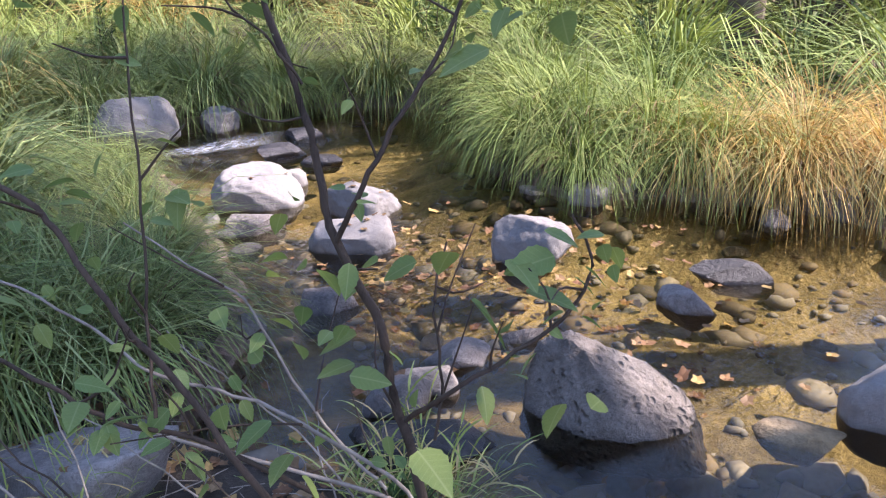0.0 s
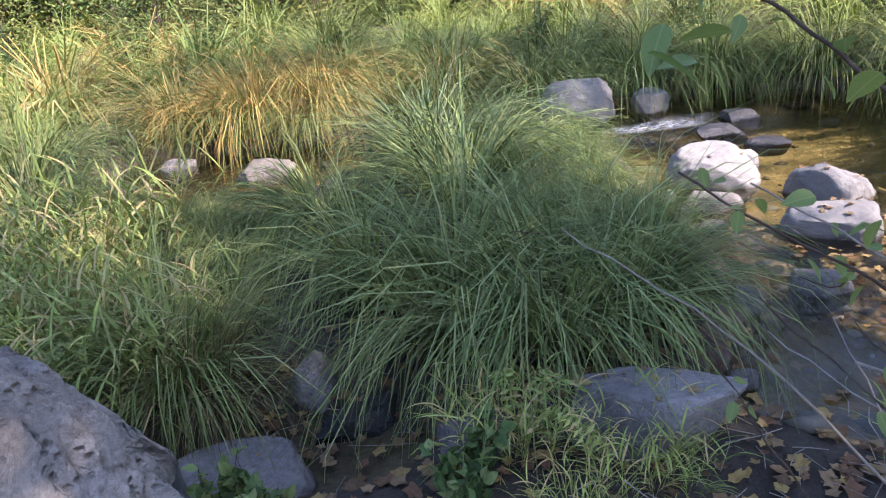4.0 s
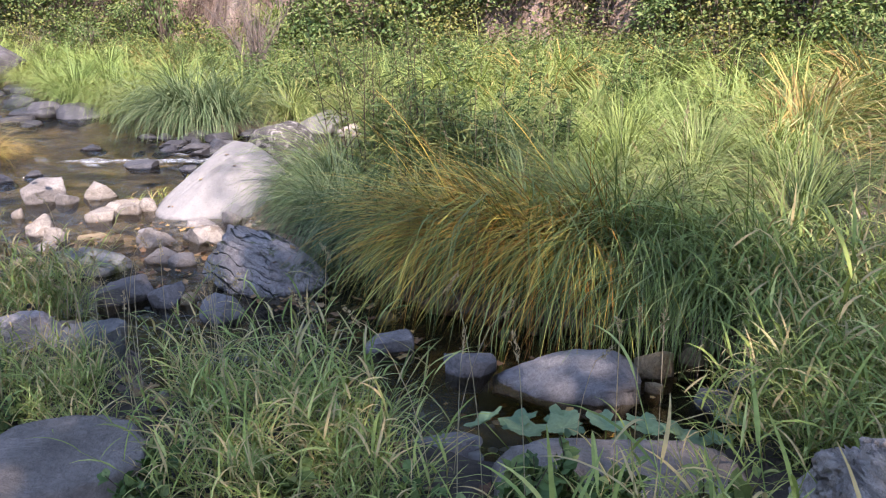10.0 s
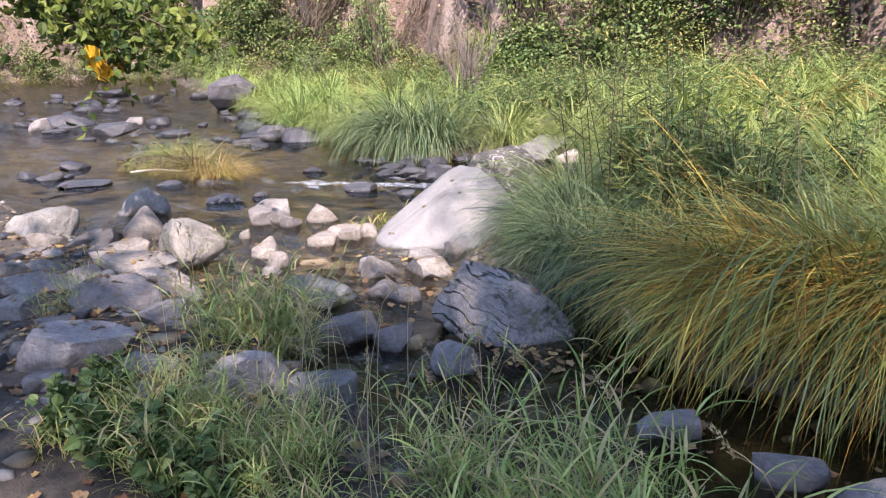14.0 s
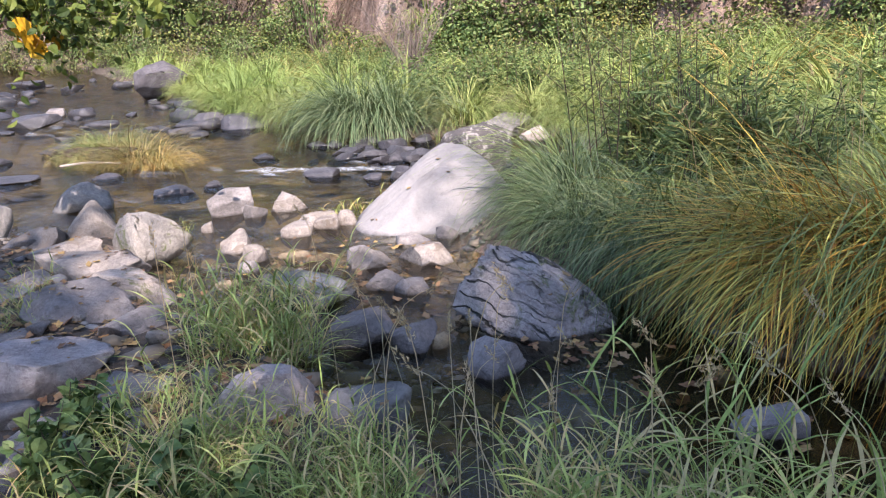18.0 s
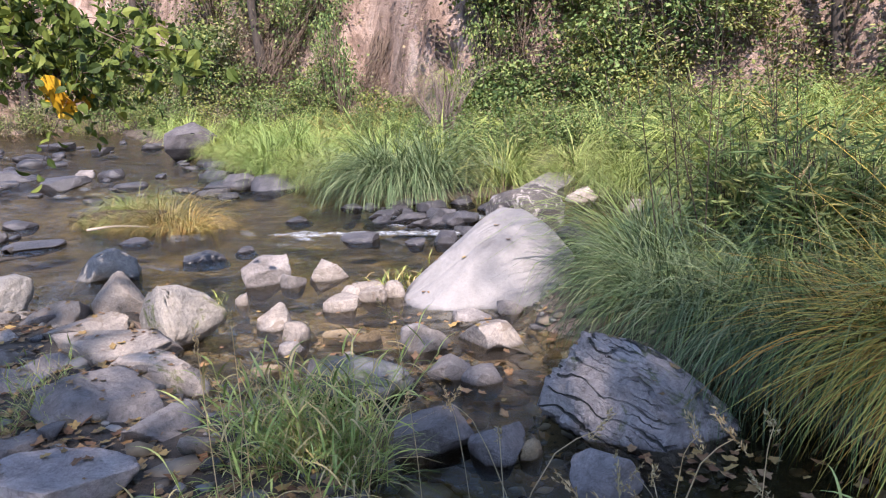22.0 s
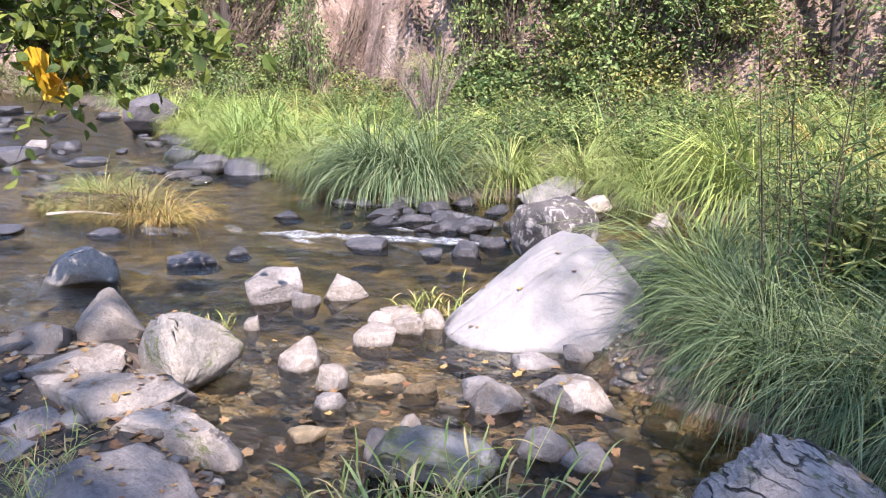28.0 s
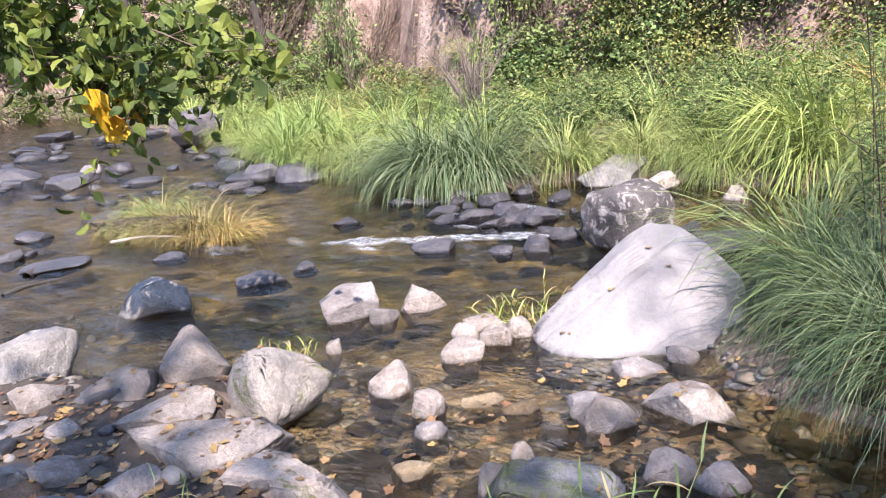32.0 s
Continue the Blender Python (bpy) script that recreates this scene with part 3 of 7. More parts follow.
REACH = np.array([(-1.7, 7.9), (-0.8, 7.75), (-0.1, 7.45), (1.2, 7.3), (2.1, 6.95), (3.3, 7.0), (4.1, 6.9), (4.9, 6.3), (5.6, 5.4), (4.9, 4.6), (4.25, 4.1), (4.05, 3.5), (4.2, 3.05),
                  (4.6, 2.8), (4.9, 2.3), (5.2, 1.4), (5.4, -0.6), (4.2, -1.1), (2.5, -0.9), (1.9, -0.4), (1.75, 0.6), (1.6, 1.6), (1.3, 2.2), (1.7, 2.7), (1.95, 3.3), (2.15, 4.3), (2.3, 5.5), (1.5, 6.0), (0.2, 5.9),
                  (-0.1, 5.6), (-0.5, 5.3), (-1.0, 5.7), (-1.4, 6.5), (-1.8, 7.2)])
BLUFF = np.array([(-48, -60), (-47, 2), (-46, 17), (-36, 18), (-27, 19.5), (-20, 19), (-14, 20.5), (-8, 21), (0, 20.5), (7, 18), (14, 13), (19, 5), (22, -8), (24, -60)])


def edge_distance(p, poly, closed=True):
    """Distance to an outline; negative inside where it is closed."""
    a = poly
    b = np.roll(poly, -1, 0) if closed else poly[1:]
    a = a if closed else a[:-1]
    best, inside = np.full(len(p), 1e9), np.zeros(len(p), bool)
    for (ax, ay), (bx, by) in zip(a, b):
        ab = np.array([bx - ax, by - ay])
        u = np.clip(((p - (ax, ay)) @ ab) / (ab @ ab), 0, 1)
        best = np.minimum(best, np.hypot(p[:, 0] - ax - u * ab[0], p[:, 1] - ay - u * ab[1]))
        if closed:
            hit = (ay > p[:, 1]) != (by > p[:, 1])
            inside ^= hit & (p[:, 0] < (bx - ax) * (p[:, 1] - ay) / (by - ay + 1e-12) + ax)
    return np.where(inside, -best, best)


def rise(x):
    """How much the creek has climbed upstream."""
    return 0.055 * max(0.0, -x - 17)


def wave2(x, y, s, seed=0):
    """Cheap rolling unevenness."""
    return (np.sin(x * s + 1.3 * np.sin(y * s * 0.7 + seed)) + np.sin(y * s * 1.3 + 1.7 * np.sin(x * s * 0.6 + 2 * seed)) + np.sin((x + y) * s * 2.1 + seed)) / 3


def shore(p):
    return np.minimum(edge_distance(p, CREEK), edge_distance(p, REACH))


def land(p):
    """Ground height at places (n, 2)."""
    x, y = p[:, 0], p[:, 1]
    sd = shore(p) + 0.06 * wave2(x, y, 4.2)
    up = 0.055 * np.maximum(0, -x - 17)
    bed = -0.04 - np.minimum(0.26, -sd * 0.30) + 0.035 * wave2(x, y, 6.1, 2)
    bank = np.minimum(0.15, sd * 0.9) + np.minimum(0.35, 0.03 * np.maximum(0, sd - 0.4)) + 0.03 * wave2(x, y, 3.3, 1)
    h = np.where(sd < 0, bed, bank) + up
    # gravel shoal in front of the white boulder
    shoal = np.exp(-((((x + 7.15) / 1.15) ** 2 + ((y - 3.5) / 0.8) ** 2) ** 2))
    h = np.where(h < -0.05, h * (1 - 0.8 * shoal) - 0.04 * shoal, h)
    # damp gully among the tussocks
    h = h - 0.19 * np.exp(-(((x + 0.25) / 0.7) ** 2 + ((y - 2.4) / 0.42) ** 2) ** 2)
    # the bluff rises all round beyond the meadow
    ring = np.concatenate([BLUFF, [(24, -61), (-48, -61)]])
    out = np.maximum(0, edge_distance(p, ring) + 1.6 + 1.1 * wave2(x, y, 0.55) + 0.55 * wave2(x, y, 1.9, 3) + 0.22 * wave2(x, y, 5.3, 4))
    h = h + np.minimum(np.interp(x, [-6, 6], [8.0, 4.5]), out * 2.3) + np.minimum(20, 0.12 * out) + np.where(out > 0.3, 0.35 * wave2(x, y + h, 2.3, 5), 0)
    # the shaded bank behind the walker
    h = h + np.clip((-3.0 - y) * 0.25, 0, 2.5) * (x > -40) * (x < 18)
    return h


def graded(marks):
    """Grid lines: (from, to, step) stretches joined."""
    return np.unique(np.concatenate([np.arange(a, b, s) for a, b, s in marks] + [[marks[-1][1]]]).round(3))


gx = graded([(-300, -70, 25), (-70, -40, 2.5), (-40, -22, 0.6), (-22, -11, 0.25), (-11, 6, 0.1), (6, 26, 0.6), (26, 60, 4), (60, 300, 30)])
gy = graded([(-300, -60, 30), (-60, -8, 4), (-8, -1, 0.5), (-1, 8, 0.1), (8, 13, 0.2), (13, 17, 0.5), (17, 27, 0.3), (27, 60, 4), (60, 300, 30)])
mx, my = np.meshgrid(gx, gy)
flat = np.c_[mx.ravel(), my.ravel()]
ground_z = land(flat)
nx, ny = len(gx), len(gy)
ij = (np.arange(ny - 1)[:, None] * nx + np.arange(nx - 1)[None]).ravel()
grid_faces = np.stack([ij, ij + 1, ij + nx + 1, ij + nx], -1)
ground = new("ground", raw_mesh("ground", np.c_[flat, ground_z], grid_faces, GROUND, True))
tagged(ground, "dark soil banks, silty creek bed with pool shade painted in, and steep pink earth bluff", "ground", kind="structure")


def ground_at(x, y):
    return float(land(np.array([[x, y]]))[0])


# running water, with the riffles marked where it ruffles and foams
RIFFLES = [(-10.2, 6.5, 1.2, 0.4, 0.5), (-10.6, 7.6, 0.9, 0.8, 0.75), (-12.5, 5.0, 2.6, 1.6, 0.5), (-8.0, 6.9, 1.2, 0.5, 0.6), (-7.0, 3.1, 1.4, 0.8, 0.35), (3.0, 6.0, 0.9, 0.5, 0.7),
           (2.5, 2.9, 0.8, 0.6, 0.35), (-20, 6, 6, 2.5, 0.48), (-31, 9, 9, 4, 0.5), (-9.6, 4.2, 2.2, 1.0, 0.3), (-15, 7, 3, 1.2, 0.3)]
wx, wy = graded([(-60, -22, 1.0), (-22, -12.2, 0.3), (-12.2, -9, 0.06), (-9, 7, 0.14)]), graded([(-7, 1, 0.5), (1, 5.2, 0.14), (5.2, 8, 0.06), (8, 10, 0.14), (10, 20, 0.6)])
ax, ay = np.meshgrid(wx, wy)
wp = np.c_[ax.ravel(), ay.ravel()]
flow = np.interp(wp[:, 0], [-9.0, -7.2, -6.0], [0.36, 0.2, 0.02])
for cx, cy, rx, ry, amount in RIFFLES:
    flow = np.maximum(flow, amount * np.exp(-(((wp[:, 0] - cx) / rx) ** 2 + ((wp[:, 1] - cy) / ry) ** 2)))
flow = np.clip(flow * (0.8 + 0.75 * wave2(wp[:, 0] * 0.6, wp[:, 1] * 1.5, 4)), 0, 1)
SPILLS = [*[(-11.6 + 0.2 * i, 5.68 + 0.1 * i + 0.09 * math.sin(2.3 * i), 0.26, 0.2, 0.85 + 0.3 * (i % 3 > 0)) for i in range(11)], (-9.75, 6.66, 0.3, 0.16, 1.0), (-9.45, 6.95, 0.3, 0.16, 0.95), (-11.4, 7.2, 0.25, 0.14, 1.0), (-11.0, 5.6, 0.3, 0.1, 0.9), (-10.6, 6.75, 0.3, 0.1, 0.85), (-7.7, 7.0, 0.3, 0.1, 0.8)]
for cx, cy, rx, ry, amount in SPILLS:
    flow = np.maximum(flow, amount * np.exp(-(((wp[:, 0] - cx - (wp[:, 1] - cy) * 0.8) / rx) ** 2 + ((wp[:, 1] - cy) / ry) ** 2)))
wx_flow = np.maximum(0, flow - 0.5)
wz = 0.07 * wx_flow * (0.6 + 0.8 * wave2(wp[:, 0], wp[:, 1], 13, 2)) + 0.055 * np.maximum(0, -wp[:, 0] - 17) + 0.012 * flow * wave2(wp[:, 0], wp[:, 1], 11, 1)
n1, n2 = len(wx), len(wy)
ij = (np.arange(n2 - 1)[:, None] * n1 + np.arange(n1 - 1)[None]).ravel()
water_faces = np.stack([ij, ij + 1, ij + n1 + 1, ij + n1], -1)
wet = shore(wp) < 0.5
water_mesh = raw_mesh("water", np.c_[wp, wz], water_faces[wet[water_faces].any(1)], WATER, True)
water_mesh.attributes.new("flow", "FLOAT", "POINT").data.foreach_set("value", flow.astype(np.float32))
tagged(new("water", water_mesh), "clear shallow creek water with riffles, foam and mirrored sky", "water", kind="structure")

# ---- trees added out of view to shade the near bank ----


def crown_points(rng, n, rx, rz, clumps=26):
    c = rng.normal(size=(clumps, 3))
    c = c / np.linalg.norm(c, axis=1)[:, None] * rng.uniform(0.35, 1.0, clumps)[:, None] * (rx, rx, rz)
    pick = rng.randint(0, clumps, n)
    return c[pick] + rng.normal(size=(n, 3)) * (0.26 * rx, 0.26 * rx, 0.2 * rz), c


def tree_things(rng, name, leaves, rx, rz, height, label, look_of, leaf=(0.12, 0.22)):
    """A tapered trunk with limbs into a ragged crown of many leaves."""
    t = thing(name, 0, 0, -50, label, "tree", {"alder_tree": "alders on the shaded bank", "oak_tree": "trees on the bluff"}.get(name, "trees beyond the meadow"))
    pts, clumps = crown_points(rng, leaves, rx, rz)
    lean = rng.uniform(-0.4, 0.4, 2)
    mid = np.array([lean[0], lean[1], height])
    trunk = smooth_line([(0, 0, -0.4), (lean[0] * 0.2, lean[1] * 0.3, height * 0.35), (lean[0] * 0.7, lean[1] * 0.6, height * 0.75), mid + (0, 0, rz * 0.7)], 14)
    part("trunk", raw_mesh("trunk", *tube(trunk, np.linspace(0.2, 0.04, 14), 9), BARK, True), t)
    limbs = [tube(smooth_line([trunk[6 + i % 6], (trunk[6 + i % 6] + mid + c) / 2 + (0, 0, 0.2), mid + c], 6), np.linspace(0.06, 0.012, 6), 5) for i, c in enumerate(clumps)]
    for limb in limbs[:9]:
        part("limb", raw_mesh("limb", *limb, BARK, True), t)
    v, f = merge(*limbs[9:])
    tagged(part("branches", raw_mesh("branches", v, f, BARK, True), t), kind="stuff")
    tagged(part("crown", raw_mesh("crown", *leaf_cards(rng, pts + mid, leaf), LEAF[look_of]), t), kind="stuff")
    return t


rng = np.random.RandomState(11)
dense = tree_things(rng, "alder_tree", 2600, 2.1, 1.5, 10.5, "unseen tall leafy alder added to shade the bank", "green")
loose = tree_things(rng, "alder_tree", 800, 2.0, 1.4, 10.5, "unseen sparse tall alder added to let dappled light through", "green")
cast = 10.5 / math.tan(SUN_EL)
# spots to be shaded; an unseen tree is put up-sun of each
SHADE = [(-4.4, 1.85, 0, 1.0, 0.85), (-3.0, 2.9, 0), (-0.6, 2.9, 0), (0.2, 2.5, 0), (-1.4, 1.2, 1), (-2.4, 5.6, 1), (-8.0, 1.4, 1), (-5.7, 6.3, 1, 1.6), (-6.5, 1.0, 0, 1.0, 0.6), (1.9, 7.6, 0), (-4.2, 2.9, 0, 1.1, 0.6), (0.1, 9.6, 0), (1.0, 3.5, 0, 1.0, 0.62)]
for i, (sx, sy, thin, *form) in enumerate(SHADE):
    tall, wide = (*form, 1.0, 1.0)[:2] if len(form) != 1 else (form[0], 1.0)
    tx, ty = sx + cast * tall * math.cos(SUN_AZ), sy + cast * tall * math.sin(SUN_AZ)
    m = pose(tx, ty, ground_at(tx, ty), 0, 0, 67 * i) @ Matrix.Diagonal((wide, wide, tall, 1))
    (copy_thing(loose if thin else dense, m) if i not in (0, 5) else None)
    if i == 0:
        dense_place = m
    if i == 5:
        loose_place = m
dense.matrix_basis, loose.matrix_basis = dense_place, loose_place

# sunlit trees beyond the far end of the reach
for i, (x, y, size) in enumerate([(12.5, -1.6, 0.62), (13.0, 6.6, 0.66), (10.6, 9.2, 0.5), (13.8, 10.4, 0.8), (9.6, 12.4, 0.75), (7.0, 14.6, 0.78), (15.5, 0.4, 0.75), (16.2, 7.6, 0.85), (4.0, 17.0, 0.72)]):
    if i == 0:
        cottonwood = tree_things(rng, "cottonwood_tree", 3800, 2.9, 3.0, 6.4, "yellow-green leafy tree beyond the meadow", "yellow", (0.16, 0.28))
    m = pose(x, y, ground_at(x, y) - 0.1, 0, 0, 71 * i)
    if i == 0:
        first = m @ Matrix.Diagonal((size, size, size, 1))
    else:
        cottonwood.scale = (size, size, size)
        copy_thing(cottonwood, m)
cottonwood.matrix_basis = first

# tall trees along the brow of the bluff
for i, (x, y, size) in enumerate([(-46.0, 22.5, 1.3), (-40.5, 22.0, 1.1), (-36.0, 23.5, 1.25), (-32.5, 22.8, 0.95), (-28.6, 24.4, 1.15), (-26.0, 23.0, 0.85), (-22.5, 23.6, 1.05), (-14.8, 24.4, 0.9), (-12.2, 25.0, 1.15), (-9.4, 24.0, 0.85), (-5.6, 25.2, 1.1), (-2.2, 24.2, 0.8), (1.6, 24.6, 1.0), (5.6, 22.4, 0.9)]):
    if i == 0:
        oak = tree_things(rng, "oak_tree", 2800, 3.6, 3.4, 5.6, "tall dark-leaved tree on the brow of the bluff", "dark", (0.22, 0.4))
    m = pose(x, y, ground_at(x, y) - 0.3, 0, 0, 83 * i)
    if i == 0:
        first = m @ Matrix.Diagonal((size, size, size, 1))
    else:
        oak.scale = (size, size, size)
        copy_thing(oak, m)
oak.matrix_basis = first

# ---- boulders and stones ----
stone("boulder", -7.22, 4.76, 0.0, 1.38, 0.95, 0.66, 45, "white", 501, "large white boulder with a sloping back, sunlit in the creek", level=6, boxy=0.5, cuts=5, rough=0.05, bite=(0.8, 0.97), taper=(0.6, 0.2),
      profile=([-1, -0.92, -0.6, -0.2, 0.05, 0.22, 0.45, 0.7, 1], [0.28, 0.36, 0.54, 0.78, 0.94, 1.0, 0.97, 0.86, 0.64]), grooves=[((0.3, 1, 0.4), -0.45, 0.03, 0.06)], grain=0.012)
stone("boulder", -5.12, 3.42, 0.0, 0.9, 0.64, 0.46, 28, "streaked", 502, "blue-grey boulder veined with dark cracks beside the pool", level=6, boxy=0.5, cuts=9, rough=0.07, bite=(0.7, 0.95), taper=(0.42, 0.12),
      profile=([-1, -0.88, -0.6, -0.35, 0.3, 1], [0.72, 0.95, 1.0, 0.97, 0.72, 0.36]), grooves=[((0.5, -0.3, 0.9), 0.3, 0.035, 0.03), ((0.6, -0.2, 0.8), -0.2, 0.035, 0.025), ((0.55, -0.3, 0.85), 0.05, 0.025, 0.018), ((0.4, -0.5, 0.9), 0.55, 0.03, 0.02)], ridges=(0.05, (2.0, 6.0, 9.0)))
stone("boulder", -1.0, 1.92, 0.12, 0.84, 0.6, 0.67, 20, "ridged", 508, "tall pitted grey boulder in the shade among bank grass", level=6, boxy=0.46, cuts=8, rough=0.08, bite=(0.74, 0.95), taper=(0.3, 0.06),
      profile=([-1, -0.75, -0.3, 0.15, 0.5, 1], [0.86, 0.97, 1.0, 0.99, 0.84, 0.5]), grooves=[((1, 0.1, 0.35), 0.25, 0.1, 0.05), ((0.9, 0.3, -0.5), 0.45, 0.06, 0.035), ((0.8, -0.3, 0.6), -0.45, 0.06, 0.05), ((1, 0, 0.3), -0.1, 0.05, 0.03)], grain=0.03, ridges=(0.13, (4.5, 4.5, 1.1)))
stone("boulder", 2.54, 1.34, 0.0, 0.7, 0.46, 0.31, -53, "pitted", 504, "dark pitted boulder leaning over still water", level=6, boxy=0.55, cuts=6, rough=0.05, bite=(0.8, 0.95), taper=(0.3, 0.05),
      profile=([-1, -0.85, -0.5, 0.3, 0.8, 1], [0.7, 0.95, 1.0, 0.76, 0.5, 0.3]), ridges=(0.03, (5.0, 5.0, 4.0)))
stone("boulder", -24.6, 10.9, -0.1, 1.5, 1.3, 1.15, 60, "dusk", 505, "large dark boulder far upstream", level=4)
# the pale spots of this one also stand in for dappled sun
stone("boulder", -8.58, 6.86, 0.0, 0.87, 0.78, 0.58, 32, "dark", 1, "rounded dark grey boulder with pale lichen blotches and painted sun dapples in the creek", level=5, boxy=0.95, cuts=7, rough=0.08, bite=(0.75, 0.95))
stone("boulder", -10.42, 9.49, 0.0, 0.97, 0.77, 0.34, 33, "grey", 2, "flat grey-green boulder at the foot of the far grass")
stone("boulder", -9.57, 9.27, 0.0, 0.45, 0.36, 0.23, 29, "tan", 3, "small rounded tan boulder by the far bank")
stone("stone", -8.41, 8.8, 0.0, 0.34, 0.27, 0.15, 24, "tan", 4, "low tan stone in the shallows by the far grass")
stone("stone", -7.95, 6.81, 0.0, 0.25, 0.2, 0.31, 28, "wet", 5, "dark wet grey stone in the riffle")
stone("boulder", -7.57, 7.05, 0.0, 0.76, 0.61, 0.16, 24, "wet", 6, "long dark wet rock lying in the riffle")
stone("stone", -9.18, 6.23, 0.0, 0.24, 0.21, 0.18, 39, "wet", 7, "dark wet grey stone in the riffle")
stone("stone", -10.2, 5.83, 0.0, 0.36, 0.33, 0.14, 47, "wet", 8, "dark wet grey stone in the riffle")
stone("stone", -9.45, 6.0, 0.0, 0.19, 0.17, 0.09, 42, "wet", 9, "dark wet grey stone in the riffle")
stone("stone", -11.45, 7.23, 0.0, 0.35, 0.31, 0.13, 46, "wet", 10, "dark wet grey stone in the riffle")
stone("stone", -12.38, 6.45, 0.0, 0.32, 0.29, 0.12, 53, "wet", 11, "dark wet grey stone in the riffle")
stone("stone", -12.66, 7.61, 0.0, 0.31, 0.28, 0.11, 49, "wet", 12, "dark wet grey stone in the riffle")
stone("stone", -11.93, 8.23, 0.0, 0.31, 0.28, 0.15, 44, "wet", 13, "dark wet grey stone in the riffle")
stone("stone", -12.38, 8.94, 0.0, 0.23, 0.2, 0.18, 43, "wet", 14, "dark wet grey stone in the riffle")
stone("stone", -11.16, 7.87, 0.0, 0.36, 0.32, 0.19, 42, "wet", 15, "dark wet grey stone in the riffle")
stone("stone", -11.23, 8.57, 0.0, 0.34, 0.31, 0.15, 40, "wet", 16, "dark wet grey stone in the riffle")
stone("stone", -10.59, 7.52, 0.0, 0.33, 0.3, 0.18, 41, "wet", 17, "dark wet grey stone in the riffle")
stone("stone", -10.0, 7.34, 0.0, 0.34, 0.31, 0.21, 39, "wet", 18, "dark wet grey stone in the riffle")
stone("stone", -10.95, 7.29, 0.0, 0.37, 0.33, 0.13, 44, "wet", 19, "dark wet grey stone in the riffle")
stone("stone", -9.19, 6.72, 0.0, 0.28, 0.25, 0.14, 37, "wet", 20, "dark wet grey stone in the riffle")
stone("stone", -10.31, 6.85, 0.0, 0.25, 0.22, 0.14, 42, "wet", 21, "dark wet grey stone in the riffle")
stone("boulder", -9.37, 4.11, 0.0, 0.45, 0.36, 0.28, 54, "slate", 22, "lumpy blue-grey boulder with pale top in the creek")
stone("stone", -9.01, 4.15, 0.0, 0.23, 0.18, 0.14, 52, "slate", 23, "small blue-grey stone beside a lumpy boulder")
stone("boulder", -8.98, 4.52, 0.0, 0.37, 0.3, 0.19, 48, "pale", 24, "pale rounded boulder with dark base in the creek")
stone("stone", -11.07, 4.37, 0.0, 0.41, 0.33, 0.12, 61, "wet", 25, "low dark stone barely out of the water")
stone("stone", -11.02, 4.83, 0.0, 0.21, 0.17, 0.08, 57, "wet", 26, "low dark stone barely out of the water")
stone("boulder", -11.25, 3.33, 0.0, 0.72, 0.54, 0.34, 69, "grey", 27, "dark wedge-shaped boulder with one pale face in the creek", boxy=0.5, cuts=12, bite=(0.55, 0.88), profile=([-1, -0.2, 0.3, 1], [0.3, 0.8, 1.0, 0.75]))
stone("stone", -8.85, 3.55, 0.0, 0.11, 0.09, 0.11, 56, "pale", 28, "tiny pale stone in the shallows")
stone("boulder", -8.02, 3.34, 0.0, 0.27, 0.21, 0.2, 52, "pale", 29, "pale angular wedge of stone in the shallows")
stone("stone", -7.63, 3.27, 0.0, 0.19, 0.16, 0.14, 49, "tan", 30, "pinkish grey stone in the shallows")
stone("stone", -7.46, 3.11, 0.0, 0.19, 0.15, 0.09, 49, "slate", 31, "dark blue-grey wet stone in the shallows")
stone("stone", -8.26, 4.45, 0.0, 0.33, 0.26, 0.1, 44, "pale", 32, "flat pale stone beside the white boulder")
stone("stone", -7.97, 4.22, 0.0, 0.22, 0.17, 0.12, 43, "pale", 33, "flat pale stone beside the white boulder")
stone("stone", -8.01, 3.94, 0.0, 0.29, 0.24, 0.12, 46, "pale", 34, "flat pale stone beside the white boulder")
stone("stone", -8.23, 4.2, 0.0, 0.19, 0.15, 0.1, 45, "pale", 35, "flat pale stone beside the white boulder")
stone("stone", -7.93, 4.4, 0.0, 0.2, 0.16, 0.15, 41, "pale", 36, "flat pale stone beside the white boulder")
stone("stone", -7.23, 3.56, 0.0, 0.22, 0.17, 0.05, 42, "brown", 37, "tan stone just under the water surface")
stone("boulder", -6.78, 3.7, 0.0, 0.38, 0.3, 0.17, 34, "pale", 38, "pale speckled flat stone in the shallows", profile=([-1, -0.3, 0.3, 1], [0.4, 1.0, 0.9, 0.4]))
stone("boulder", -6.49, 3.99, 0.0, 0.52, 0.32, 0.17, 28, "pale", 39, "flat pale wedge-shaped slab in front of the white boulder", profile=([-1, -0.4, 0.3, 1], [0.55, 0.9, 1.0, 0.45]))
stone("stone", -6.82, 4.54, 0.0, 0.19, 0.15, 0.11, 28, "slate", 40, "small slate-grey stone against the white boulder")
stone("stone", -6.86, 4.88, 0.0, 0.29, 0.23, 0.06, 27, "tan", 41, "small stone under the white boulder")
stone("stone", -6.97, 4.3, 0.0, 0.31, 0.25, 0.06, 32, "slate", 42, "low slate stone in the shallows")
stone("stone", -6.83, 2.89, 0.0, 0.16, 0.12, 0.15, 44, "pale", 43, "pale rounded stone in the shallows")
stone("stone", -6.9, 3.17, 0.0, 0.12, 0.09, 0.1, 42, "pale", 44, "small pale rounded stone")
stone("stone", -7.45, 3.51, 0.0, 0.25, 0.19, 0.03, 45, "brown", 45, "submerged brown stone in the shallows")
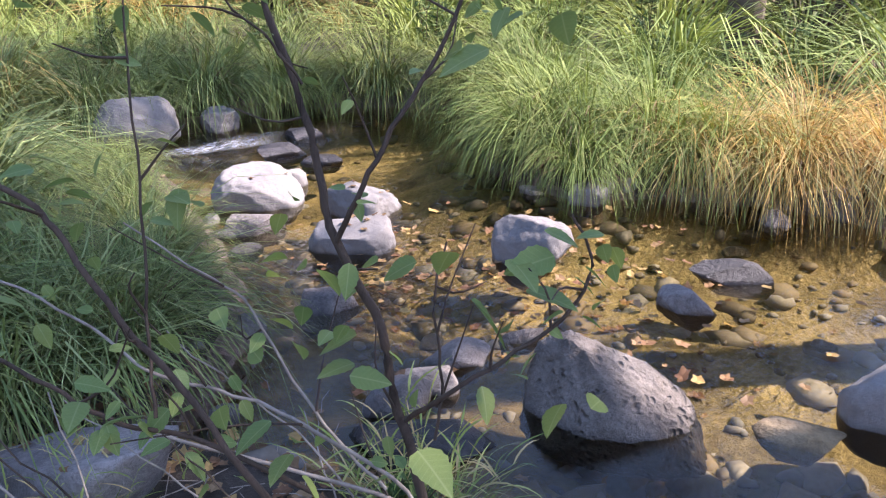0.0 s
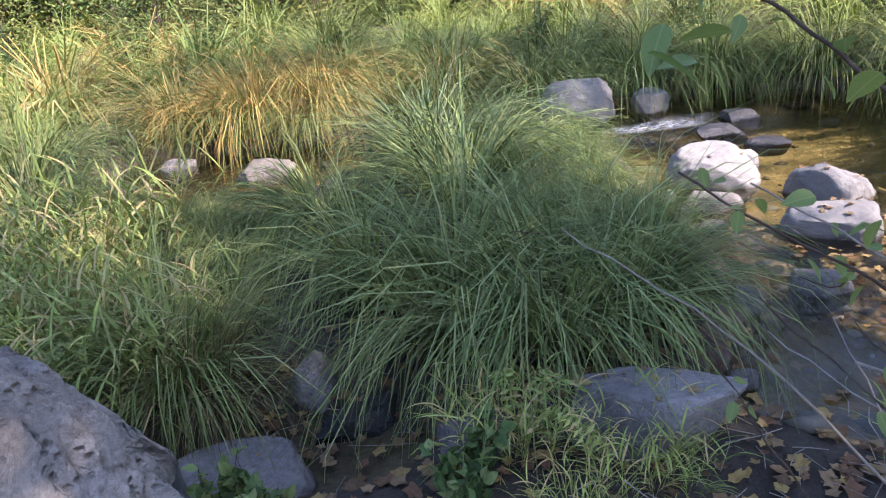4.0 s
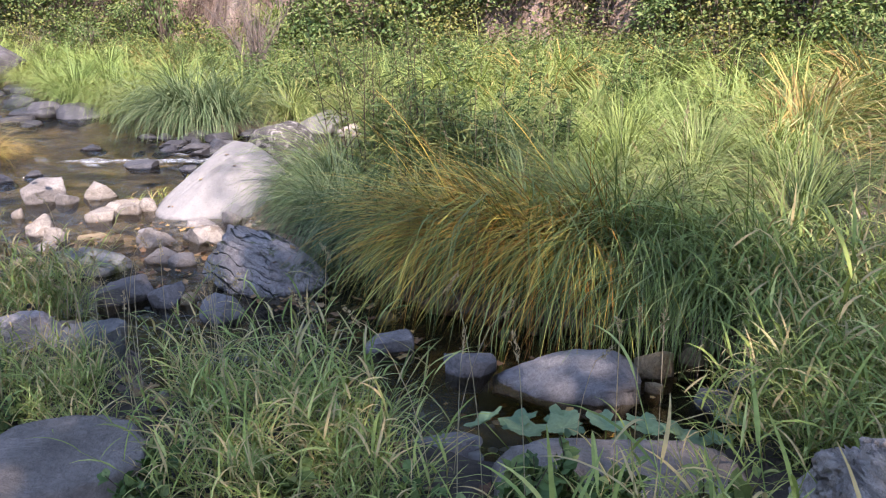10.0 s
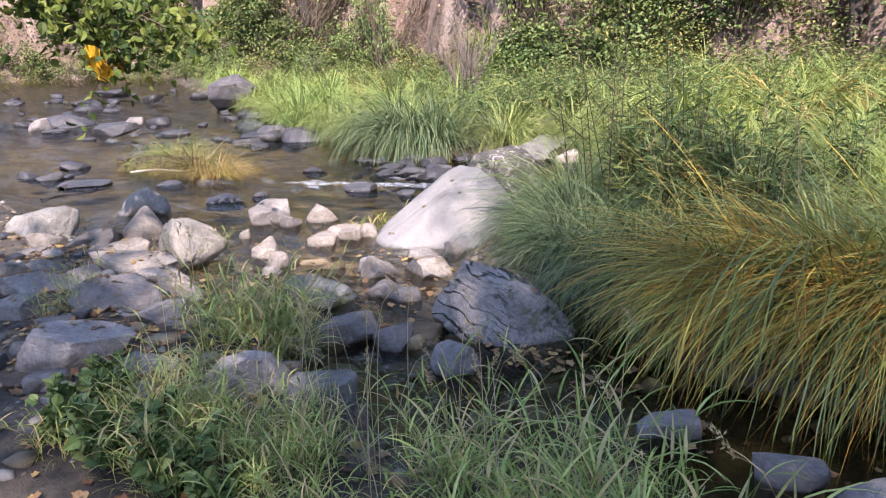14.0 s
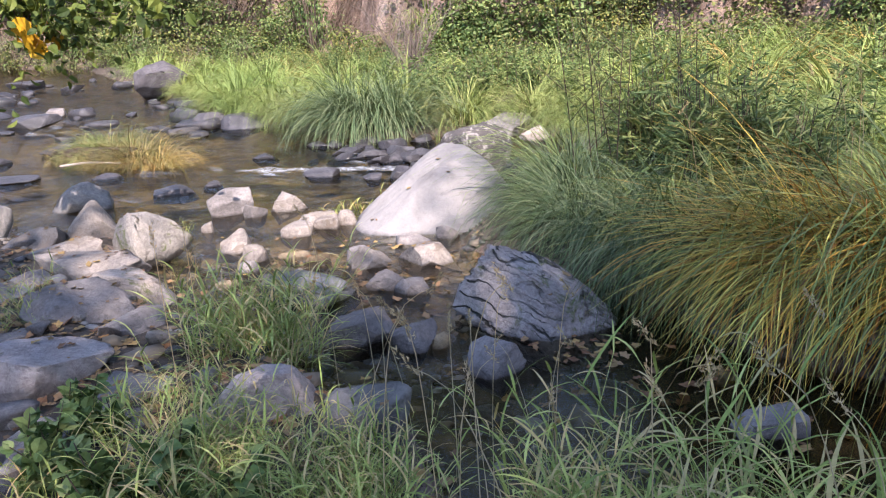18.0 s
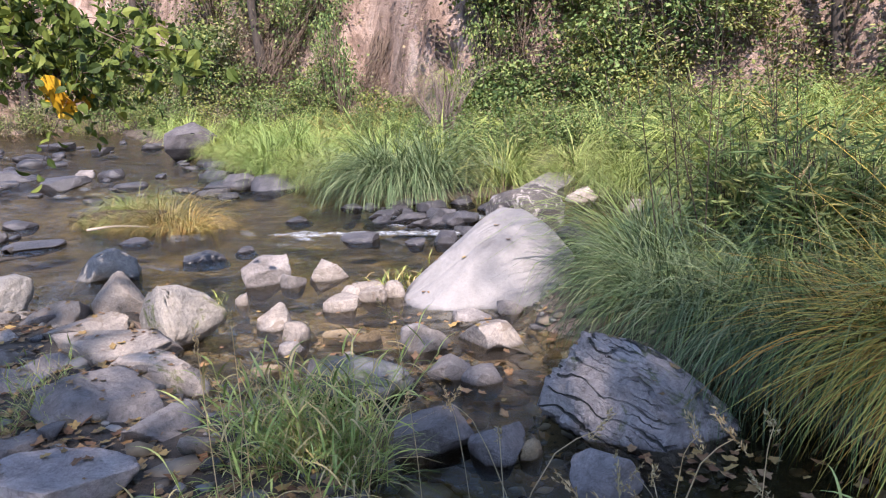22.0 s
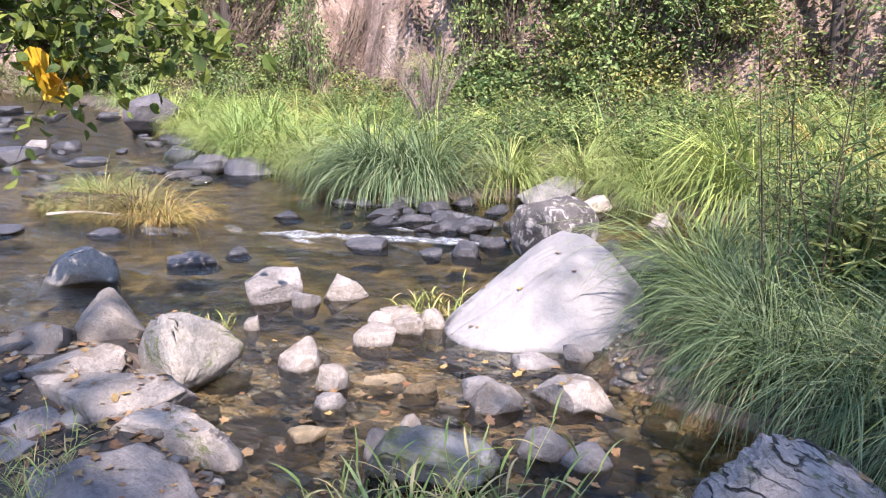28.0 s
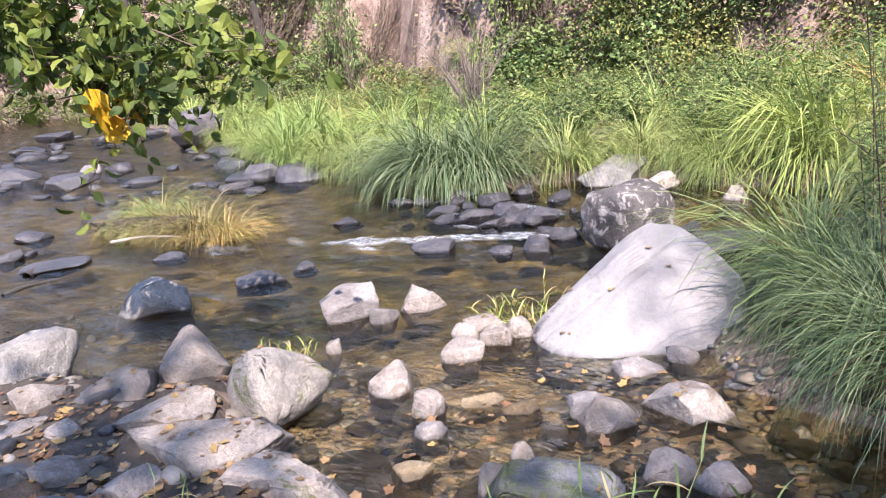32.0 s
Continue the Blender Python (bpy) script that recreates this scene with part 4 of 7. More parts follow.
stone("stone", -7.26, 2.8, 0.0, 0.22, 0.17, 0.04, 51, "brown", 46, "mossy brown stone under water")
stone("boulder", -6.56, 3.0, 0.0, 0.66, 0.42, 0.18, 40, "moss", 47, "dark mossy boulder awash in the shallows", boxy=0.35, cuts=10, bite=(0.6, 0.9), profile=([-1, -0.7, 0.2, 0.7, 1], [0.6, 1.0, 0.92, 0.8, 0.5]), ridges=(0.06, (4.0, 6.0, 5.0)))
stone("stone", -6.1, 3.45, 0.0, 0.26, 0.2, 0.09, 28, "slate", 48, "low blue-grey stone awash")
stone("boulder", -10.3, 2.07, 0.0, 0.69, 0.55, 0.36, 77, "grey", 49, "broad grey boulder half in shade at the creek edge")
stone("boulder", -9.53, 1.93, 0.06, 0.35, 0.29, 0.18, 77, "pale", 50, "smooth grey stone resting on the stony bank")
stone("boulder", -9.2, 2.23, 0.05, 0.52, 0.42, 0.19, 72, "pale", 51, "flat pale stone dappled with leaf shadow")
stone("boulder", -9.07, 2.68, 0.0, 0.41, 0.33, 0.34, 67, "pale", 52, "pale upright boulder beside a mossy one")
stone("boulder", -8.33, 2.78, 0.0, 0.60, 0.5, 0.44, 40, "mossy", 53, "upright pale boulder with green moss streaks", boxy=0.32, cuts=16, rough=0.06, bite=(0.5, 0.8), taper=(0.3, 0.1), profile=([-1, -0.7, -0.35, 0.0, 0.5, 1], [0.7, 0.92, 1.0, 0.95, 0.82, 0.6]), ridges=(0.05, (4.0, 4.0, 3.0)))
stone("boulder", -8.62, 2.27, 0.08, 0.54, 0.43, 0.14, 69, "pale", 54, "flat pale stone dappled with leaf shadow")
stone("boulder", -8.05, 2.2, 0.05, 0.8, 0.5, 0.17, 46, "pale", 55, "large flat pale stone dappled with leaf shadow")
stone("boulder", -7.55, 2.3, 0.02, 0.72, 0.34, 0.24, 34, "tan", 56, "blocky tan boulder with mossy edges", boxy=0.3, cuts=12, rough=0.08, bite=(0.6, 0.9), profile=([-1, -0.6, -0.1, 0.4, 0.75, 1], [0.7, 1.0, 0.86, 0.8, 0.92, 0.8]), ridges=(0.04, (3.0, 5.0, 5.0)))
stone("boulder", -8.43, 1.69, 0.1, 0.32, 0.26, 0.16, 77, "pale", 57, "smooth grey stone resting on the stony bank")
stone("boulder", -9.12, 1.67, 0.1, 0.33, 0.26, 0.09, 79, "pale", 58, "smooth grey stone resting on the stony bank")
stone("boulder", -8.02, 1.82, 0.12, 0.32, 0.25, 0.13, 73, "slate", 59, "smooth grey stone resting on the stony bank")
stone("stone", -8.86, 1.81, 0.1, 0.20, 0.17, 0.09, 76, "pale", 60, "smooth grey stone resting on the stony bank")
stone("stone", -8.58, 1.46, 0.12, 0.27, 0.22, 0.10, 80, "grey", 61, "smooth grey stone resting on the stony bank")
stone("boulder", -7.04, 1.78, 0.05, 0.58, 0.47, 0.23, 74, "slate", 64, "angular dark grey boulder on the shaded bank")
stone("boulder", -7.95, 1.53, 0.1, 0.58, 0.47, 0.17, 79, "slate", 65, "long grey boulder on the shaded bank")
stone("boulder", -6.59, 1.91, 0.05, 0.39, 0.32, 0.14, 70, "slate", 66, "angular blue-grey boulder on the shaded bank")
stone("boulder", -6.22, 1.31, 0.1, 0.63, 0.38, 0.23, 77, "greys", 67, "large flat grey slab among fallen leaves on the bank")
stone("boulder", -5.52, 1.06, 0.14, 0.25, 0.2, 0.13, 79, "slate", 68, "rounded dark stone among bank grass")
stone("boulder", -5.86, 1.56, 0.12, 0.42, 0.34, 0.08, 71, "slate", 69, "smooth grey stone resting on the stony bank")
stone("stone", -5.93, 1.13, 0.14, 0.18, 0.14, 0.06, 79, "slate", 70, "smooth grey stone resting on the stony bank")
stone("boulder", -7.27, 1.24, 0.1, 0.26, 0.22, 0.18, 81, "slate", 71, "smooth grey stone resting on the stony bank")
stone("stone", -5.82, 1.28, 0.13, 0.24, 0.19, 0.04, 76, "slate", 72, "smooth grey stone resting on the stony bank")
stone("stone", -5.76, 1.39, 0.13, 0.24, 0.19, 0.04, 74, "slate", 73, "smooth grey stone resting on the stony bank")
stone("stone", -5.57, 1.41, 0.13, 0.22, 0.18, 0.06, 72, "slate", 74, "smooth grey stone resting on the stony bank")
stone("stone", -5.82, 1.16, 0.13, 0.15, 0.12, 0.06, 78, "slate", 75, "smooth grey stone resting on the stony bank")
stone("stone", -6.49, 1.13, 0.13, 0.18, 0.14, 0.10, 81, "slate", 76, "smooth grey stone resting on the stony bank")
stone("stone", -6.86, 1.39, 0.13, 0.26, 0.22, 0.08, 78, "slate", 77, "smooth grey stone resting on the stony bank")
stone("boulder", -5.23, 1.83, 0.08, 0.5, 0.33, 0.22, 61, "greys", 78, "large smooth pale grey boulder among the bank grass")
stone("boulder", -4.68, 1.91, 0.05, 0.34, 0.2, 0.21, 53, "grey", 79, "rounded grey boulder half hidden by grass")
stone("boulder", -5.75, 2.76, 0.0, 0.37, 0.29, 0.16, 52, "slate", 80, "angular grey stone in the still pool")
stone("stone", -5.43, 2.84, 0.0, 0.25, 0.2, 0.15, 48, "slate", 81, "angular grey stone in the still pool")
stone("boulder", -4.9, 2.87, 0.0, 0.28, 0.22, 0.16, 41, "slate", 82, "rounded grey stone at the edge of the still pool")
stone("stone", -5.32, 2.93, 0.0, 0.11, 0.09, 0.07, 46, "brown", 83, "small brown stone in the pool")
stone("stone", -6.87, 3.73, 0.0, 0.29, 0.24, 0.14, 51, "slate", 84, "grey stone in front of the white boulder")
stone("stone", -6.3, 3.41, 0.0, 0.25, 0.2, 0.12, 50, "slate", 85, "small wet blue-grey stone in the shallows")
stone("boulder", -2.69, 3.2, 0.0, 0.74, 0.44, 0.19, 26, "slate", 87, "flat blue-grey stone rising from the dark pool", boxy=0.5, cuts=8, bite=(0.7, 0.95), profile=([-1, -0.6, 0.1, 0.6, 1], [0.55, 0.72, 0.98, 1.0, 0.85]), ridges=(0.03, (5.0, 5.0, 9.0)))
stone("stone", -3.17, 3.07, 0.0, 0.28, 0.17, 0.11, 34, "slate", 88, "small flat blue-grey stone in the dark pool", boxy=0.5, cuts=7, bite=(0.7, 0.95))
stone("stone", -3.72, 3.08, 0.0, 0.28, 0.17, 0.09, 40, "slate", 89, "small flat blue-grey stone in the dark pool", boxy=0.5, cuts=7, bite=(0.7, 0.95))
stone("stone", -2.36, 3.54, 0.0, 0.2, 0.16, 0.15, 19, "brown", 90, "rounded ochre stone at the pool edge")
stone("stone", -2.23, 3.75, 0.0, 0.14, 0.11, 0.1, 16, "brown", 91, "rounded ochre stone at the pool edge")
stone("stone", -2.0, 3.35, 0.0, 0.23, 0.18, 0.14, 14, "slate", 92, "small blue-grey stone at the pool edge")
stone("stone", -2.29, 3.35, 0.0, 0.09, 0.07, 0.05, 19, "brown", 93, "small rusty stone at the pool edge")
stone("stone", -1.88, 3.66, 0.0, 0.27, 0.22, 0.13, 11, "slate", 94, "grey stone among the pool-edge grass")
stone("boulder", -2.06, 2.34, 0.0, 0.9, 0.42, 0.12, 33, "slab", 95, "broad wet grey rock slab at the pool edge", boxy=0.6, cuts=9, bite=(0.72, 0.95))
stone("boulder", -2.82, 2.28, 0.0, 0.39, 0.19, 0.1, 37, "slate", 96, "low wet rock at the pool edge")
stone("boulder", -3.71, 1.03, 0.1, 0.91, 0.5, 0.27, 68, "slab", 97, "large flat dark grey slab at the trodden bank", boxy=0.6, cuts=8, bite=(0.75, 0.95))
stone("boulder", -0.49, 2.28, 0.02, 0.49, 0.39, 0.11, 7, "slate", 98, "rounded blue-grey boulder on damp ground")
stone("boulder", -0.2, 2.7, 0.02, 0.19, 0.16, 0.23, 0, "slate", 99, "dark damp boulder under the tussocks")
stone("boulder", 0.87, 1.87, 0.05, 0.54, 0.4, 0.27, -20, "slate", 100, "flat blue-grey boulder among dry twigs")
stone("boulder", 0.33, 2.0, 0.05, 0.3, 0.24, 0.2, -8, "slate", 101, "angular blue-grey boulder beside a small fern")
stone("boulder", -0.05, 2.54, 0.0, 0.28, 0.2, 0.13, -4, "wet", 102, "low dark rock in the leaf-strewn gully")
stone("stone", -0.43, 6.63, 0.0, 0.58, 0.47, 0.13, 2, "pale", 103, "flat pale stone in the shaded side channel")
stone("stone", -1.26, 7.35, 0.0, 0.34, 0.27, 0.1, 8, "slate", 104, "small rounded stone in the shaded side channel")
stone("boulder", 2.45, 6.56, 0.0, 0.71, 0.57, 0.43, -22, "white", 105, "large pale streaked boulder on the far bank")
stone("boulder", 3.2, 6.58, 0.0, 0.37, 0.3, 0.22, -27, "white", 106, "pale rounded boulder on the far bank")
stone("boulder", 2.58, 4.44, 0.0, 0.61, 0.48, 0.25, -24, "white", 107, "pale smooth boulder in mid-creek")
stone("stone", 2.93, 4.62, 0.0, 0.21, 0.17, 0.12, -27, "white", 108, "small pale boulder behind a larger one")
stone("boulder", 2.32, 3.97, 0.0, 0.4, 0.24, 0.12, -24, "slate", 109, "flat blue-grey stone low in the water")
stone("boulder", 2.98, 3.78, 0.0, 0.53, 0.42, 0.22, -33, "white", 110, "pale boulder with a hollow side in mid-creek")
stone("boulder", 2.66, 3.37, 0.0, 0.5, 0.4, 0.16, -32, "white", 111, "pale flat-topped boulder with dark wet base")
stone("boulder", 3.31, 2.56, 0.0, 0.45, 0.36, 0.25, -47, "white", 112, "pale smooth dome-shaped boulder in the creek")
stone("boulder", 2.17, 2.77, 0.0, 0.31, 0.25, 0.1, -30, "slate", 113, "low blue-grey stone in the shaded creek")
stone("boulder", 3.87, 1.7, 0.0, 0.33, 0.17, 0.14, -62, "wet", 114, "dark slanting stone breaking the still water")
stone("boulder", 3.44, 1.66, 0.0, 0.28, 0.14, 0.12, -59, "slate", 115, "flat pointed stone breaking the still water")
stone("stone", 4.23, 2.97, 0.0, 0.28, 0.22, 0.13, -51, "white", 116, "pale rounded stone under the far tussock")
stone("stone", 3.67, 5.81, 0.0, 0.3, 0.24, 0.11, -28, "wet", 117, "dark wet grey stone in the riffle")
stone("stone", 3.27, 5.46, 0.0, 0.33, 0.26, 0.1, -26, "wet", 118, "dark wet grey stone in the riffle")
stone("stone", 3.38, 5.02, 0.0, 0.27, 0.21, 0.07, -29, "wet", 119, "dark wet grey stone in the riffle")
stone("boulder", 2.11, 1.92, 0.0, 0.27, 0.16, 0.1, -39, "pale", 120, "low pale stone under overhanging twigs")
stone("stone", 1.39, 2.21, 0.0, 0.13, 0.1, 0.09, -21, "slate", 121, "small rounded stone in the shaded shallows")
stone("boulder", 5.16, 1.86, 0.0, 0.38, 0.3, 0.17, -66, "slate", 122, "dark streaked boulder at the foot of the golden grass")
stone("stone", 4.74, 1.99, 0.0, 0.22, 0.17, 0.09, -63, "pale", 123, "pale stone at the far water edge")
stone("stone", 4.98, 2.09, 0.0, 0.17, 0.14, 0.07, -63, "tan", 124, "tan stone at the far water edge")
stone("stone", 4.93, 2.55, 0.0, 0.17, 0.13, 0.09, -58, "pale", 125, "pale stone at the far water edge")
stone("stone", 4.53, 2.89, 0.0, 0.13, 0.11, 0.08, -52, "tan", 126, "tan stone under the far tussock")
stone("boulder", 3.27, 0.67, 0.0, 0.36, 0.29, 0.24, -73, "white", 127, "pale boulder with a dark wet side at the near shore")
stone("boulder", 1.95, 1.88, 0.0, 0.27, 0.16, 0.15, -33, "slate", 128, "low dark boulder in the shaded shallows")
stone("boulder", 2.33, 2.01, 0.0, 0.31, 0.18, 0.08, -38, "slate", 129, "low wet stone in the shaded shallows")
stone("boulder", 2.94, 0.84, 0.0, 0.3, 0.24, 0.03, -67, "brown", 130, "brown stone under the reflecting water")
stone("boulder", 1.87, 1.62, 0.0, 0.42, 0.25, 0.12, -35, "wet", 131, "low dark wet rock under the sapling")
stone("stone", 1.72, 2.74, 0.0, 0.19, 0.15, 0.11, -21, "slate", 132, "small grey stone beside the near tussock")
stone("stone", 2.66, 1.96, 0.0, 0.2, 0.16, 0.06, -44, "slate", 133, "low wet stone in the shaded creek")
stone("boulder", -17.81, 8.54, 0.0, 0.7, 0.55, 0.44, 62, "wet", 134, "grey rounded stone at the foot of the far grass")
stone("boulder", -16.8, 8.87, 0.0, 0.88, 0.66, 0.44, 59, "wet", 135, "flat grey boulder at the foot of the far grass")
stone("stone", -16.79, 4.04, 0.0, 0.43, 0.34, 0.2, 76, "wet", 136, "dark stone in the upstream rapids")
stone("stone", -21.4, 6.25, 0.0, 0.9, 0.72, 0.36, 73, "wet", 137, "dark stone in the upstream rapids")
stone("stone", -24.18, 5.75, 0.0, 1.27, 1.02, 0.35, 76, "wet", 138, "dark stone in the upstream rapids")
stone("stone", -32.73, 9.71, 0.0, 1.04, 0.83, 0.29, 73, "wet", 139, "dark stone in the upstream rapids")
stone("stone", -29.35, 7.76, 0.0, 0.72, 0.58, 0.25, 75, "wet", 140, "dark stone in the upstream rapids")
stone("stone", -22.72, 7.13, 0.0, 0.5, 0.4, 0.22, 72, "slate", 141, "dark stone in the upstream rapids")
stone("stone", -23.44, 5.03, 0.0, 0.61, 0.49, 0.32, 78, "slate", 142, "dark stone in the upstream rapids")
stone("stone", -15.55, 3.33, 0.0, 0.34, 0.27, 0.2, 78, "wet", 143, "dark stone in the upstream rapids")
stone("stone", -14.32, 3.54, 0.0, 0.63, 0.5, 0.14, 75, "wet", 144, "dark stone in the upstream rapids")
stone("stone", -13.13, 4.42, 0.0, 0.34, 0.28, 0.1, 69, "wet", 145, "dark stone in the upstream rapids")

# loose cobbles on the bed and on the stony bank
rng = np.random.RandomState(5)
SORTS = ["slate", "pale", "grey", "tan", "brown", "wet"]
cobble = [stone_mesh("stone", 1.0, 0.8, 0.55, 0.0, ROCK[SORTS[i % 6]], 900 + i, 2, cuts=6) for i in range(18)]


def scatter(n, x0, x1, y0, y1, low, high):
    """Places in a box whose distance to the water's edge lies between low and high."""
    p = np.c_[rng.uniform(x0, x1, n), rng.uniform(y0, y1, n)]
    d = shore(p)
    return p[(d > low) & (d < high)]


spots = np.concatenate([scatter(460, -10.2, -5.0, 0.7, 2.7, -0.2, 1.4)[:70], scatter(420, -9.5, -4.4, 2.2, 5.2, -0.9, 0.1)[:50], scatter(200, 1.5, 5.0, 0.4, 4.5, -1.2, 0.05)[:30]])
for i, (x, y) in enumerate(spots):
    s = float(rng.uniform(0.05, 0.17) if i % 6 else rng.uniform(0.15, 0.26))
    ob = new("stone", cobble[int(rng.randint(18))])
    ob.matrix_basis = pose(x, y, ground_at(x, y) - 0.12 * s, rng.uniform(-12, 12), rng.uniform(-12, 12), rng.uniform(0, 360)) @ Matrix.Diagonal((s, s, s * rng.uniform(0.6, 1.0), 1))
    tagged(ob, "small creek-worn cobble lying on the creek bed", "stone", "cobbles")
for i, (x, y) in enumerate(scatter(700, -8.9, -5.7, 2.5, 4.7, -1.0, -0.12)[:110]):
    s = float(rng.uniform(0.09, 0.2) if i % 4 else rng.uniform(0.2, 0.34))
    ob = new("stone", cobble[int(rng.choice([3, 4, 9, 10, 15, 16]))])
    tall = rng.uniform(0.5, 0.8)
    ob.matrix_basis = pose(x, y, min(ground_at(x, y), -0.03 - 0.5 * s * tall), rng.uniform(-8, 8), rng.uniform(-8, 8), rng.uniform(0, 360)) @ Matrix.Diagonal((s, s, s * tall, 1))
    tagged(ob, "tan cobble lying under clear shallow water", "stone", "cobbles")
far_stones = []
for i, (x, y) in enumerate(scatter(300, -34, -15.5, 3, 13, -6, 0.2)[:84]):
    s = float(rng.uniform(0.15, 0.45) if i % 2 else rng.uniform(0.3, 0.85))
    me = cobble[int(rng.choice([5, 11, 17]))]
    m = pose(x, y, rise(x) - 0.2 * s, rng.uniform(-10, 10), rng.uniform(-10, 10), rng.uniform(0, 360)) @ Matrix.Diagonal((s * 1.2, s, s * rng.uniform(0.6, 0.9), 1))
    far_stones.append((np.array([m @ v.co for v in me.vertices]), np.array([tuple(p.vertices) for p in me.polygons])))
tagged(new("rapids_stones", raw_mesh("rapids_stones", *merge(*far_stones), ROCK["wet"], True)), "many dark stones breaking the upstream rapids", "stones", kind="stuff")
for i in range(34):
    x, y = rng.normal((-10.55, 7.35), (0.75, 0.42))
    s = float(rng.uniform(0.12, 0.36))
    ob = new("stone", cobble[int(rng.choice([5, 11, 17]))])
    ob.matrix_basis = pose(x, y, -0.07, rng.uniform(-25, 25), rng.uniform(-25, 25), rng.uniform(0, 360)) @ Matrix.Diagonal((s * 1.2, s, s * rng.uniform(0.6, 1.0), 1))
    tagged(ob, "dark wet rock piled across the riffle", "stone", "riffle stones")
gravel = []
spots = np.concatenate([scatter(3200, -13, -2, 1.5, 9.5, -1.4, 0.25)[:1200], scatter(1500, -1.5, 5.2, 0, 7.5, -1.4, 0.2)[:500], scatter(1600, -10.5, -5, 0.5, 2.7, -0.1, 1.6)[:450], scatter(3000, -9.3, -5.4, 2.2, 5.0, -1.0, 0.1)[:1300], scatter(1400, 2.0, 5.2, -0.4, 4.2, -1.6, 0.05)[:700]])
gz = land(spots)
gv, gf = sphere(1)
for (x, y), z in zip(spots, gz):
    s, a = rng.uniform(0.012, 0.05) * (2.6 if rng.uniform() < (0.1 if x < 0 else 0.3) else 1.0), rng.uniform(0, 6.3)
    v = gv * (1 + rng.uniform(-0.3, 0.3, (len(gv), 1))) * (s, s * rng.uniform(0.5, 1), s * rng.uniform(0.25, 0.5))
    v = np.c_[v[:, 0] * math.cos(a) - v[:, 1] * math.sin(a), v[:, 0] * math.sin(a) + v[:, 1] * math.cos(a), v[:, 2]]
    gravel.append((v + (x, y, z), gf))
v, f = merge(*gravel)
n = Nodes("gravel")
GRAVEL = n.done(Base_Color=n.mix(0.4, n.ramp(n.add("NewGeometry").outputs["Random Per Island"], (0.0, (0.05, 0.042, 0.034)), (0.35, (0.17, 0.125, 0.075)), (0.65, (0.12, 0.114, 0.11)), (1.0, (0.24, 0.215, 0.19))), n.ramp(n.noise(40), (0.3, 0.3), (0.7, 0.7)), "OVERLAY"), Roughness=0.75)
tagged(new("gravel", raw_mesh("gravel", v, f, GRAVEL, True)), "mixed creek gravel on the bed and shore", "gravel", kind="stuff")

# ---- grasses ----
rng = np.random.RandomState(21)


def tussock_mesh(name, look_of, n, root=0.2, length=(0.5, 1.3), lean=(0.05, 0.85), droop=2.75, width=(0.005, 0.014), k=6, toward=None):
    return raw_mesh(name, *blades(rng, n, root, length, lean, droop, width, k, toward=toward), GRASS[look_of])


TUFT = {
    "green": [tussock_mesh("blades", "green", 520, width=(0.004, 0.010), k=5) for _ in range(4)],
    "gold": [tussock_mesh("blades", "gold", 560, width=(0.004, 0.008)) for _ in range(3)],
    "orange": [tussock_mesh("blades", "orange", 900, width=(0.003, 0.007), k=5) for _ in range(2)],
    "lime": [tussock_mesh("blades", "lime", 560, width=(0.0035, 0.0075), k=5) for _ in range(3)],
    "fine": [tussock_mesh("blades", "fine", 900, width=(0.003, 0.0065)) for _ in range(2)],
    "dry": [tussock_mesh("blades", "dry", 600, width=(0.004, 0.009)) for _ in range(2)],
    "sweep": [tussock_mesh("blades", "hummock", 470, root=0.34, length=(0.55, 1.45), lean=(0.3, 1.3), droop=1.5, width=(0.004, 0.0095), k=8, toward=(-1.95, 0.55)) for _ in range(3)],
    "combed": [tussock_mesh("blades", "lime", 420, root=0.34, length=(0.6, 1.5), lean=(0.15, 1.1), droop=1.9, width=(0.005, 0.011), k=8, toward=(-1.75, 0.7)) for _ in range(2)],
    "deep": [tussock_mesh("blades", "fine", 1100, width=(0.004, 0.008), k=6) for _ in range(2)],
    "far": [tussock_mesh("blades", "green", 320, width=(0.007, 0.013), k=4) for _ in range(3)],
    "far_lime": [tussock_mesh("blades", "lime", 320, width=(0.007, 0.013), k=4) for _ in range(3)],
    "far_gold": [tussock_mesh("blades", "gold", 320, width=(0.007, 0.013), k=4)],
}
THATCH = [raw_mesh("dead_thatch", *blades(rng, 60, 0.17, (0.35, 0.85), (0.4, 1.2), 2.4, (0.005, 0.011), 4), GRASS["thatch"]) for _ in range(3)]
WORDS = {"combed": "long green sedge arching over the dark pool", "deep": "big round dark-green sedge tussock by the riffle", "sweep": "golden-green sedge hummock combed over the dark pool", "green": "drooping green sedge tussock", "gold": "golden drooping sedge tussock overhanging the water", "orange": "rust-orange sedge tussock on the far bank", "lime": "sunlit yellow-green sedge tussock",
         "dry": "half-dry olive and straw-coloured tussock standing in the creek", "fine": "fine dark-green sedge tussock beside the white boulder", "far": "distant green sedge tussock in the meadow", "far_lime": "distant sunlit sedge tussock", "far_gold": "distant dry golden tussock"}


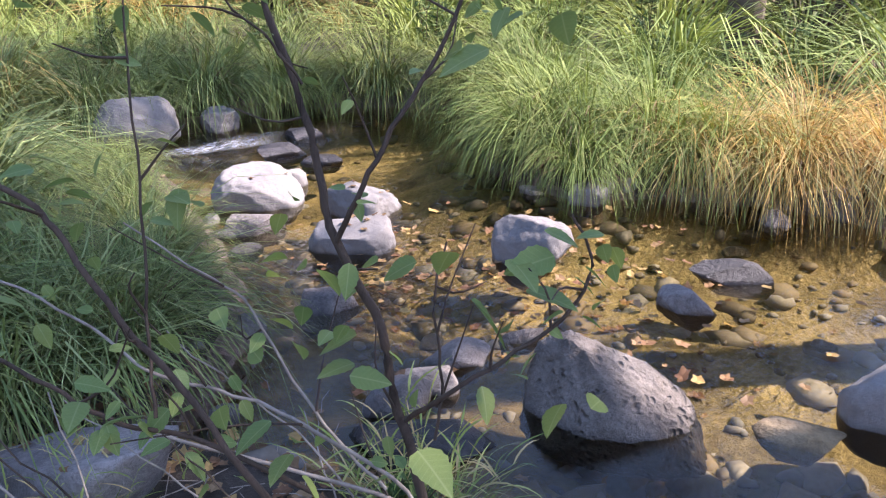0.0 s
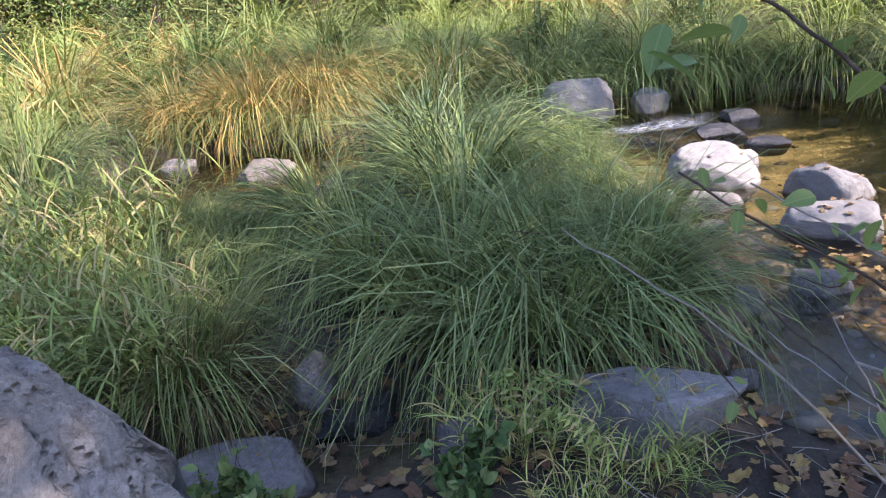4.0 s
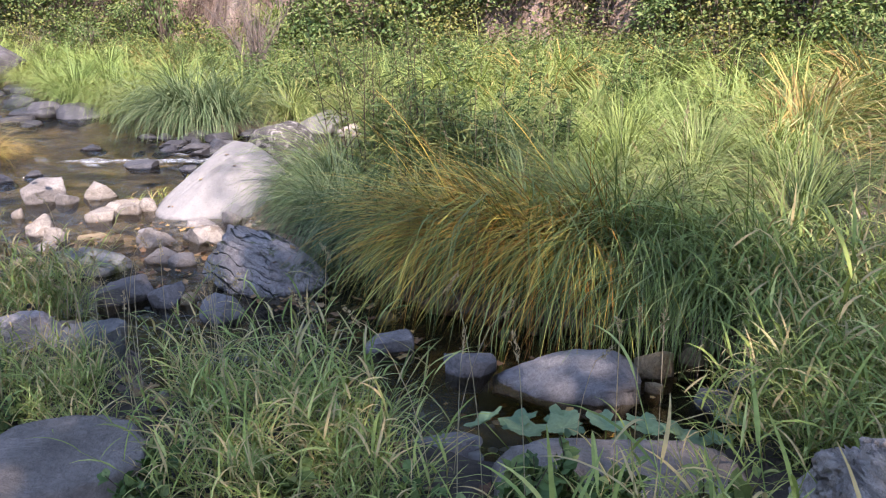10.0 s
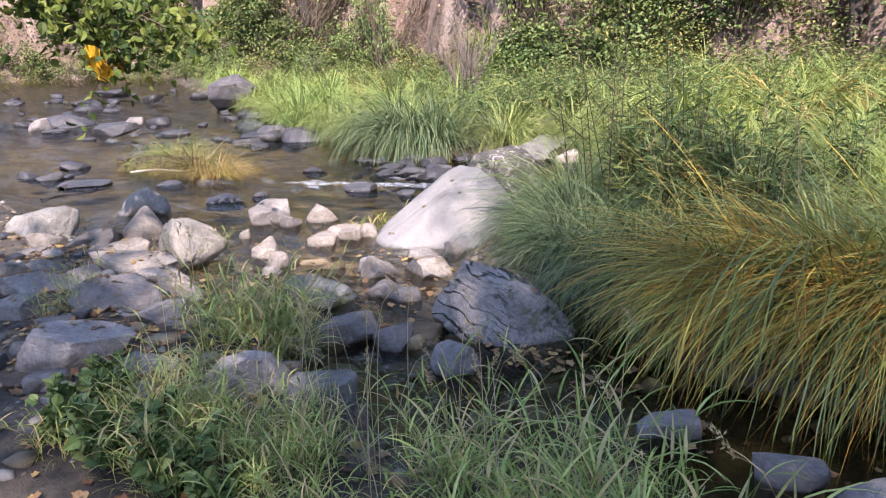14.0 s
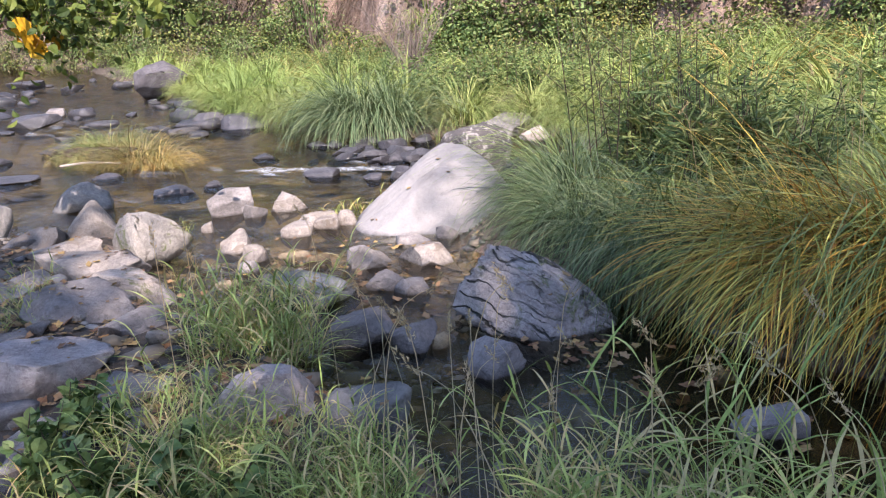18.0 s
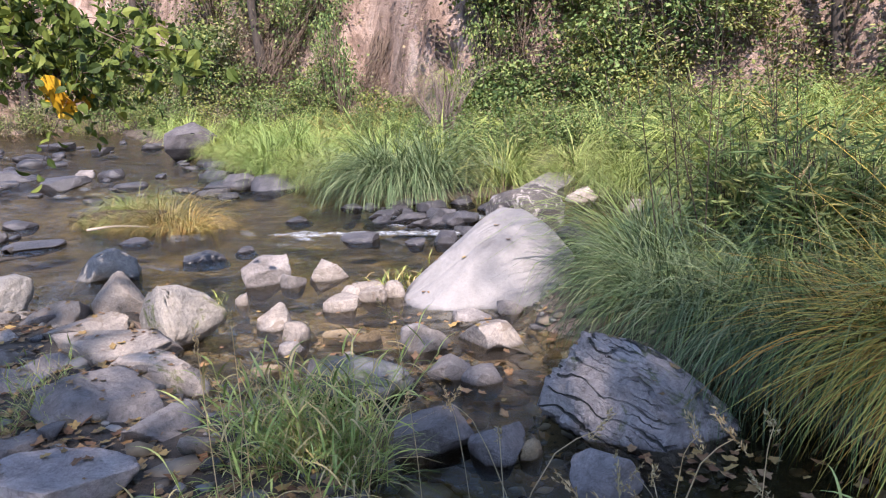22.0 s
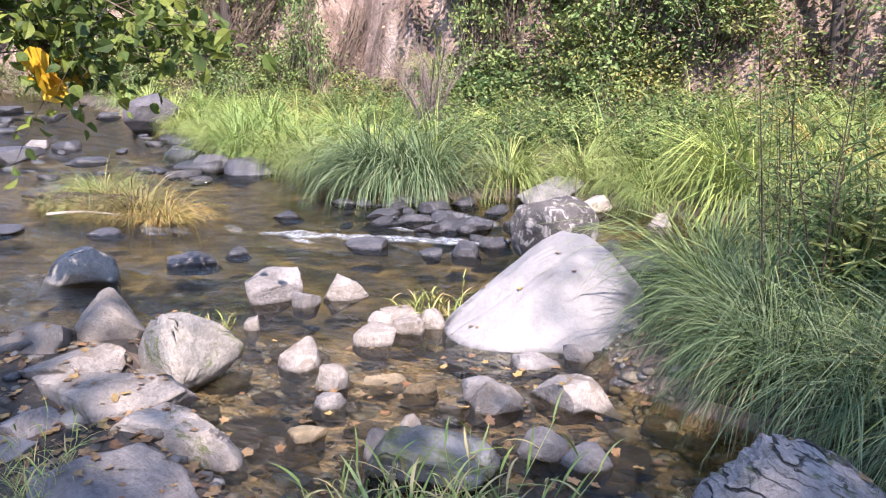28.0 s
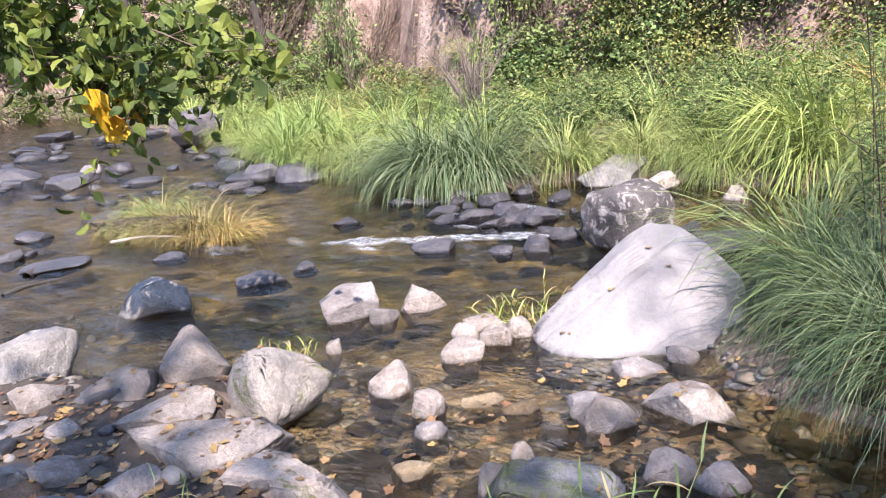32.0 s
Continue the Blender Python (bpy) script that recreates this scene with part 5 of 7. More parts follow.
def tussock(x, y, size, sort, wide=1.0):
    foot = max(ground_at(x, y), -0.02) - 0.04
    t = thing("sedge_tussock", x, y, foot, WORDS[sort], "grass tussock", "sedge tussocks")
    combed = sort in ("sweep", "combed")
    t.matrix_basis = pose(x, y, foot + 0.12 * combed, 0, 0, rng.uniform(-18, 18) if combed else rng.uniform(0, 360)) @ Matrix.Diagonal((size * wide, size * wide, size * (1.0 if combed else 1.3), 1))
    tagged(part("foliage", TUFT[sort][int(rng.randint(len(TUFT[sort])))], t), kind="stuff")
    tagged(part("dead_thatch", THATCH[int(rng.randint(3))], t, "dry brown dead blades at the base, darkened for the shade there"), kind="stuff")


for x, y, s, sort, wide in [(-12.85, 8.75, 1.3, "deep", 1.35), (-12.2, 8.85, 1.15, "deep", 1.3), (-13.6, 9.0, 1.2, "deep", 1.3), (-18.4, 9.7, 1.5, "lime", 1.2), (-17.3, 9.9, 1.35, "lime", 1.2), (-16.1, 9.8, 1.0, "green", 1.2), (-15.0, 9.6, 1.0, "lime", 1.2),
                            (-11.3, 9.6, 1.05, "green", 1.2), (-10.6, 10.6, 1.0, "green", 1.3), (-9.5, 10.3, 0.95, "green", 1.2), (-8.1, 10.2, 1.15, "lime", 1.25), (-7.0, 10.0, 1.1, "lime", 1.2), (-14.0, 5.25, 0.66, "dry", 1.5), (-14.7, 5.3, 0.62, "dry", 1.3), (-15.4, 5.4, 0.62, "green", 1.3), (-13.5, 5.35, 0.5, "gold", 1.6), (-16.0, 5.6, 0.65, "green", 1.4), (-15.1, 5.15, 0.62, "green", 1.4), (-14.3, 5.45, 0.6, "dry", 1.8),
                            (-5.95, 5.05, 0.66, "fine", 1.15), (-5.68, 4.62, 0.75, "fine", 1.2), (-5.3, 4.55, 0.8, "fine", 1.2), (-6.3, 5.35, 0.66, "fine", 1.1), (-5.9, 5.0, 0.8, "fine", 1.1),
                            (-4.8, 4.4, 0.75, "fine", 1.2), (-4.45, 4.35, 0.7, "fine", 1.2), (-4.15, 4.3, 0.72, "sweep", 1.0), (-3.9, 4.28, 0.88, "sweep", 1.0), (-3.5, 4.34, 0.92, "sweep", 1.0), (-3.1, 4.4, 0.92, "sweep", 1.0), (-2.7, 4.48, 0.92, "combed", 1.0), (-3.75, 4.5, 1.0, "sweep", 1.0), (-3.2, 4.6, 1.0, "sweep", 1.0), (-2.35, 4.55, 0.9, "combed", 1.0), (-1.95, 4.4, 0.85, "combed", 1.0), (-4.1, 4.35, 0.85, "lime", 1.2), (-3.0, 4.45, 0.95, "green", 1.2), (-2.3, 4.25, 0.85, "green", 1.2), (-3.5, 4.4, 1.0, "green", 1.2),
                            (-0.72, 2.85, 0.72, "green", 1.0), (-0.6, 2.75, 0.5, "dry", 1.0), (0.45, 2.8, 0.82, "green", 1.1), (0.8, 2.62, 0.85, "green", 1.1), (1.15, 2.68, 0.75, "green", 1.1), (0.55, 3.15, 0.88, "green", 1.1), (1.0, 3.1, 0.78, "green", 1.1), (0.15, 3.35, 0.75, "green", 1.0), (1.4, 2.98, 0.65, "green", 1.0),
                            (-0.5, 8.2, 1.15, "orange", 1.2), (0.2, 8.15, 1.1, "orange", 1.2), (-1.3, 8.4, 1.0, "gold", 1.1), (0.9, 7.95, 1.05, "lime", 1.1), (1.6, 7.8, 1.05, "gold", 1.1), (2.3, 7.3, 1.0, "green", 1.15), (1.5, 7.55, 0.95, "green", 1.15), (3.3, 7.2, 1.0, "green", 1.15), (4.15, 7.1, 0.95, "lime", 1.15),
                            (5.0, 6.5, 0.95, "green", 1.15), (5.5, 5.7, 0.9, "green", 1.15), (5.6, 6.1, 0.95, "green", 1.1), (6.0, 5.4, 1.0, "green", 1.1), (4.85, 3.55, 0.95, "lime", 1.15), (4.95, 3.05, 0.85, "lime", 1.1), (5.0, 4.15, 0.95, "green", 1.15), (5.4, 4.75, 0.95, "lime", 1.2), (5.3, 3.3, 1.0, "lime", 1.2), (5.6, 4.6, 1.0, "lime", 1.2), (5.2, 2.65, 0.9, "lime", 1.05), (5.45, 2.2, 0.9, "gold", 1.0), (5.7, 1.7, 0.8, "orange", 1.1), (5.8, 1.1, 0.75, "orange", 1.1), (6.2, 2.5, 0.75, "gold", 1.2)]:
    tussock(x, y, s, sort, wide)


def SIGHT(x, y):
    """The open strip of low ground in front of the side channel."""
    return 3.3 < y < 7.4 and abs(x + 0.25 + 0.14 * y) < 0.16 * y - 0.1


def fill(x0, x1, y0, y1, gap, low, sorts, size, keep=lambda x, y: True):
    """Tussocks spread over the land of a box, at least gap apart."""
    put = []
    for p in np.c_[rng.uniform(x0, x1, 4000), rng.uniform(y0, y1, 4000)]:
        if keep(*p) and all((p[0] - q[0]) ** 2 + (p[1] - q[1]) ** 2 > gap * gap for q in put):
            put.append(p)
    put = np.array(put)
    for x, y in put[shore(put) > low]:
        tussock(x, y, rng.uniform(*size), sorts[int(rng.randint(len(sorts)))], rng.uniform(1.1, 1.35))


def fringe(line, step, back, sorts, size):
    """Tussocks overhanging a water's edge; the land lies to the left of the line."""
    for a, c in zip(line[:-1], line[1:]):
        d = c - a
        long = np.hypot(*d)
        for s in np.arange(0.0, long, step):
            q = a + d * (s + rng.uniform(0, 0.3)) / long + np.array([-d[1], d[0]]) / long * rng.uniform(*back)
            tussock(q[0], q[1], rng.uniform(*size), sorts[int(rng.randint(len(sorts)))], rng.uniform(1.0, 1.25))


for x, y, z in [(1.1, 4.3, 0.4), (1.4, 5.0, 0.42), (0.9, 5.2, 0.5), (1.3, 5.6, 0.42), (1.75, 5.2, 0.34), (1.7, 4.4, 0.34), (1.05, 3.8, 0.45), (1.55, 3.6, 0.4)]:
    tussock(x, y, z, "green", 1.4)
for p in np.c_[rng.uniform(-1.6, 0.5, 40), rng.uniform(3.1, 5.3, 40)]:
    if SIGHT(*p) and shore(p[None])[0] > 0.15:
        tussock(*p, rng.uniform(0.3, 0.45) * (1.25 - 0.1 * p[1]), "green", rng.uniform(1.2, 1.5))
fringe(CREEK[32:37][::-1], 0.8, (0.15, 0.35), ["green", "green", "lime"], (0.6, 0.85))
fringe(CREEK[39:44][::-1], 0.8, (0.15, 0.35), ["green", "green", "lime"], (0.6, 0.85))
fringe(REACH[:8], 0.62, (0.12, 0.3), ["green", "lime", "green", "green"], (0.55, 0.8))
fringe(REACH[8:13], 0.62, (0.3, 0.5), ["green", "lime", "green", "lime"], (0.55, 0.75))
fringe(REACH[13:16], 0.55, (0.2, 0.4), ["gold", "lime", "lime", "orange"], (0.6, 0.75))
fringe(REACH[23:28], 0.6, (0.3, 0.45), ["green"], (0.32, 0.42))
fill(-6.8, 1.8, 4.3, 7.6, 0.74, 0.35, ["green", "lime", "fine", "green", "green", "green"], (0.7, 1.0), lambda x, y: y > 4.4 and not SIGHT(x, y) and not (x > 0.9 and y > 3.8))
fill(-6.5, 4, 7.8, 11.5, 1.05, 0.5, ["lime", "green", "green", "lime", "green"], (0.8, 1.15))
fill(-24, 6, 10.0, 18, 1.7, 0.6, ["far", "far_lime", "far_lime", "far_lime", "far_gold"], (1.0, 1.5))
fill(6.7, 12, -1, 11, 1.45, 0.5, ["far", "far_lime", "far_lime", "far", "far_gold"], (1.0, 1.4))
fill(-36, -24, 12, 18, 1.8, 0.6, ["far", "far_lime"], (0.8, 1.2))
# bright lime sedge in the meadow, and dry tufts on the island
for x, y, size, sort, wide in [(-8.6, 10.5, 1.2, "lime", 1.25), (-7.8, 10.9, 1.15, "lime", 1.25), (-8.4, 11.6, 1.2, "lime", 1.3), (-7.5, 12.1, 1.2, "lime", 1.3), (-8.3, 13.2, 1.2, "lime", 1.3), (-8.8, 14.7, 1.3, "lime", 1.3), (-7.9, 15.1, 1.3, "lime", 1.3), (-9.2, 16.1, 1.3, "lime", 1.3), 
                               (-14.35, 4.95, 0.42, "dry", 1.3), (-15.75, 5.1, 0.5, "dry", 1.3), (-14.9, 5.25, 0.5, "gold", 1.2), (-15.2, 4.85, 0.4, "dry", 1.3), (-15.8, 4.8, 0.42, "dry", 1.3), (-14.75, 4.9, 0.38, "gold", 1.2), (-15.5, 5.05, 0.5, "green", 1.2)]:
    tussock(x, y, size, sort, wide)

# upright bank grass with wider blades and seed heads
rng = np.random.RandomState(31)


def bank_mesh(stems, tall):
    """Upright grass: leaning stems that carry long arching leaves in turn."""
    pieces = []
    for _ in range(stems):
        a, r = rng.uniform(0, 6.3), 0.2 * math.sqrt(rng.uniform(0, 1))
        foot, h = np.array([r * math.cos(a), r * math.sin(a), 0.0]), tall * rng.uniform(0.55, 1.1)
        lean, way = rng.uniform(0.03, 0.5), a + rng.normal(0, 0.7)
        out = np.array([math.cos(way), math.sin(way), 0.0])
        line = smooth_line([foot, foot + out * lean * h * 0.3 + (0, 0, h * 0.5), foot + out * lean * h + (0, 0, h * 0.95)], 7)
        pieces.append(tube(line, np.linspace(0.0022, 0.0012, 7), 3))
        m = int(rng.randint(5, 8))
        at = np.linspace(1.0, 5.8, m)
        i = at.astype(int)
        base = line[i] + (line[i + 1] - line[i]) * (at - i)[:, None]
        az = way + np.pi * np.arange(m) + rng.normal(0, 0.6, m)
        pieces.append(arching(rng, base, az, rng.uniform(0.12, 0.30, m) * (0.6 + 0.6 * tall), rng.uniform(0.25, 0.75, m), rng.uniform(0.5, 1.7, m), (0.006, 0.0125), 6, 0.25))
    pieces.append(blades(rng, 26, 0.2, (0.3 * tall, 0.7 * tall), (0.1, 0.8), 1.6, (0.004, 0.008), 5, locks=0.1))
    return raw_mesh("blades", *merge(*pieces), GRASS["bank"])


BANK = [bank_mesh(15, 0.62), bank_mesh(18, 0.5), bank_mesh(13, 0.74), bank_mesh(16, 0.58)]


def seed_stalk(x, y, tall, lean):
    """A dry stalk with a soft seed head."""
    t = thing("seed_stalk", x, y, ground_at(x, y) - 0.02, "dry straw-coloured grass stalk with a seed head", "grass stalk", "seed stalks", turn=rng.uniform(0, 360))
    line = smooth_line([(0, 0, 0), (lean * 0.2, 0, tall * 0.5), (lean * 0.7, 0, tall * 0.9), (lean * 1.1, 0, tall)], 8)
    part("stalk", raw_mesh("stalk", *tube(line, np.linspace(0.0018, 0.001, 8), 4), GRASS["straw"], True), t)
    c = line[-1] + np.linspace(-0.03, 0.05, 40)[:, None] * np.array([[0.6, 0, 0.8]]) + rng.normal(0, 0.0035, (40, 3))
    part("seed_head", raw_mesh("seed_head", *leaf_cards(rng, c, 0.014, np.tile([0.6, 0, 0.8], (40, 1)), 0.3, 0), GRASS["straw"]), t)


def clump(x, y, size):
    t = thing("bank_grass", x, y, 0, "upright green bank grass with broad blades", "grass", "bank grass")
    t.matrix_basis = pose(x, y, ground_at(x, y) - 0.02, 0, 0, rng.uniform(0, 360)) @ Matrix.Diagonal((size * 1.2, size * 1.2, size, 1))
    tagged(part("foliage", BANK[int(rng.randint(4))], t), kind="stuff")


for cx, cy, r, n, s in [(-4.55, 1.55, 0.28, 6, 0.5), (-3.15, 1.75, 0.35, 10, 0.75), (-2.9, 1.85, 0.3, 4, 0.7), (-3.8, 2.1, 0.3, 4, 0.65), (-4.8, 1.2, 0.4, 9, 0.55), (-4.2, 1.5, 0.3, 6, 0.55), (-5.85, 2.2, 0.24, 11, 0.78), (-5.45, 1.42, 0.25, 3, 0.4), (-1.45, 2.95, 0.3, 10, 0.9),
                        (-1.45, 3.6, 0.35, 9, 0.95), (-1.7, 2.05, 0.2, 3, 0.6), (-2.0, 4.1, 0.4, 9, 1.0), (-1.0, 2.9, 0.35, 10, 0.9), (-1.3, 4.2, 0.5, 12, 1.1), (-2.6, 1.5, 0.35, 4, 0.6), (0.42, 1.9, 0.12, 3, 0.5), (0.75, 1.7, 0.12, 3, 0.5), (-1.5, 1.7, 0.25, 7, 0.9), (1.7, 1.35, 0.1, 3, 0.6), (-8.15, 4.78, 0.06, 3, 0.75), (-9.0, 3.3, 0.06, 2, 0.5), (-3.45, 2.3, 0.15, 1, 0.8), (-7.1, 1.6, 0.3, 3, 0.4)]:
    for _ in range(n):
        a, q = rng.uniform(0, 6.3), r * math.sqrt(rng.uniform(0, 1))
        clump(cx + q * math.cos(a), cy + q * math.sin(a), s * rng.uniform(0.7, 1.1))
for x, y in np.c_[rng.uniform(-5.2, 0.6, 46), rng.uniform(1.15, 1.75, 46)]:
    if abs(x + 3.7) > 0.55 and abs(x + 1.0) > 0.45 and not -0.65 < x < 0.3:
        clump(x, y, rng.uniform(0.3, 0.5))
for x, y in np.c_[rng.uniform(-5.6, -1.4, 40), rng.uniform(1.4, 2.4, 40)]:
    seed_stalk(x, y, rng.uniform(0.5, 0.85), rng.uniform(-0.2, 0.25))
for x, y in np.c_[rng.uniform(-4.8, -1.2, 30), rng.uniform(3.9, 5.2, 30)]:
    seed_stalk(x, y, rng.uniform(0.8, 1.1), rng.uniform(-0.2, 0.25))

from mathutils.bvhtree import BVHTree
# ---- leafy plants ----
rng = np.random.RandomState(41)


def forb(name, stems, tall, leaf, look_of, label, slim=0.22, spread=0.35, group="", per=26, bark=TWIG, fine=True):
    """A clump of leafy stems."""
    t = thing(name, 0, 0, -50, label, "shrub" if tall > 1.2 else "plant", group)
    lines, cards = [], []
    for _ in range(stems):
        a, lean, h = rng.uniform(0, 6.3), rng.uniform(0.05, spread), tall * rng.uniform(0.6, 1.0)
        foot = rng.normal(0, 0.07, 3) * (1, 1, 0)
        tip = foot + np.array([math.cos(a) * lean * h, math.sin(a) * lean * h, h])
        line = smooth_line([foot, (foot * 0.6 + tip * 0.4) - (0, 0, -0.05 * h), tip], 10)
        lines.append(tube(line, np.linspace(0.005, 0.0018, 10) * (1 + tall * 0.2), 4))
        s = rng.uniform(0.2, 1.0, per) * 9
        i = np.clip(s.astype(int), 0, 8)
        c = line[i] + (line[i + 1] - line[i]) * (s - i)[:, None]
        az = rng.uniform(0, 6.3, per)
        cards.append(leaf_cards(rng, c, leaf, np.c_[np.cos(az), np.sin(az), 0.35 * np.ones(per)] * 1.6, slim, 0.1, fine))
        for j in range(3):
            b = line[4 + 2 * j - j]
            e = b + np.array([math.cos(az[j]), math.sin(az[j]), 0.9]) * tall * 0.16
            lines.append(tube(smooth_line([b, (b + e) / 2 + (0, 0, 0.01), e], 4), np.linspace(0.003, 0.001, 4), 4))
            q = b + (e - b) * rng.uniform(0.2, 1, 9)[:, None]
            cards.append(leaf_cards(rng, q, leaf, None, slim, 0.1, fine))
    tagged(part("stem", raw_mesh("stem", *merge(*lines), bark, True), t), kind="stuff")
    tagged(part("foliage", raw_mesh("foliage", *merge(*cards), LEAF[look_of]), t), kind="stuff")
    return t


def plant(source, places):
    """Copies of a plant at (x, y, size); the first place takes the plant itself."""
    for i, (x, y, s) in enumerate(places):
        m = pose(x, y, ground_at(x, y) - 0.02, 0, 0, rng.uniform(0, 360))
        if i == 0:
            source.matrix_basis = m @ Matrix.Diagonal((s, s, s, 1))
        else:
            keep = source.scale.copy()
            source.scale = (s, s, s)
            copy_thing(source, m)
            source.scale = keep


willow = forb("willow_shrub", 6, 2.05, (0.06, 0.105), "willow", "slender willow shrub with narrow leaves above the sedge", 0.13, 0.26, per=50)
plant(willow, [(-5.75, 5.25, 1.0), (-5.3, 5.55, 0.85), (-6.15, 5.9, 0.75)])
reed = forb("reed_clump", 11, 1.15, (0.15, 0.26), "willow", "leafy green reeds with long drooping leaves behind the white boulder", 0.075, 0.3, "reeds", per=16)
plant(reed, [(-5.0, 5.0, 1.0), (-5.6, 5.35, 1.05), (-4.75, 5.45, 0.95), (-5.3, 5.7, 1.0), (-4.4, 5.1, 0.85)])
weed = forb("leafy_weed", 8, 0.95, (0.06, 0.11), "green", "tall leafy green streamside weed", 0.24, 0.35, "streamside weeds", per=30)
plant(weed, [(-5.6, 5.6, 1.0), (-6.1, 6.4, 1.1), (-5.2, 6.3, 1.0), (-6.4, 7.4, 1.2), (-5.5, 7.6, 1.1), (-4.6, 6.9, 1.0), (-10.2, 11.3, 1.1), (-9.0, 11.2, 1.2), (-11.8, 10.8, 1.1), (-7.8, 11.5, 1.2), (-6.8, 12.0, 1.3), (-4.0, 12.5, 1.2), (-2.5, 13.5, 1.2), (-12.8, 11.3, 1.2), (-14.5, 11.2, 1.1),
             (4.6, 8.4, 1.0), (6.2, 7.2, 1.1), (6.8, 4.4, 1.0), (2.8, 8.6, 1.0), (5.4, 5.2, 0.9), (6.9, 5.8, 1.1), (0.7, 5.2, 0.6), (-5.9, 13.2, 1.3), (-8.6, 13.4, 1.3), (-10.6, 13.0, 1.3)])


herb = forb("meadow_herb", 9, 1.0, (0.07, 0.13), "green", "leafy upright green herb between meadow and bluff", 0.3, 0.3, "meadow herbs", per=22, fine=False)
spots = np.c_[np.concatenate([rng.uniform(-14.5, -5, 36), rng.uniform(-24, -10, 22), rng.uniform(-5, 7, 14)]), np.concatenate([rng.uniform(10.4, 14.5, 36), rng.uniform(13, 17.5, 22), rng.uniform(11, 17, 14)])]
plant(herb, [(x, y, rng.uniform(0.8, 1.35)) for x, y in spots[shore(spots) > 0.5]])


nettle = forb("bank_herb", 7, 0.3, (0.045, 0.08), "green", "low broad-leaved green herb on the shaded bank", 0.7, 0.7, "bank herbs", per=12)
plant(nettle, [(-2.2, 1.72, 1.0), (-2.42, 1.6, 0.9), (-1.55, 2.1, 1.1), (-2.02, 2.05, 0.9), (-2.75, 1.4, 0.9), (-4.9, 1.1, 1.0), (-5.2, 1.0, 0.9), (-4.6, 1.2, 0.9), (-5.5, 1.25, 0.8), (-1.75, 1.6, 0.8), (0.2, 1.75, 0.8), (-0.45, 2.0, 0.8), (1.55, 1.2, 0.8), (-3.3, 1.25, 0.8), (-4.35, 1.25, 0.8)])


def broad_leaf(radius):
    """A lobed round leaf, slightly cupped."""
    a = np.linspace(0, 2 * np.pi, 40, endpoint=False)
    r = radius * (0.82 + 0.12 * np.cos(5 * a) + 0.06 * np.cos(13 * a)) * np.where(np.abs(a - np.pi) < 0.25, 0.5, 1)
    rim = np.c_[r * np.cos(a), r * np.sin(a), 0.16 * r * np.cos(2.5 * a) ** 2]
    v = np.concatenate([[(0, 0, -0.12 * radius)], rim])
    i = np.arange(40)
    return v, np.c_[np.zeros(40, int), 1 + i, 1 + (i + 1) % 40]


BROAD = raw_mesh("leaf", *broad_leaf(0.1), leaf_material("broad_leaf", (0.16, 0.24, 0.14), (0.2, 0.3, 0.17), (0.26, 0.34, 0.18), see=0.3))
butterbur = thing("broad_leaved_plant", -2.25, 2.6, ground_at(-2.25, 2.6), "low plant with broad lobed pale-green leaves by the pool", "plant")
for lx, ly, lz in [(-0.3, -0.06, 0.12), (-0.16, 0.0, 0.15), (0.0, 0.08, 0.17), (0.14, 0.16, 0.16), (0.27, 0.2, 0.14), (-0.02, -0.12, 0.1), (0.1, 0.02, 0.12), (0.38, 0.26, 0.12), (-0.2, 0.1, 0.1), (0.22, 0.08, 0.1), (-0.38, 0.02, 0.09), (0.5, 0.2, 0.1), (0.62, 0.3, 0.13), (0.74, 0.36, 0.12), (0.56, 0.42, 0.15), (0.42, 0.38, 0.16), (0.84, 0.46, 0.1), (-0.5, -0.06, 0.1)]:
    ob = part("leaf", BROAD, butterbur)
    ob.matrix_basis = pose(lx, ly, lz + 0.05, rng.uniform(-28, 10), rng.uniform(-18, 18), rng.uniform(0, 360))
    part("stalk", raw_mesh("stalk", *tube(smooth_line([(lx * 0.5, ly * 0.5, -0.1), (lx * 0.8, ly * 0.8, lz * 0.5), (lx, ly, lz + 0.038)], 5), 0.003, 5), GRASS["bank"], True), butterbur)

# ---- the sapling at the start of the walk ----


def ovate_leaf():
    """A pointed oval leaf with a fine toothed rim and a folded rib, one unit long."""
    s = np.linspace(0, 1, 13)
    w = 0.27 * np.sin(np.pi * s**0.7) ** 0.85 * (1 + 0.1 * (np.arange(13) % 2))
    mid = np.c_[s, np.zeros(13), -0.16 * s**2]
    left, right = mid + np.c_[np.zeros(13), w, 0.22 * w], mid + np.c_[np.zeros(13), -w, 0.22 * w]
    v = np.concatenate([left, mid, right])
    i = np.arange(12)
    return v, np.concatenate([np.c_[i, i + 13, i + 14, i + 1], np.c_[i + 13, i + 26, i + 27, i + 14]])


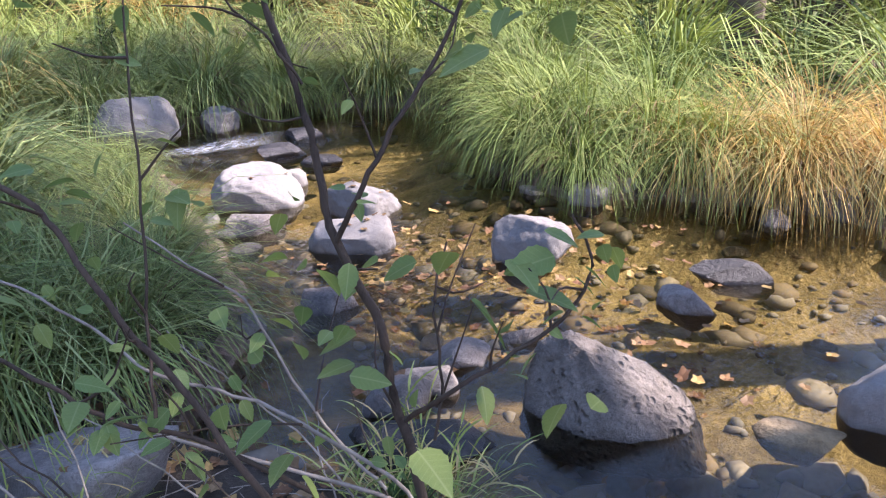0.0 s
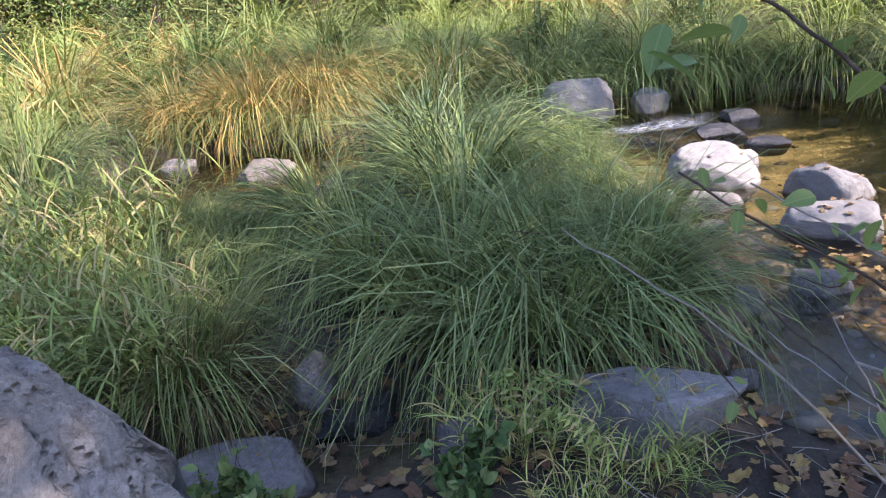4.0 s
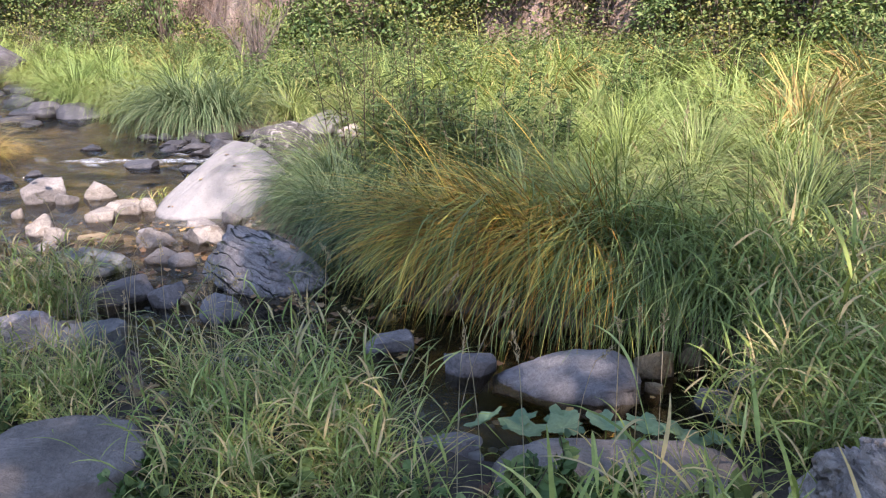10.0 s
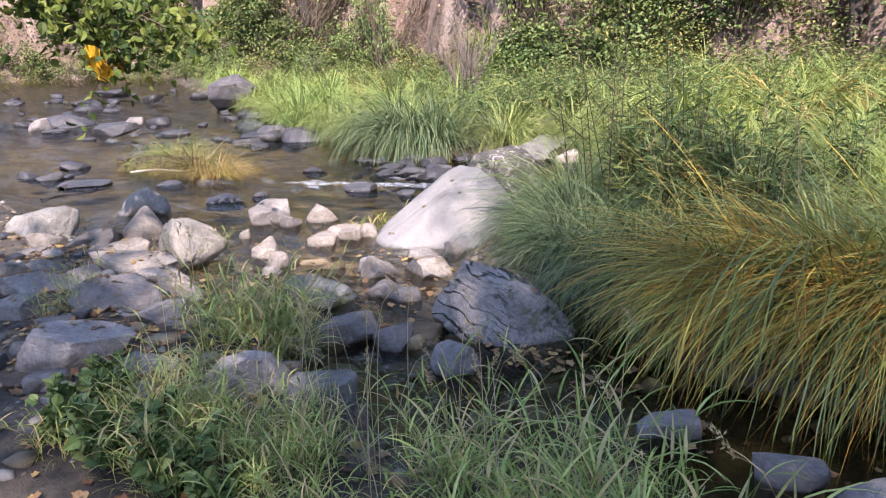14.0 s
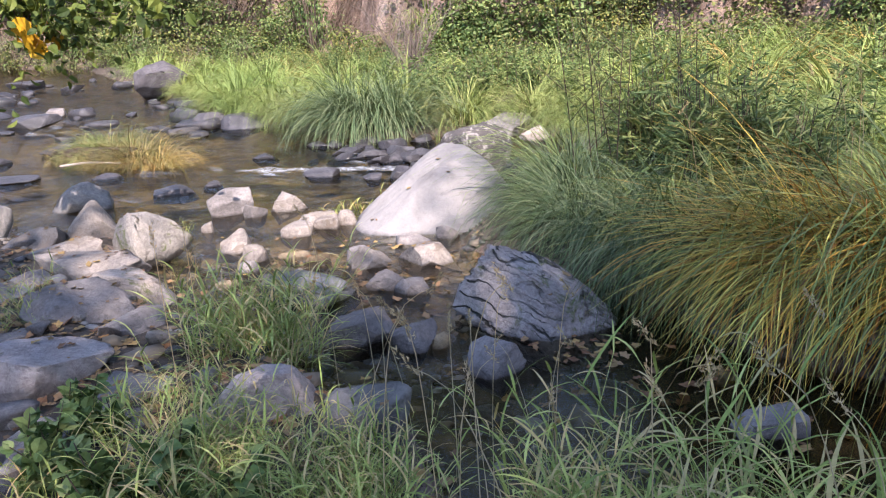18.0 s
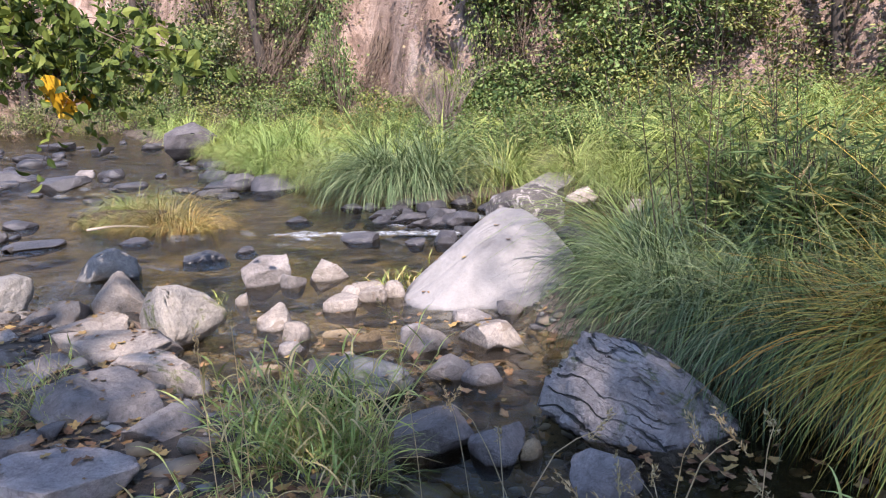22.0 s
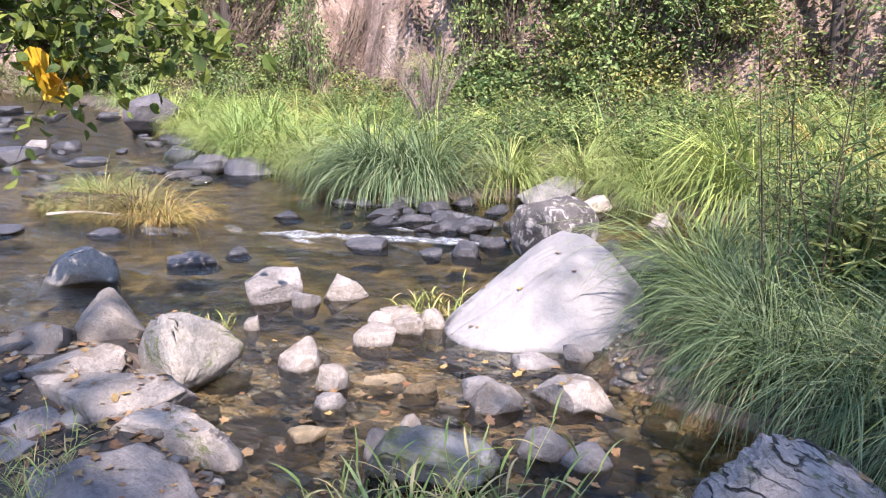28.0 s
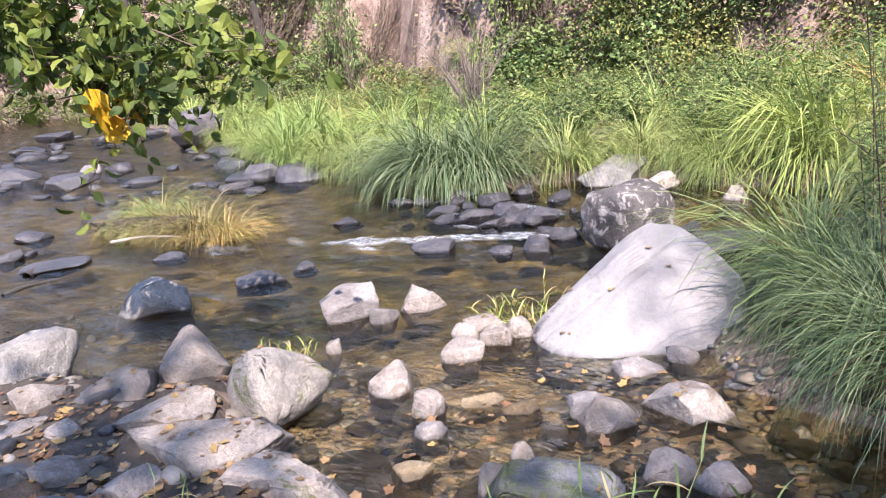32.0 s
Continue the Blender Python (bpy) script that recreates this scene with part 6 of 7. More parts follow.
OVATE = raw_mesh("leaf", *ovate_leaf(), LEAF["sapling"], True)
sapling = thing("sapling", 1.1, 0.6, 0.1, "dark-stemmed sapling with scattered toothed green leaves on the bank", "sapling")
base = np.array([1.1, 0.6, 0.1])
STEMS = {
    "main_stem": (TWIG, 0.0115, 0.0065, [(1.12, 0.45, 0.08), (1.13, 0.5, 0.6), (1.13, 0.57, 0.92), (1.13, 0.63, 1.05), (1.14, 0.67, 1.14), (1.12, 0.75, 1.26), (1.13, 0.8, 1.37), (1.13, 0.85, 1.47), (1.12, 0.92, 1.61), (1.12, 1.0, 1.8)]),
    "upper_branch": (TWIG, 0.006, 0.003, [(1.12, 0.74, 1.25), (1.14, 0.7, 1.33), (1.2, 0.7, 1.41), (1.28, 0.7, 1.5), (1.34, 0.7, 1.6), (1.4, 0.7, 1.7)]),
    "low_branch": (TWIG, 0.005, 0.0025, [(1.13, 0.6, 1.02), (1.15, 0.51, 1.11), (1.23, 0.48, 1.15), (1.3, 0.46, 1.19), (1.34, 0.46, 1.25), (1.33, 0.49, 1.31)]),
    "dark_branch": (TWIG, 0.006, 0.0035, [(1.02, 0.5, 0.8), (0.89, 0.54, 1.06), (0.85, 0.63, 1.17), (0.81, 0.69, 1.25), (0.78, 0.76, 1.34), (0.76, 0.79, 1.38), (0.7, 0.85, 1.43), (0.66, 0.92, 1.49), (0.61, 0.98, 1.55), (0.56, 1.05, 1.6)]),
    "pale_branch": (PALE_TWIG, 0.0045, 0.0025, [(1.16, 0.55, 0.78), (1.13, 0.62, 0.89), (1.05, 0.71, 0.97), (1.0, 0.77, 1.01), (0.94, 0.82, 1.04), (0.87, 0.88, 1.07), (0.83, 0.94, 1.12), (0.76, 1.02, 1.18), (0.66, 1.1, 1.25)]),
    "crossing_branch": (TWIG, 0.005, 0.003, [(1.04, 0.53, 0.92), (0.96, 0.59, 1.0), (0.87, 0.69, 1.06), (0.79, 0.75, 1.09), (0.74, 0.81, 1.13), (0.68, 0.87, 1.18), (0.6, 0.95, 1.23), (0.5, 1.05, 1.31)]),
    "dead_twig": (PALE_TWIG, 0.004, 0.002, [(1.17, 0.73, 0.79), (1.13, 0.8, 0.86), (1.09, 0.88, 0.97), (1.06, 0.96, 1.09), (1.01, 1.02, 1.14), (0.93, 1.11, 1.22)]),
    "thin_twig": (TWIG, 0.0035, 0.0015, [(0.83, 0.71, 1.1), (0.85, 0.76, 1.17), (0.89, 0.82, 1.35), (0.92, 0.88, 1.52), (0.96, 0.94, 1.68)]),
    "dead_branch": (PALE_TWIG, 0.006, 0.004, [(1.25, 0.7, 0.7), (1.17, 0.78, 0.75), (1.02, 0.92, 0.81), (0.86, 1.05, 0.88)]),
    "short_twig": (TWIG, 0.0035, 0.002, [(1.15, 0.56, 1.0), (1.18, 0.58, 1.07), (1.2, 0.62, 1.18), (1.24, 0.64, 1.25)]),
    "fork": (TWIG, 0.003, 0.0015, [(1.13, 0.82, 1.46), (1.09, 0.84, 1.53), (1.06, 0.88, 1.57), (1.03, 0.94, 1.67)]),
}
rng = np.random.RandomState(51)
for name, (bark, r0, r1, line) in STEMS.items():
    p = smooth_line(line, 4 * len(line)) - base
    p = p + 0.0015 * np.sin(np.arange(len(p))[:, None] * np.array([[1.9, 2.3, 1.5]]))
    stem = part(name, raw_mesh(name, *tube(p, 0.75 * np.linspace(r0, r1, len(p)), 8), bark, True), sapling)
    for j in range(3):
        a = p[int(len(p) * (0.3 + 0.2 * j))]
        e = a + rng.normal(0, 0.07, 3) + (0, 0, 0.06)
        part("twiglet", raw_mesh("twiglet", *tube(smooth_line([a, (a + e) / 2 + rng.normal(0, 0.012, 3), e], 6), np.linspace(0.0022, 0.0009, 6), 5), TWIG, True), stem)


def sapling_leaf(x, y, z, size):
    ob = part("leaf", OVATE, sapling)
    ob.matrix_basis = Matrix.Translation(Vector((x, y, z)) - Vector(base)) @ pose(0, 0, 0, rng.uniform(-45, 45), rng.uniform(-10, 65), rng.uniform(0, 360)) @ Matrix.Diagonal((size * 1.0, size * 1.0, size * 1.0, 1))


for x, y, z, s in [(1.2, 0.54, 1.21, 0.09), (1.26, 0.5, 1.22, 0.075), (1.25, 0.52, 1.26, 0.07), (1.3, 0.49, 1.26, 0.075), (1.19, 0.57, 1.27, 0.065), (1.09, 0.65, 1.15, 0.07), (0.95, 0.64, 1.08, 0.06), (0.98, 0.68, 1.2, 0.05), (0.75, 0.69, 1.17, 0.05), (0.76, 0.67, 1.14, 0.05), (0.75, 0.7, 1.19, 0.04)]:
    sapling_leaf(x, y, z, s)
for x, y, z, s in [(0.63, 0.8, 1.48, 0.06), (0.76, 0.87, 1.53, 0.05), (1.27, 0.64, 1.51, 0.06), (1.3, 0.62, 1.51, 0.075), (1.35, 0.61, 1.55, 0.07), (1.39, 0.58, 1.55, 0.07), (0.93, 0.79, 1.36, 0.055), (0.81, 0.77, 1.4, 0.035), (0.92, 0.8, 1.35, 0.05), (0.96, 0.67, 1.15, 0.045), (1.03, 0.43, 1.12, 0.075), (0.93, 0.52, 1.08, 0.06)]:
    sapling_leaf(x, y, z, s)
for x, y, z, s in [(0.85, 0.72, 1.1, 0.05), (1.23, 0.4, 1.11, 0.06), (1.26, 0.38, 1.1, 0.06), (0.65, 0.85, 1.6, 0.06), (0.7, 0.81, 1.6, 0.055), (0.66, 0.81, 1.28, 0.05), (0.61, 0.84, 1.52, 0.05), (0.7, 0.89, 1.24, 0.045), (0.6, 0.86, 1.31, 0.05), (0.9, 0.68, 1.1, 0.05), (1.04, 0.7, 1.19, 0.045), (1.33, 0.62, 1.56, 0.05)]:
    sapling_leaf(x, y, z, s)
for x, y, z, s in [(1.06, 0.84, 1.61, 0.06), (0.81, 0.86, 1.59, 0.055), (0.6, 0.81, 1.2, 0.04), (0.63, 0.79, 1.2, 0.04), (0.81, 0.76, 1.13, 0.045), (1.18, 0.63, 1.24, 0.06), (0.96, 0.81, 1.17, 0.05), (1.3, 0.51, 1.29, 0.05), (1.0, 0.65, 1.17, 0.045), (0.88, 0.7, 1.1, 0.045)]:
    sapling_leaf(x, y, z, s)
for x, y, z, s in [(0.40, 0.95, 1.52, 0.08), (0.44, 0.98, 1.55, 0.075), (0.48, 0.93, 1.50, 0.07), (0.53, 0.96, 1.53, 0.075), (0.5, 1.0, 1.49, 0.06)]:
    sapling_leaf(x, y, z, s)
for name in ("upper_branch", "low_branch", "dark_branch", "crossing_branch", "pale_branch", "thin_twig", "fork"):
    line = smooth_line(STEMS[name][3], 30)
    for _ in range(15):
        q = line[int(rng.randint(5, 30))] + rng.normal(0, 0.022, 3)
        sapling_leaf(*q, rng.uniform(0.025, 0.045))
low = smooth_line(STEMS["main_stem"][3], 60)
for _ in range(26):
    q = low[int(rng.randint(12, 38))] + rng.normal(0, 1, 3) * (0.09, 0.07, 0.05)
    sapling_leaf(*q, rng.uniform(0.03, 0.06))

for _ in range(11):
    a = np.array([rng.uniform(0.75, 1.2), rng.uniform(0.42, 0.7), rng.uniform(0.35, 0.75)])
    e = a + np.array([rng.uniform(-0.55, 0.1), rng.uniform(0.3, 0.7), rng.uniform(0.15, 0.6)])
    line = smooth_line([a, (a + e) / 2 + rng.normal(0, 0.05, 3), e], 16)
    line = line + 0.003 * np.sin(np.arange(16)[:, None] * np.array([[2.1, 1.7, 2.6]]))
    dead = rng.uniform() < 0.5
    part("twig", raw_mesh("twig", *tube(line - base, np.linspace(0.003, 0.0012, 16), 6), PALE_TWIG if dead else TWIG, True), sapling)
    for _ in range(0 if dead else 6):
        sapling_leaf(*(line[int(rng.randint(5, 16))] + rng.normal(0, 0.012, 3)), rng.uniform(0.03, 0.06))

# ---- leafy bough hanging over the stony bank ----
rng = np.random.RandomState(61)
bough = thing("overhanging_bough", -9.6, 1.2, ground_at(-9.6, 1.2), "leafy bough with green and yellow leaves hanging over the creek", "tree")
spine = smooth_line([(-0.6, -1.4, 0.0), (-0.5, -1.0, 1.6), (-0.3, -0.2, 2.7), (-0.2, 0.6, 2.5), (0.05, 1.1, 2.1), (0.35, 1.45, 1.6)], 22)
part("stem", raw_mesh("stem", *tube(spine, np.linspace(0.05, 0.006, 22), 7), BARK, True), bough)
twigs, cards = [], []
limb = smooth_line([spine[13], (0.15, 0.95, 2.35), (0.5, 1.45, 2.1), (0.75, 1.85, 1.85)], 14)
part("limb", raw_mesh("limb", *tube(limb, np.linspace(0.016, 0.004, 14), 6), BARK, True), bough)
for j in range(112):
    a = spine[int(rng.randint(8, 22))] if j % 3 else limb[int(rng.randint(3, 14))]
    e = a + rng.normal(0, 1, 3) * (0.42, 0.4, 0.26) + (0.05, 0.1, -0.16)
    line = smooth_line([a, (a + e) / 2 + (0, 0, 0.06), e], 7)
    twigs.append(tube(line, np.linspace(0.004, 0.0012, 7), 4))
    c = line[rng.randint(1, 7, 16)] + rng.normal(0, 0.035, (16, 3))
    cards.append(leaf_cards(rng, c, (0.07, 0.12), None, 0.66, 0.5, True))
tagged(part("twig", raw_mesh("twig", *merge(*twigs), TWIG, True), bough), kind="stuff")
tagged(part("foliage", raw_mesh("foliage", *merge(*cards), LEAF["bough"]), bough), kind="stuff")
c = spine[21] + rng.normal(0, 0.07, (14, 3)) + (0.0, -0.1, 0.0)
for q in c:
    part("yellow_leaf", raw_mesh("yellow_leaf", *leaf_cards(rng, q[None], (0.13, 0.2), None, 0.85, 0.8, True), LEAF["gold"]), bough, "bright yellow autumn leaf")

# ---- shrubs, trunks and bare twigs along the bluff ----
rng = np.random.RandomState(71)


def spray(rng, centres, hearts, size, slim=0.6):
    """Leaves that face the light: each grows outward from the heart of its clump and lies about flat."""
    n = len(centres)
    d = (centres - hearts) * 2.2 + rng.normal(0, 0.5, (n, 3))
    d[:, 2] = 0.35 * d[:, 2] - 0.25
    d /= np.linalg.norm(d, axis=1)[:, None] + 1e-9
    s = np.cross(d, np.array([[0, 0, 1.0]]) + rng.normal(0, 0.5, (n, 3)))
    s /= np.linalg.norm(s, axis=1)[:, None] + 1e-9
    u = np.cross(s, d)
    L = rng.uniform(*size, n)[:, None]
    w = L * slim / 2
    tip = centres + d * L - u * L * 0.15
    m1, m2 = centres + d * L * 0.42 + s * w, centres + d * L * 0.42 - s * w
    i = np.arange(n)[:, None] * 4
    return np.stack([centres, m1, tip, m2], 1).reshape(-1, 3), np.concatenate([i + [[0, 1, 2]], i + [[0, 2, 3]]])


def shrub(look_of, leaves, label, leaf=(0.10, 0.20), clumps=24, loose=0.2, tall=0.9):
    """A bush of leafy clumps on branching stems, with gaps between the clumps."""
    t = thing("bluff_shrub", 0, 0, -50, label, "shrub", "shrubs along the bluff")
    c = rng.normal(size=(clumps, 3))
    c = c / np.linalg.norm(c, axis=1)[:, None] * rng.uniform(0.35, 1.05, clumps)[:, None] * (1.0, 1.0, tall) + (0, 0, tall)
    pick = rng.randint(0, clumps, leaves)
    pts = c[pick] + rng.normal(0, loose, (leaves, 3)) * (1.2, 1.2, 0.75)
    stems = [tube(smooth_line([(0, 0, -0.3), q * (0.4, 0.4, 0.6), q], 4), np.linspace(0.03, 0.006, 4), 3) for q in c]
    tagged(part("stem", raw_mesh("stem", *merge(*stems), BARK, True), t), kind="stuff")
    tagged(part("foliage", raw_mesh("foliage", *spray(rng, pts, c[pick], leaf), LEAF[look_of]), t), kind="stuff")
    return t


SHRUBS = [shrub("dark", 1500, "dense dark-green shrub on the bluff", (0.075, 0.14), 40, 0.125), shrub("green", 1400, "leafy green shrub on the bluff", (0.07, 0.13), 36, 0.125), shrub("yellow", 1350, "yellowing shrub on the bluff", (0.07, 0.125), 36, 0.125),
          shrub("dark", 1200, "thin dark shrub on the bluff", (0.07, 0.125), 28, 0.12), shrub("grey", 1100, "grey-green brush on the bluff", (0.065, 0.12), 30, 0.12), shrub("green", 1250, "light-green shrub on the bluff", (0.07, 0.12), 32, 0.125, 1.2),
          shrub("green", 850, "low leafy green shrub at the foot of the bluff", (0.07, 0.13)), shrub("yellow", 800, "low yellowing shrub at the foot of the bluff", (0.07, 0.12)), shrub("grey", 750, "low grey-green brush at the foot of the bluff", (0.06, 0.11)), shrub("dry", 650, "dry pale brush on the sunlit bluff", (0.05, 0.10), 34, 0.11)]


def along_bluff(s):
    """A place on the foot line of the bluff and the way up from it."""
    a = BLUFF[1:12]
    i = min(int(s), len(a) - 2)
    p = a[i] + (a[i + 1] - a[i]) * (s - i)
    d = a[i + 1] - a[i]
    return p, np.array([-d[1], d[0]]) / np.hypot(*d)


used = set()


def bush(k, x, y, size, high=1.0, lift=-0.2):
    m = pose(x, y, ground_at(x, y) + lift, 0, 0, rng.uniform(0, 360))
    if k not in used:
        used.add(k)
        SHRUBS[k].matrix_basis = m
    else:
        SHRUBS[k].scale = (size, size, size * high)
        copy_thing(SHRUBS[k], m)
        SHRUBS[k].scale = (1, 1, 1)


def bare_earth(s, back):
    """Where the earth face shows: a wide scar, a narrow one, and a few small gaps."""
    return 2.95 < s < 4.05 and back > -2.3 or 1.05 < s < 1.3 and back > -1.9 or noise.noise(Vector((s * 2.1, back * 0.45, 3.3))) > 0.6


for _ in range(14):
    bush(7, rng.uniform(8.8, 15.0), rng.uniform(-2.0, 10.0), rng.uniform(1.0, 1.7), 1.2)
# low leafy growth along the foot of the bluff
for s in np.arange(0.4, 9.2, 0.1):
    p, up = along_bluff(s)
    back = rng.uniform(-4.2, -2.4)
    x, y = p + up * back
    bush(int(rng.choice([6, 6, 7, 8])) if s < 4.5 else int(rng.choice([6, 7, 7, 6])), x, y, rng.uniform(0.5, 0.95) * (0.6 if 3.0 < s < 4.1 else 1.0), rng.uniform(0.8, 1.2))
# taller brush that clothes the face, row above row
for back, step, size in ((-2.1, 0.17, (0.8, 1.3)), (-1.5, 0.19, (1.0, 1.6)), (-0.8, 0.21, (1.1, 1.8)), (0.0, 0.3, (1.2, 2.0))):
    for s in np.arange(0.2, 9.3, step):
        s = s + rng.uniform(0, step)
        b = back + rng.normal(0, 0.25)
        p, up = along_bluff(s)
        x, y = p + up * b
        if bare_earth(s, b) or math.hypot(x + 9.6, y - 19.2) < 1.4:
            continue
        sorts = [0, 0, 3, 1, 4] if s < 2.7 else [0, 0, 0, 3, 1, 5] if s < 4.75 else [2, 2, 1, 1, 5, 5] if s < 6.6 else [2, 0, 3, 0, 5]
        bush(int(rng.choice(sorts)), x, y, rng.uniform(*size), rng.uniform(0.8, 1.25))
# the yellow-green tree and bushes that stand before the bare scar
for x, y, k, size, high in [(-25.6, 17.3, 5, 0.9, 2.4), (-26.8, 17.6, 5, 0.8, 2.2), (-27.4, 18.2, 2, 0.9, 1.6), (-21.2, 16.6, 2, 0.6, 1.0), (-24.0, 15.6, 2, 0.7, 0.9), (-25.2, 15.2, 1, 0.6, 0.9), (-22.3, 17.7, 4, 0.55, 1.0), (-18.7, 17.6, 5, 0.9, 1.9), (-33.0, 16.6, 0, 1.6, 1.3), (-9.8, 19.4, 9, 0.8, 1.0), (-9.0, 19.2, 9, 0.7, 1.0), (-10.4, 19.6, 9, 0.8, 1.0), (-9.5, 18.8, 9, 0.6, 0.9), (-9.1, 17.9, 7, 0.8, 0.9), (-8.3, 17.6, 7, 0.7, 0.9), (-36.5, 16.2, 0, 1.5, 1.2)]:
    bush(k, x, y, size, high)
# creepers and dead brush on the earth face
for sort, clumps, label in (("dark", 420, "dark creepers and brush covering the bluff face"), ("green", 260, "green creepers and brush on the bluff face"), ("grey", 140, "dry grey-green brush on the bluff face"), ("dry", 130, "dead brown brush hanging on the bluff face"), ("yellow", 140, "yellowing creepers on the bluff face")):
    heap, hearts = [], []
    while len(heap) < clumps:
        s, back = rng.uniform(0.3, 9.2), rng.uniform(-2.2, 0.8)
        if noise.noise(Vector((s * 1.7, back * 0.5, 7.7 + 0.3 * len(sort)))) < -0.2 or (bare_earth(s, back) and rng.uniform() < 0.85):
            continue
        p, up = along_bluff(s)
        x, y = p + up * back
        c = np.array([x, y, ground_at(x, y)]) + np.array([*(-up * 0.25), 0.1])
        m = int(rng.randint(35, 75))
        heap.append(c + rng.normal(0, 1, (m, 3)) * rng.uniform(0.22, 0.5) * np.array([1, 1, 1.2]))
        hearts.append(np.tile(c, (m, 1)))
    tagged(new("bluff_brush", raw_mesh("bluff_brush", *spray(rng, np.concatenate(heap), np.concatenate(hearts), (0.09, 0.17)), LEAF[sort])), label, "brush", kind="stuff")
# dry roots and dead vines hanging down the bare earth
HANGING = []
for _ in range(3):
    pieces = []
    for _ in range(90):
        x0, drop = rng.normal(0, 0.45), rng.uniform(0.8, 2.6)
        top = np.array([x0, rng.normal(0, 0.15), rng.uniform(-0.3, 0.3)])
        pieces.append(tube(smooth_line([top, top + (rng.normal(0, 0.12), -0.35, -drop * 0.5), top + (rng.normal(0, 0.2), -0.5 - 0.3 * drop, -drop)], 4), np.linspace(0.016, 0.006, 4), 3))
    HANGING.append(raw_mesh("root_mass", *merge(*pieces), bark_material("dry_root", (0.06, 0.04, 0.03), (0.2, 0.145, 0.11)), True))
for j in range(34):
    p, up = along_bluff(rng.uniform(2.45, 2.8) if j % 2 else rng.uniform(1.6, 7.8))
    x, y = p + up * rng.uniform(-1.2, 0.4)
    t = thing("hanging_roots", x, y, ground_at(x, y) + 0.5, "dry brown roots and vines hanging down the bluff", "roots", "hanging roots", turn=math.degrees(math.atan2(up[1], up[0])) - 90 + rng.uniform(-20, 20))
    tagged(part("root_mass", HANGING[j % 3], t), kind="stuff")
trunk_mesh = [raw_mesh("tree_trunk", *tube(smooth_line([(0, 0, -0.5), (rng.normal(0, 0.1), 0, 2), (rng.normal(0, 0.25), rng.normal(0, 0.2), 5), (rng.normal(0, 0.4), 0, 9)], 16), np.linspace(0.26, 0.14, 16) * (1 + 0.06 * rng.normal(size=16)), 10), DARK_BARK, True) for _ in range(3)]
for j in range(9):
    p, up = along_bluff((0.7, 1.6, 2.55, 4.05, 4.9, 5.7, 6.4, 7.2, 8.3)[j])
    x, y = p + up * rng.uniform(-1.6, -0.9)
    ob = new("tree_trunk", trunk_mesh[j % 3])
    s = rng.uniform(0.5, 1.2)
    ob.matrix_basis = pose(x, y, ground_at(x, y), 0, 0, rng.uniform(0, 360)) @ Matrix.Diagonal((s, s, 1, 1))
    tagged(ob, "brown furrowed tree trunk rising from the bluff", "tree trunk", "trunks on the bluff")
bare = thing("bare_shrub", -16.6, 13.6, ground_at(-16.6, 13.6), "bare grey-brown twiggy shrub in front of the bluff", "shrub")
for _ in range(30):
    a, h = rng.uniform(0, 6.3), rng.uniform(1.4, 2.7)
    out = rng.uniform(0.3, 1.5)
    tip = np.array([math.cos(a) * out, math.sin(a) * out, h])
    line = smooth_line([(0, 0, 0), tip * (0.3, 0.3, 0.45) + rng.normal(0, 0.06, 3), tip], 12)
    pieces = [tube(line, np.linspace(0.018, 0.004, 12), 5)]
    for j in range(10):
        b = line[3 + j % 8]
        e = b + rng.normal(0, 0.22, 3) + (0, 0, 0.22)
        pieces.append(tube(np.linspace(b, e, 4), np.linspace(0.007, 0.0025, 4), 4))
        pieces.append(tube(np.linspace((b + e) / 2, (b + e) / 2 + rng.normal(0, 0.13, 3) + (0, 0, 0.1), 3), np.linspace(0.004, 0.002, 3), 3))
    part("twig", raw_mesh("twig", *merge(*pieces), GREY_TWIG, True), bare)

# ---- fallen leaves, driftwood and small litter ----
rng = np.random.RandomState(81)


def lobed(n, places, size):
    """Fallen leaves: curled five-lobed outlines lying at places (n, 3)."""
    k = 15
    a = np.linspace(0, 2 * np.pi, k, endpoint=False)
    out = []
    for p in places:
        r = rng.uniform(*size) * (0.62 + 0.38 * np.cos(2.5 * a) ** 2) * (1 + 0.1 * rng.normal(size=k))
        rim = np.c_[r * np.cos(a), 0.8 * r * np.sin(a), 0.25 * r * np.abs(np.sin(a * 1.5 + rng.uniform(0, 3)))]
        v = np.concatenate([[(0, 0, 0)], rim])
        c, s = math.cos(q := rng.uniform(0, 6.3)), math.sin(q)
        v = np.c_[v[:, 0] * c - v[:, 1] * s, v[:, 0] * s + v[:, 1] * c, v[:, 2] + 0.25 * rng.normal() * v[:, 0]]
        i = np.arange(k)
        out.append((v + p, np.c_[np.zeros(k, int), 1 + i, 1 + (i + 1) % k]))
    return merge(*out)


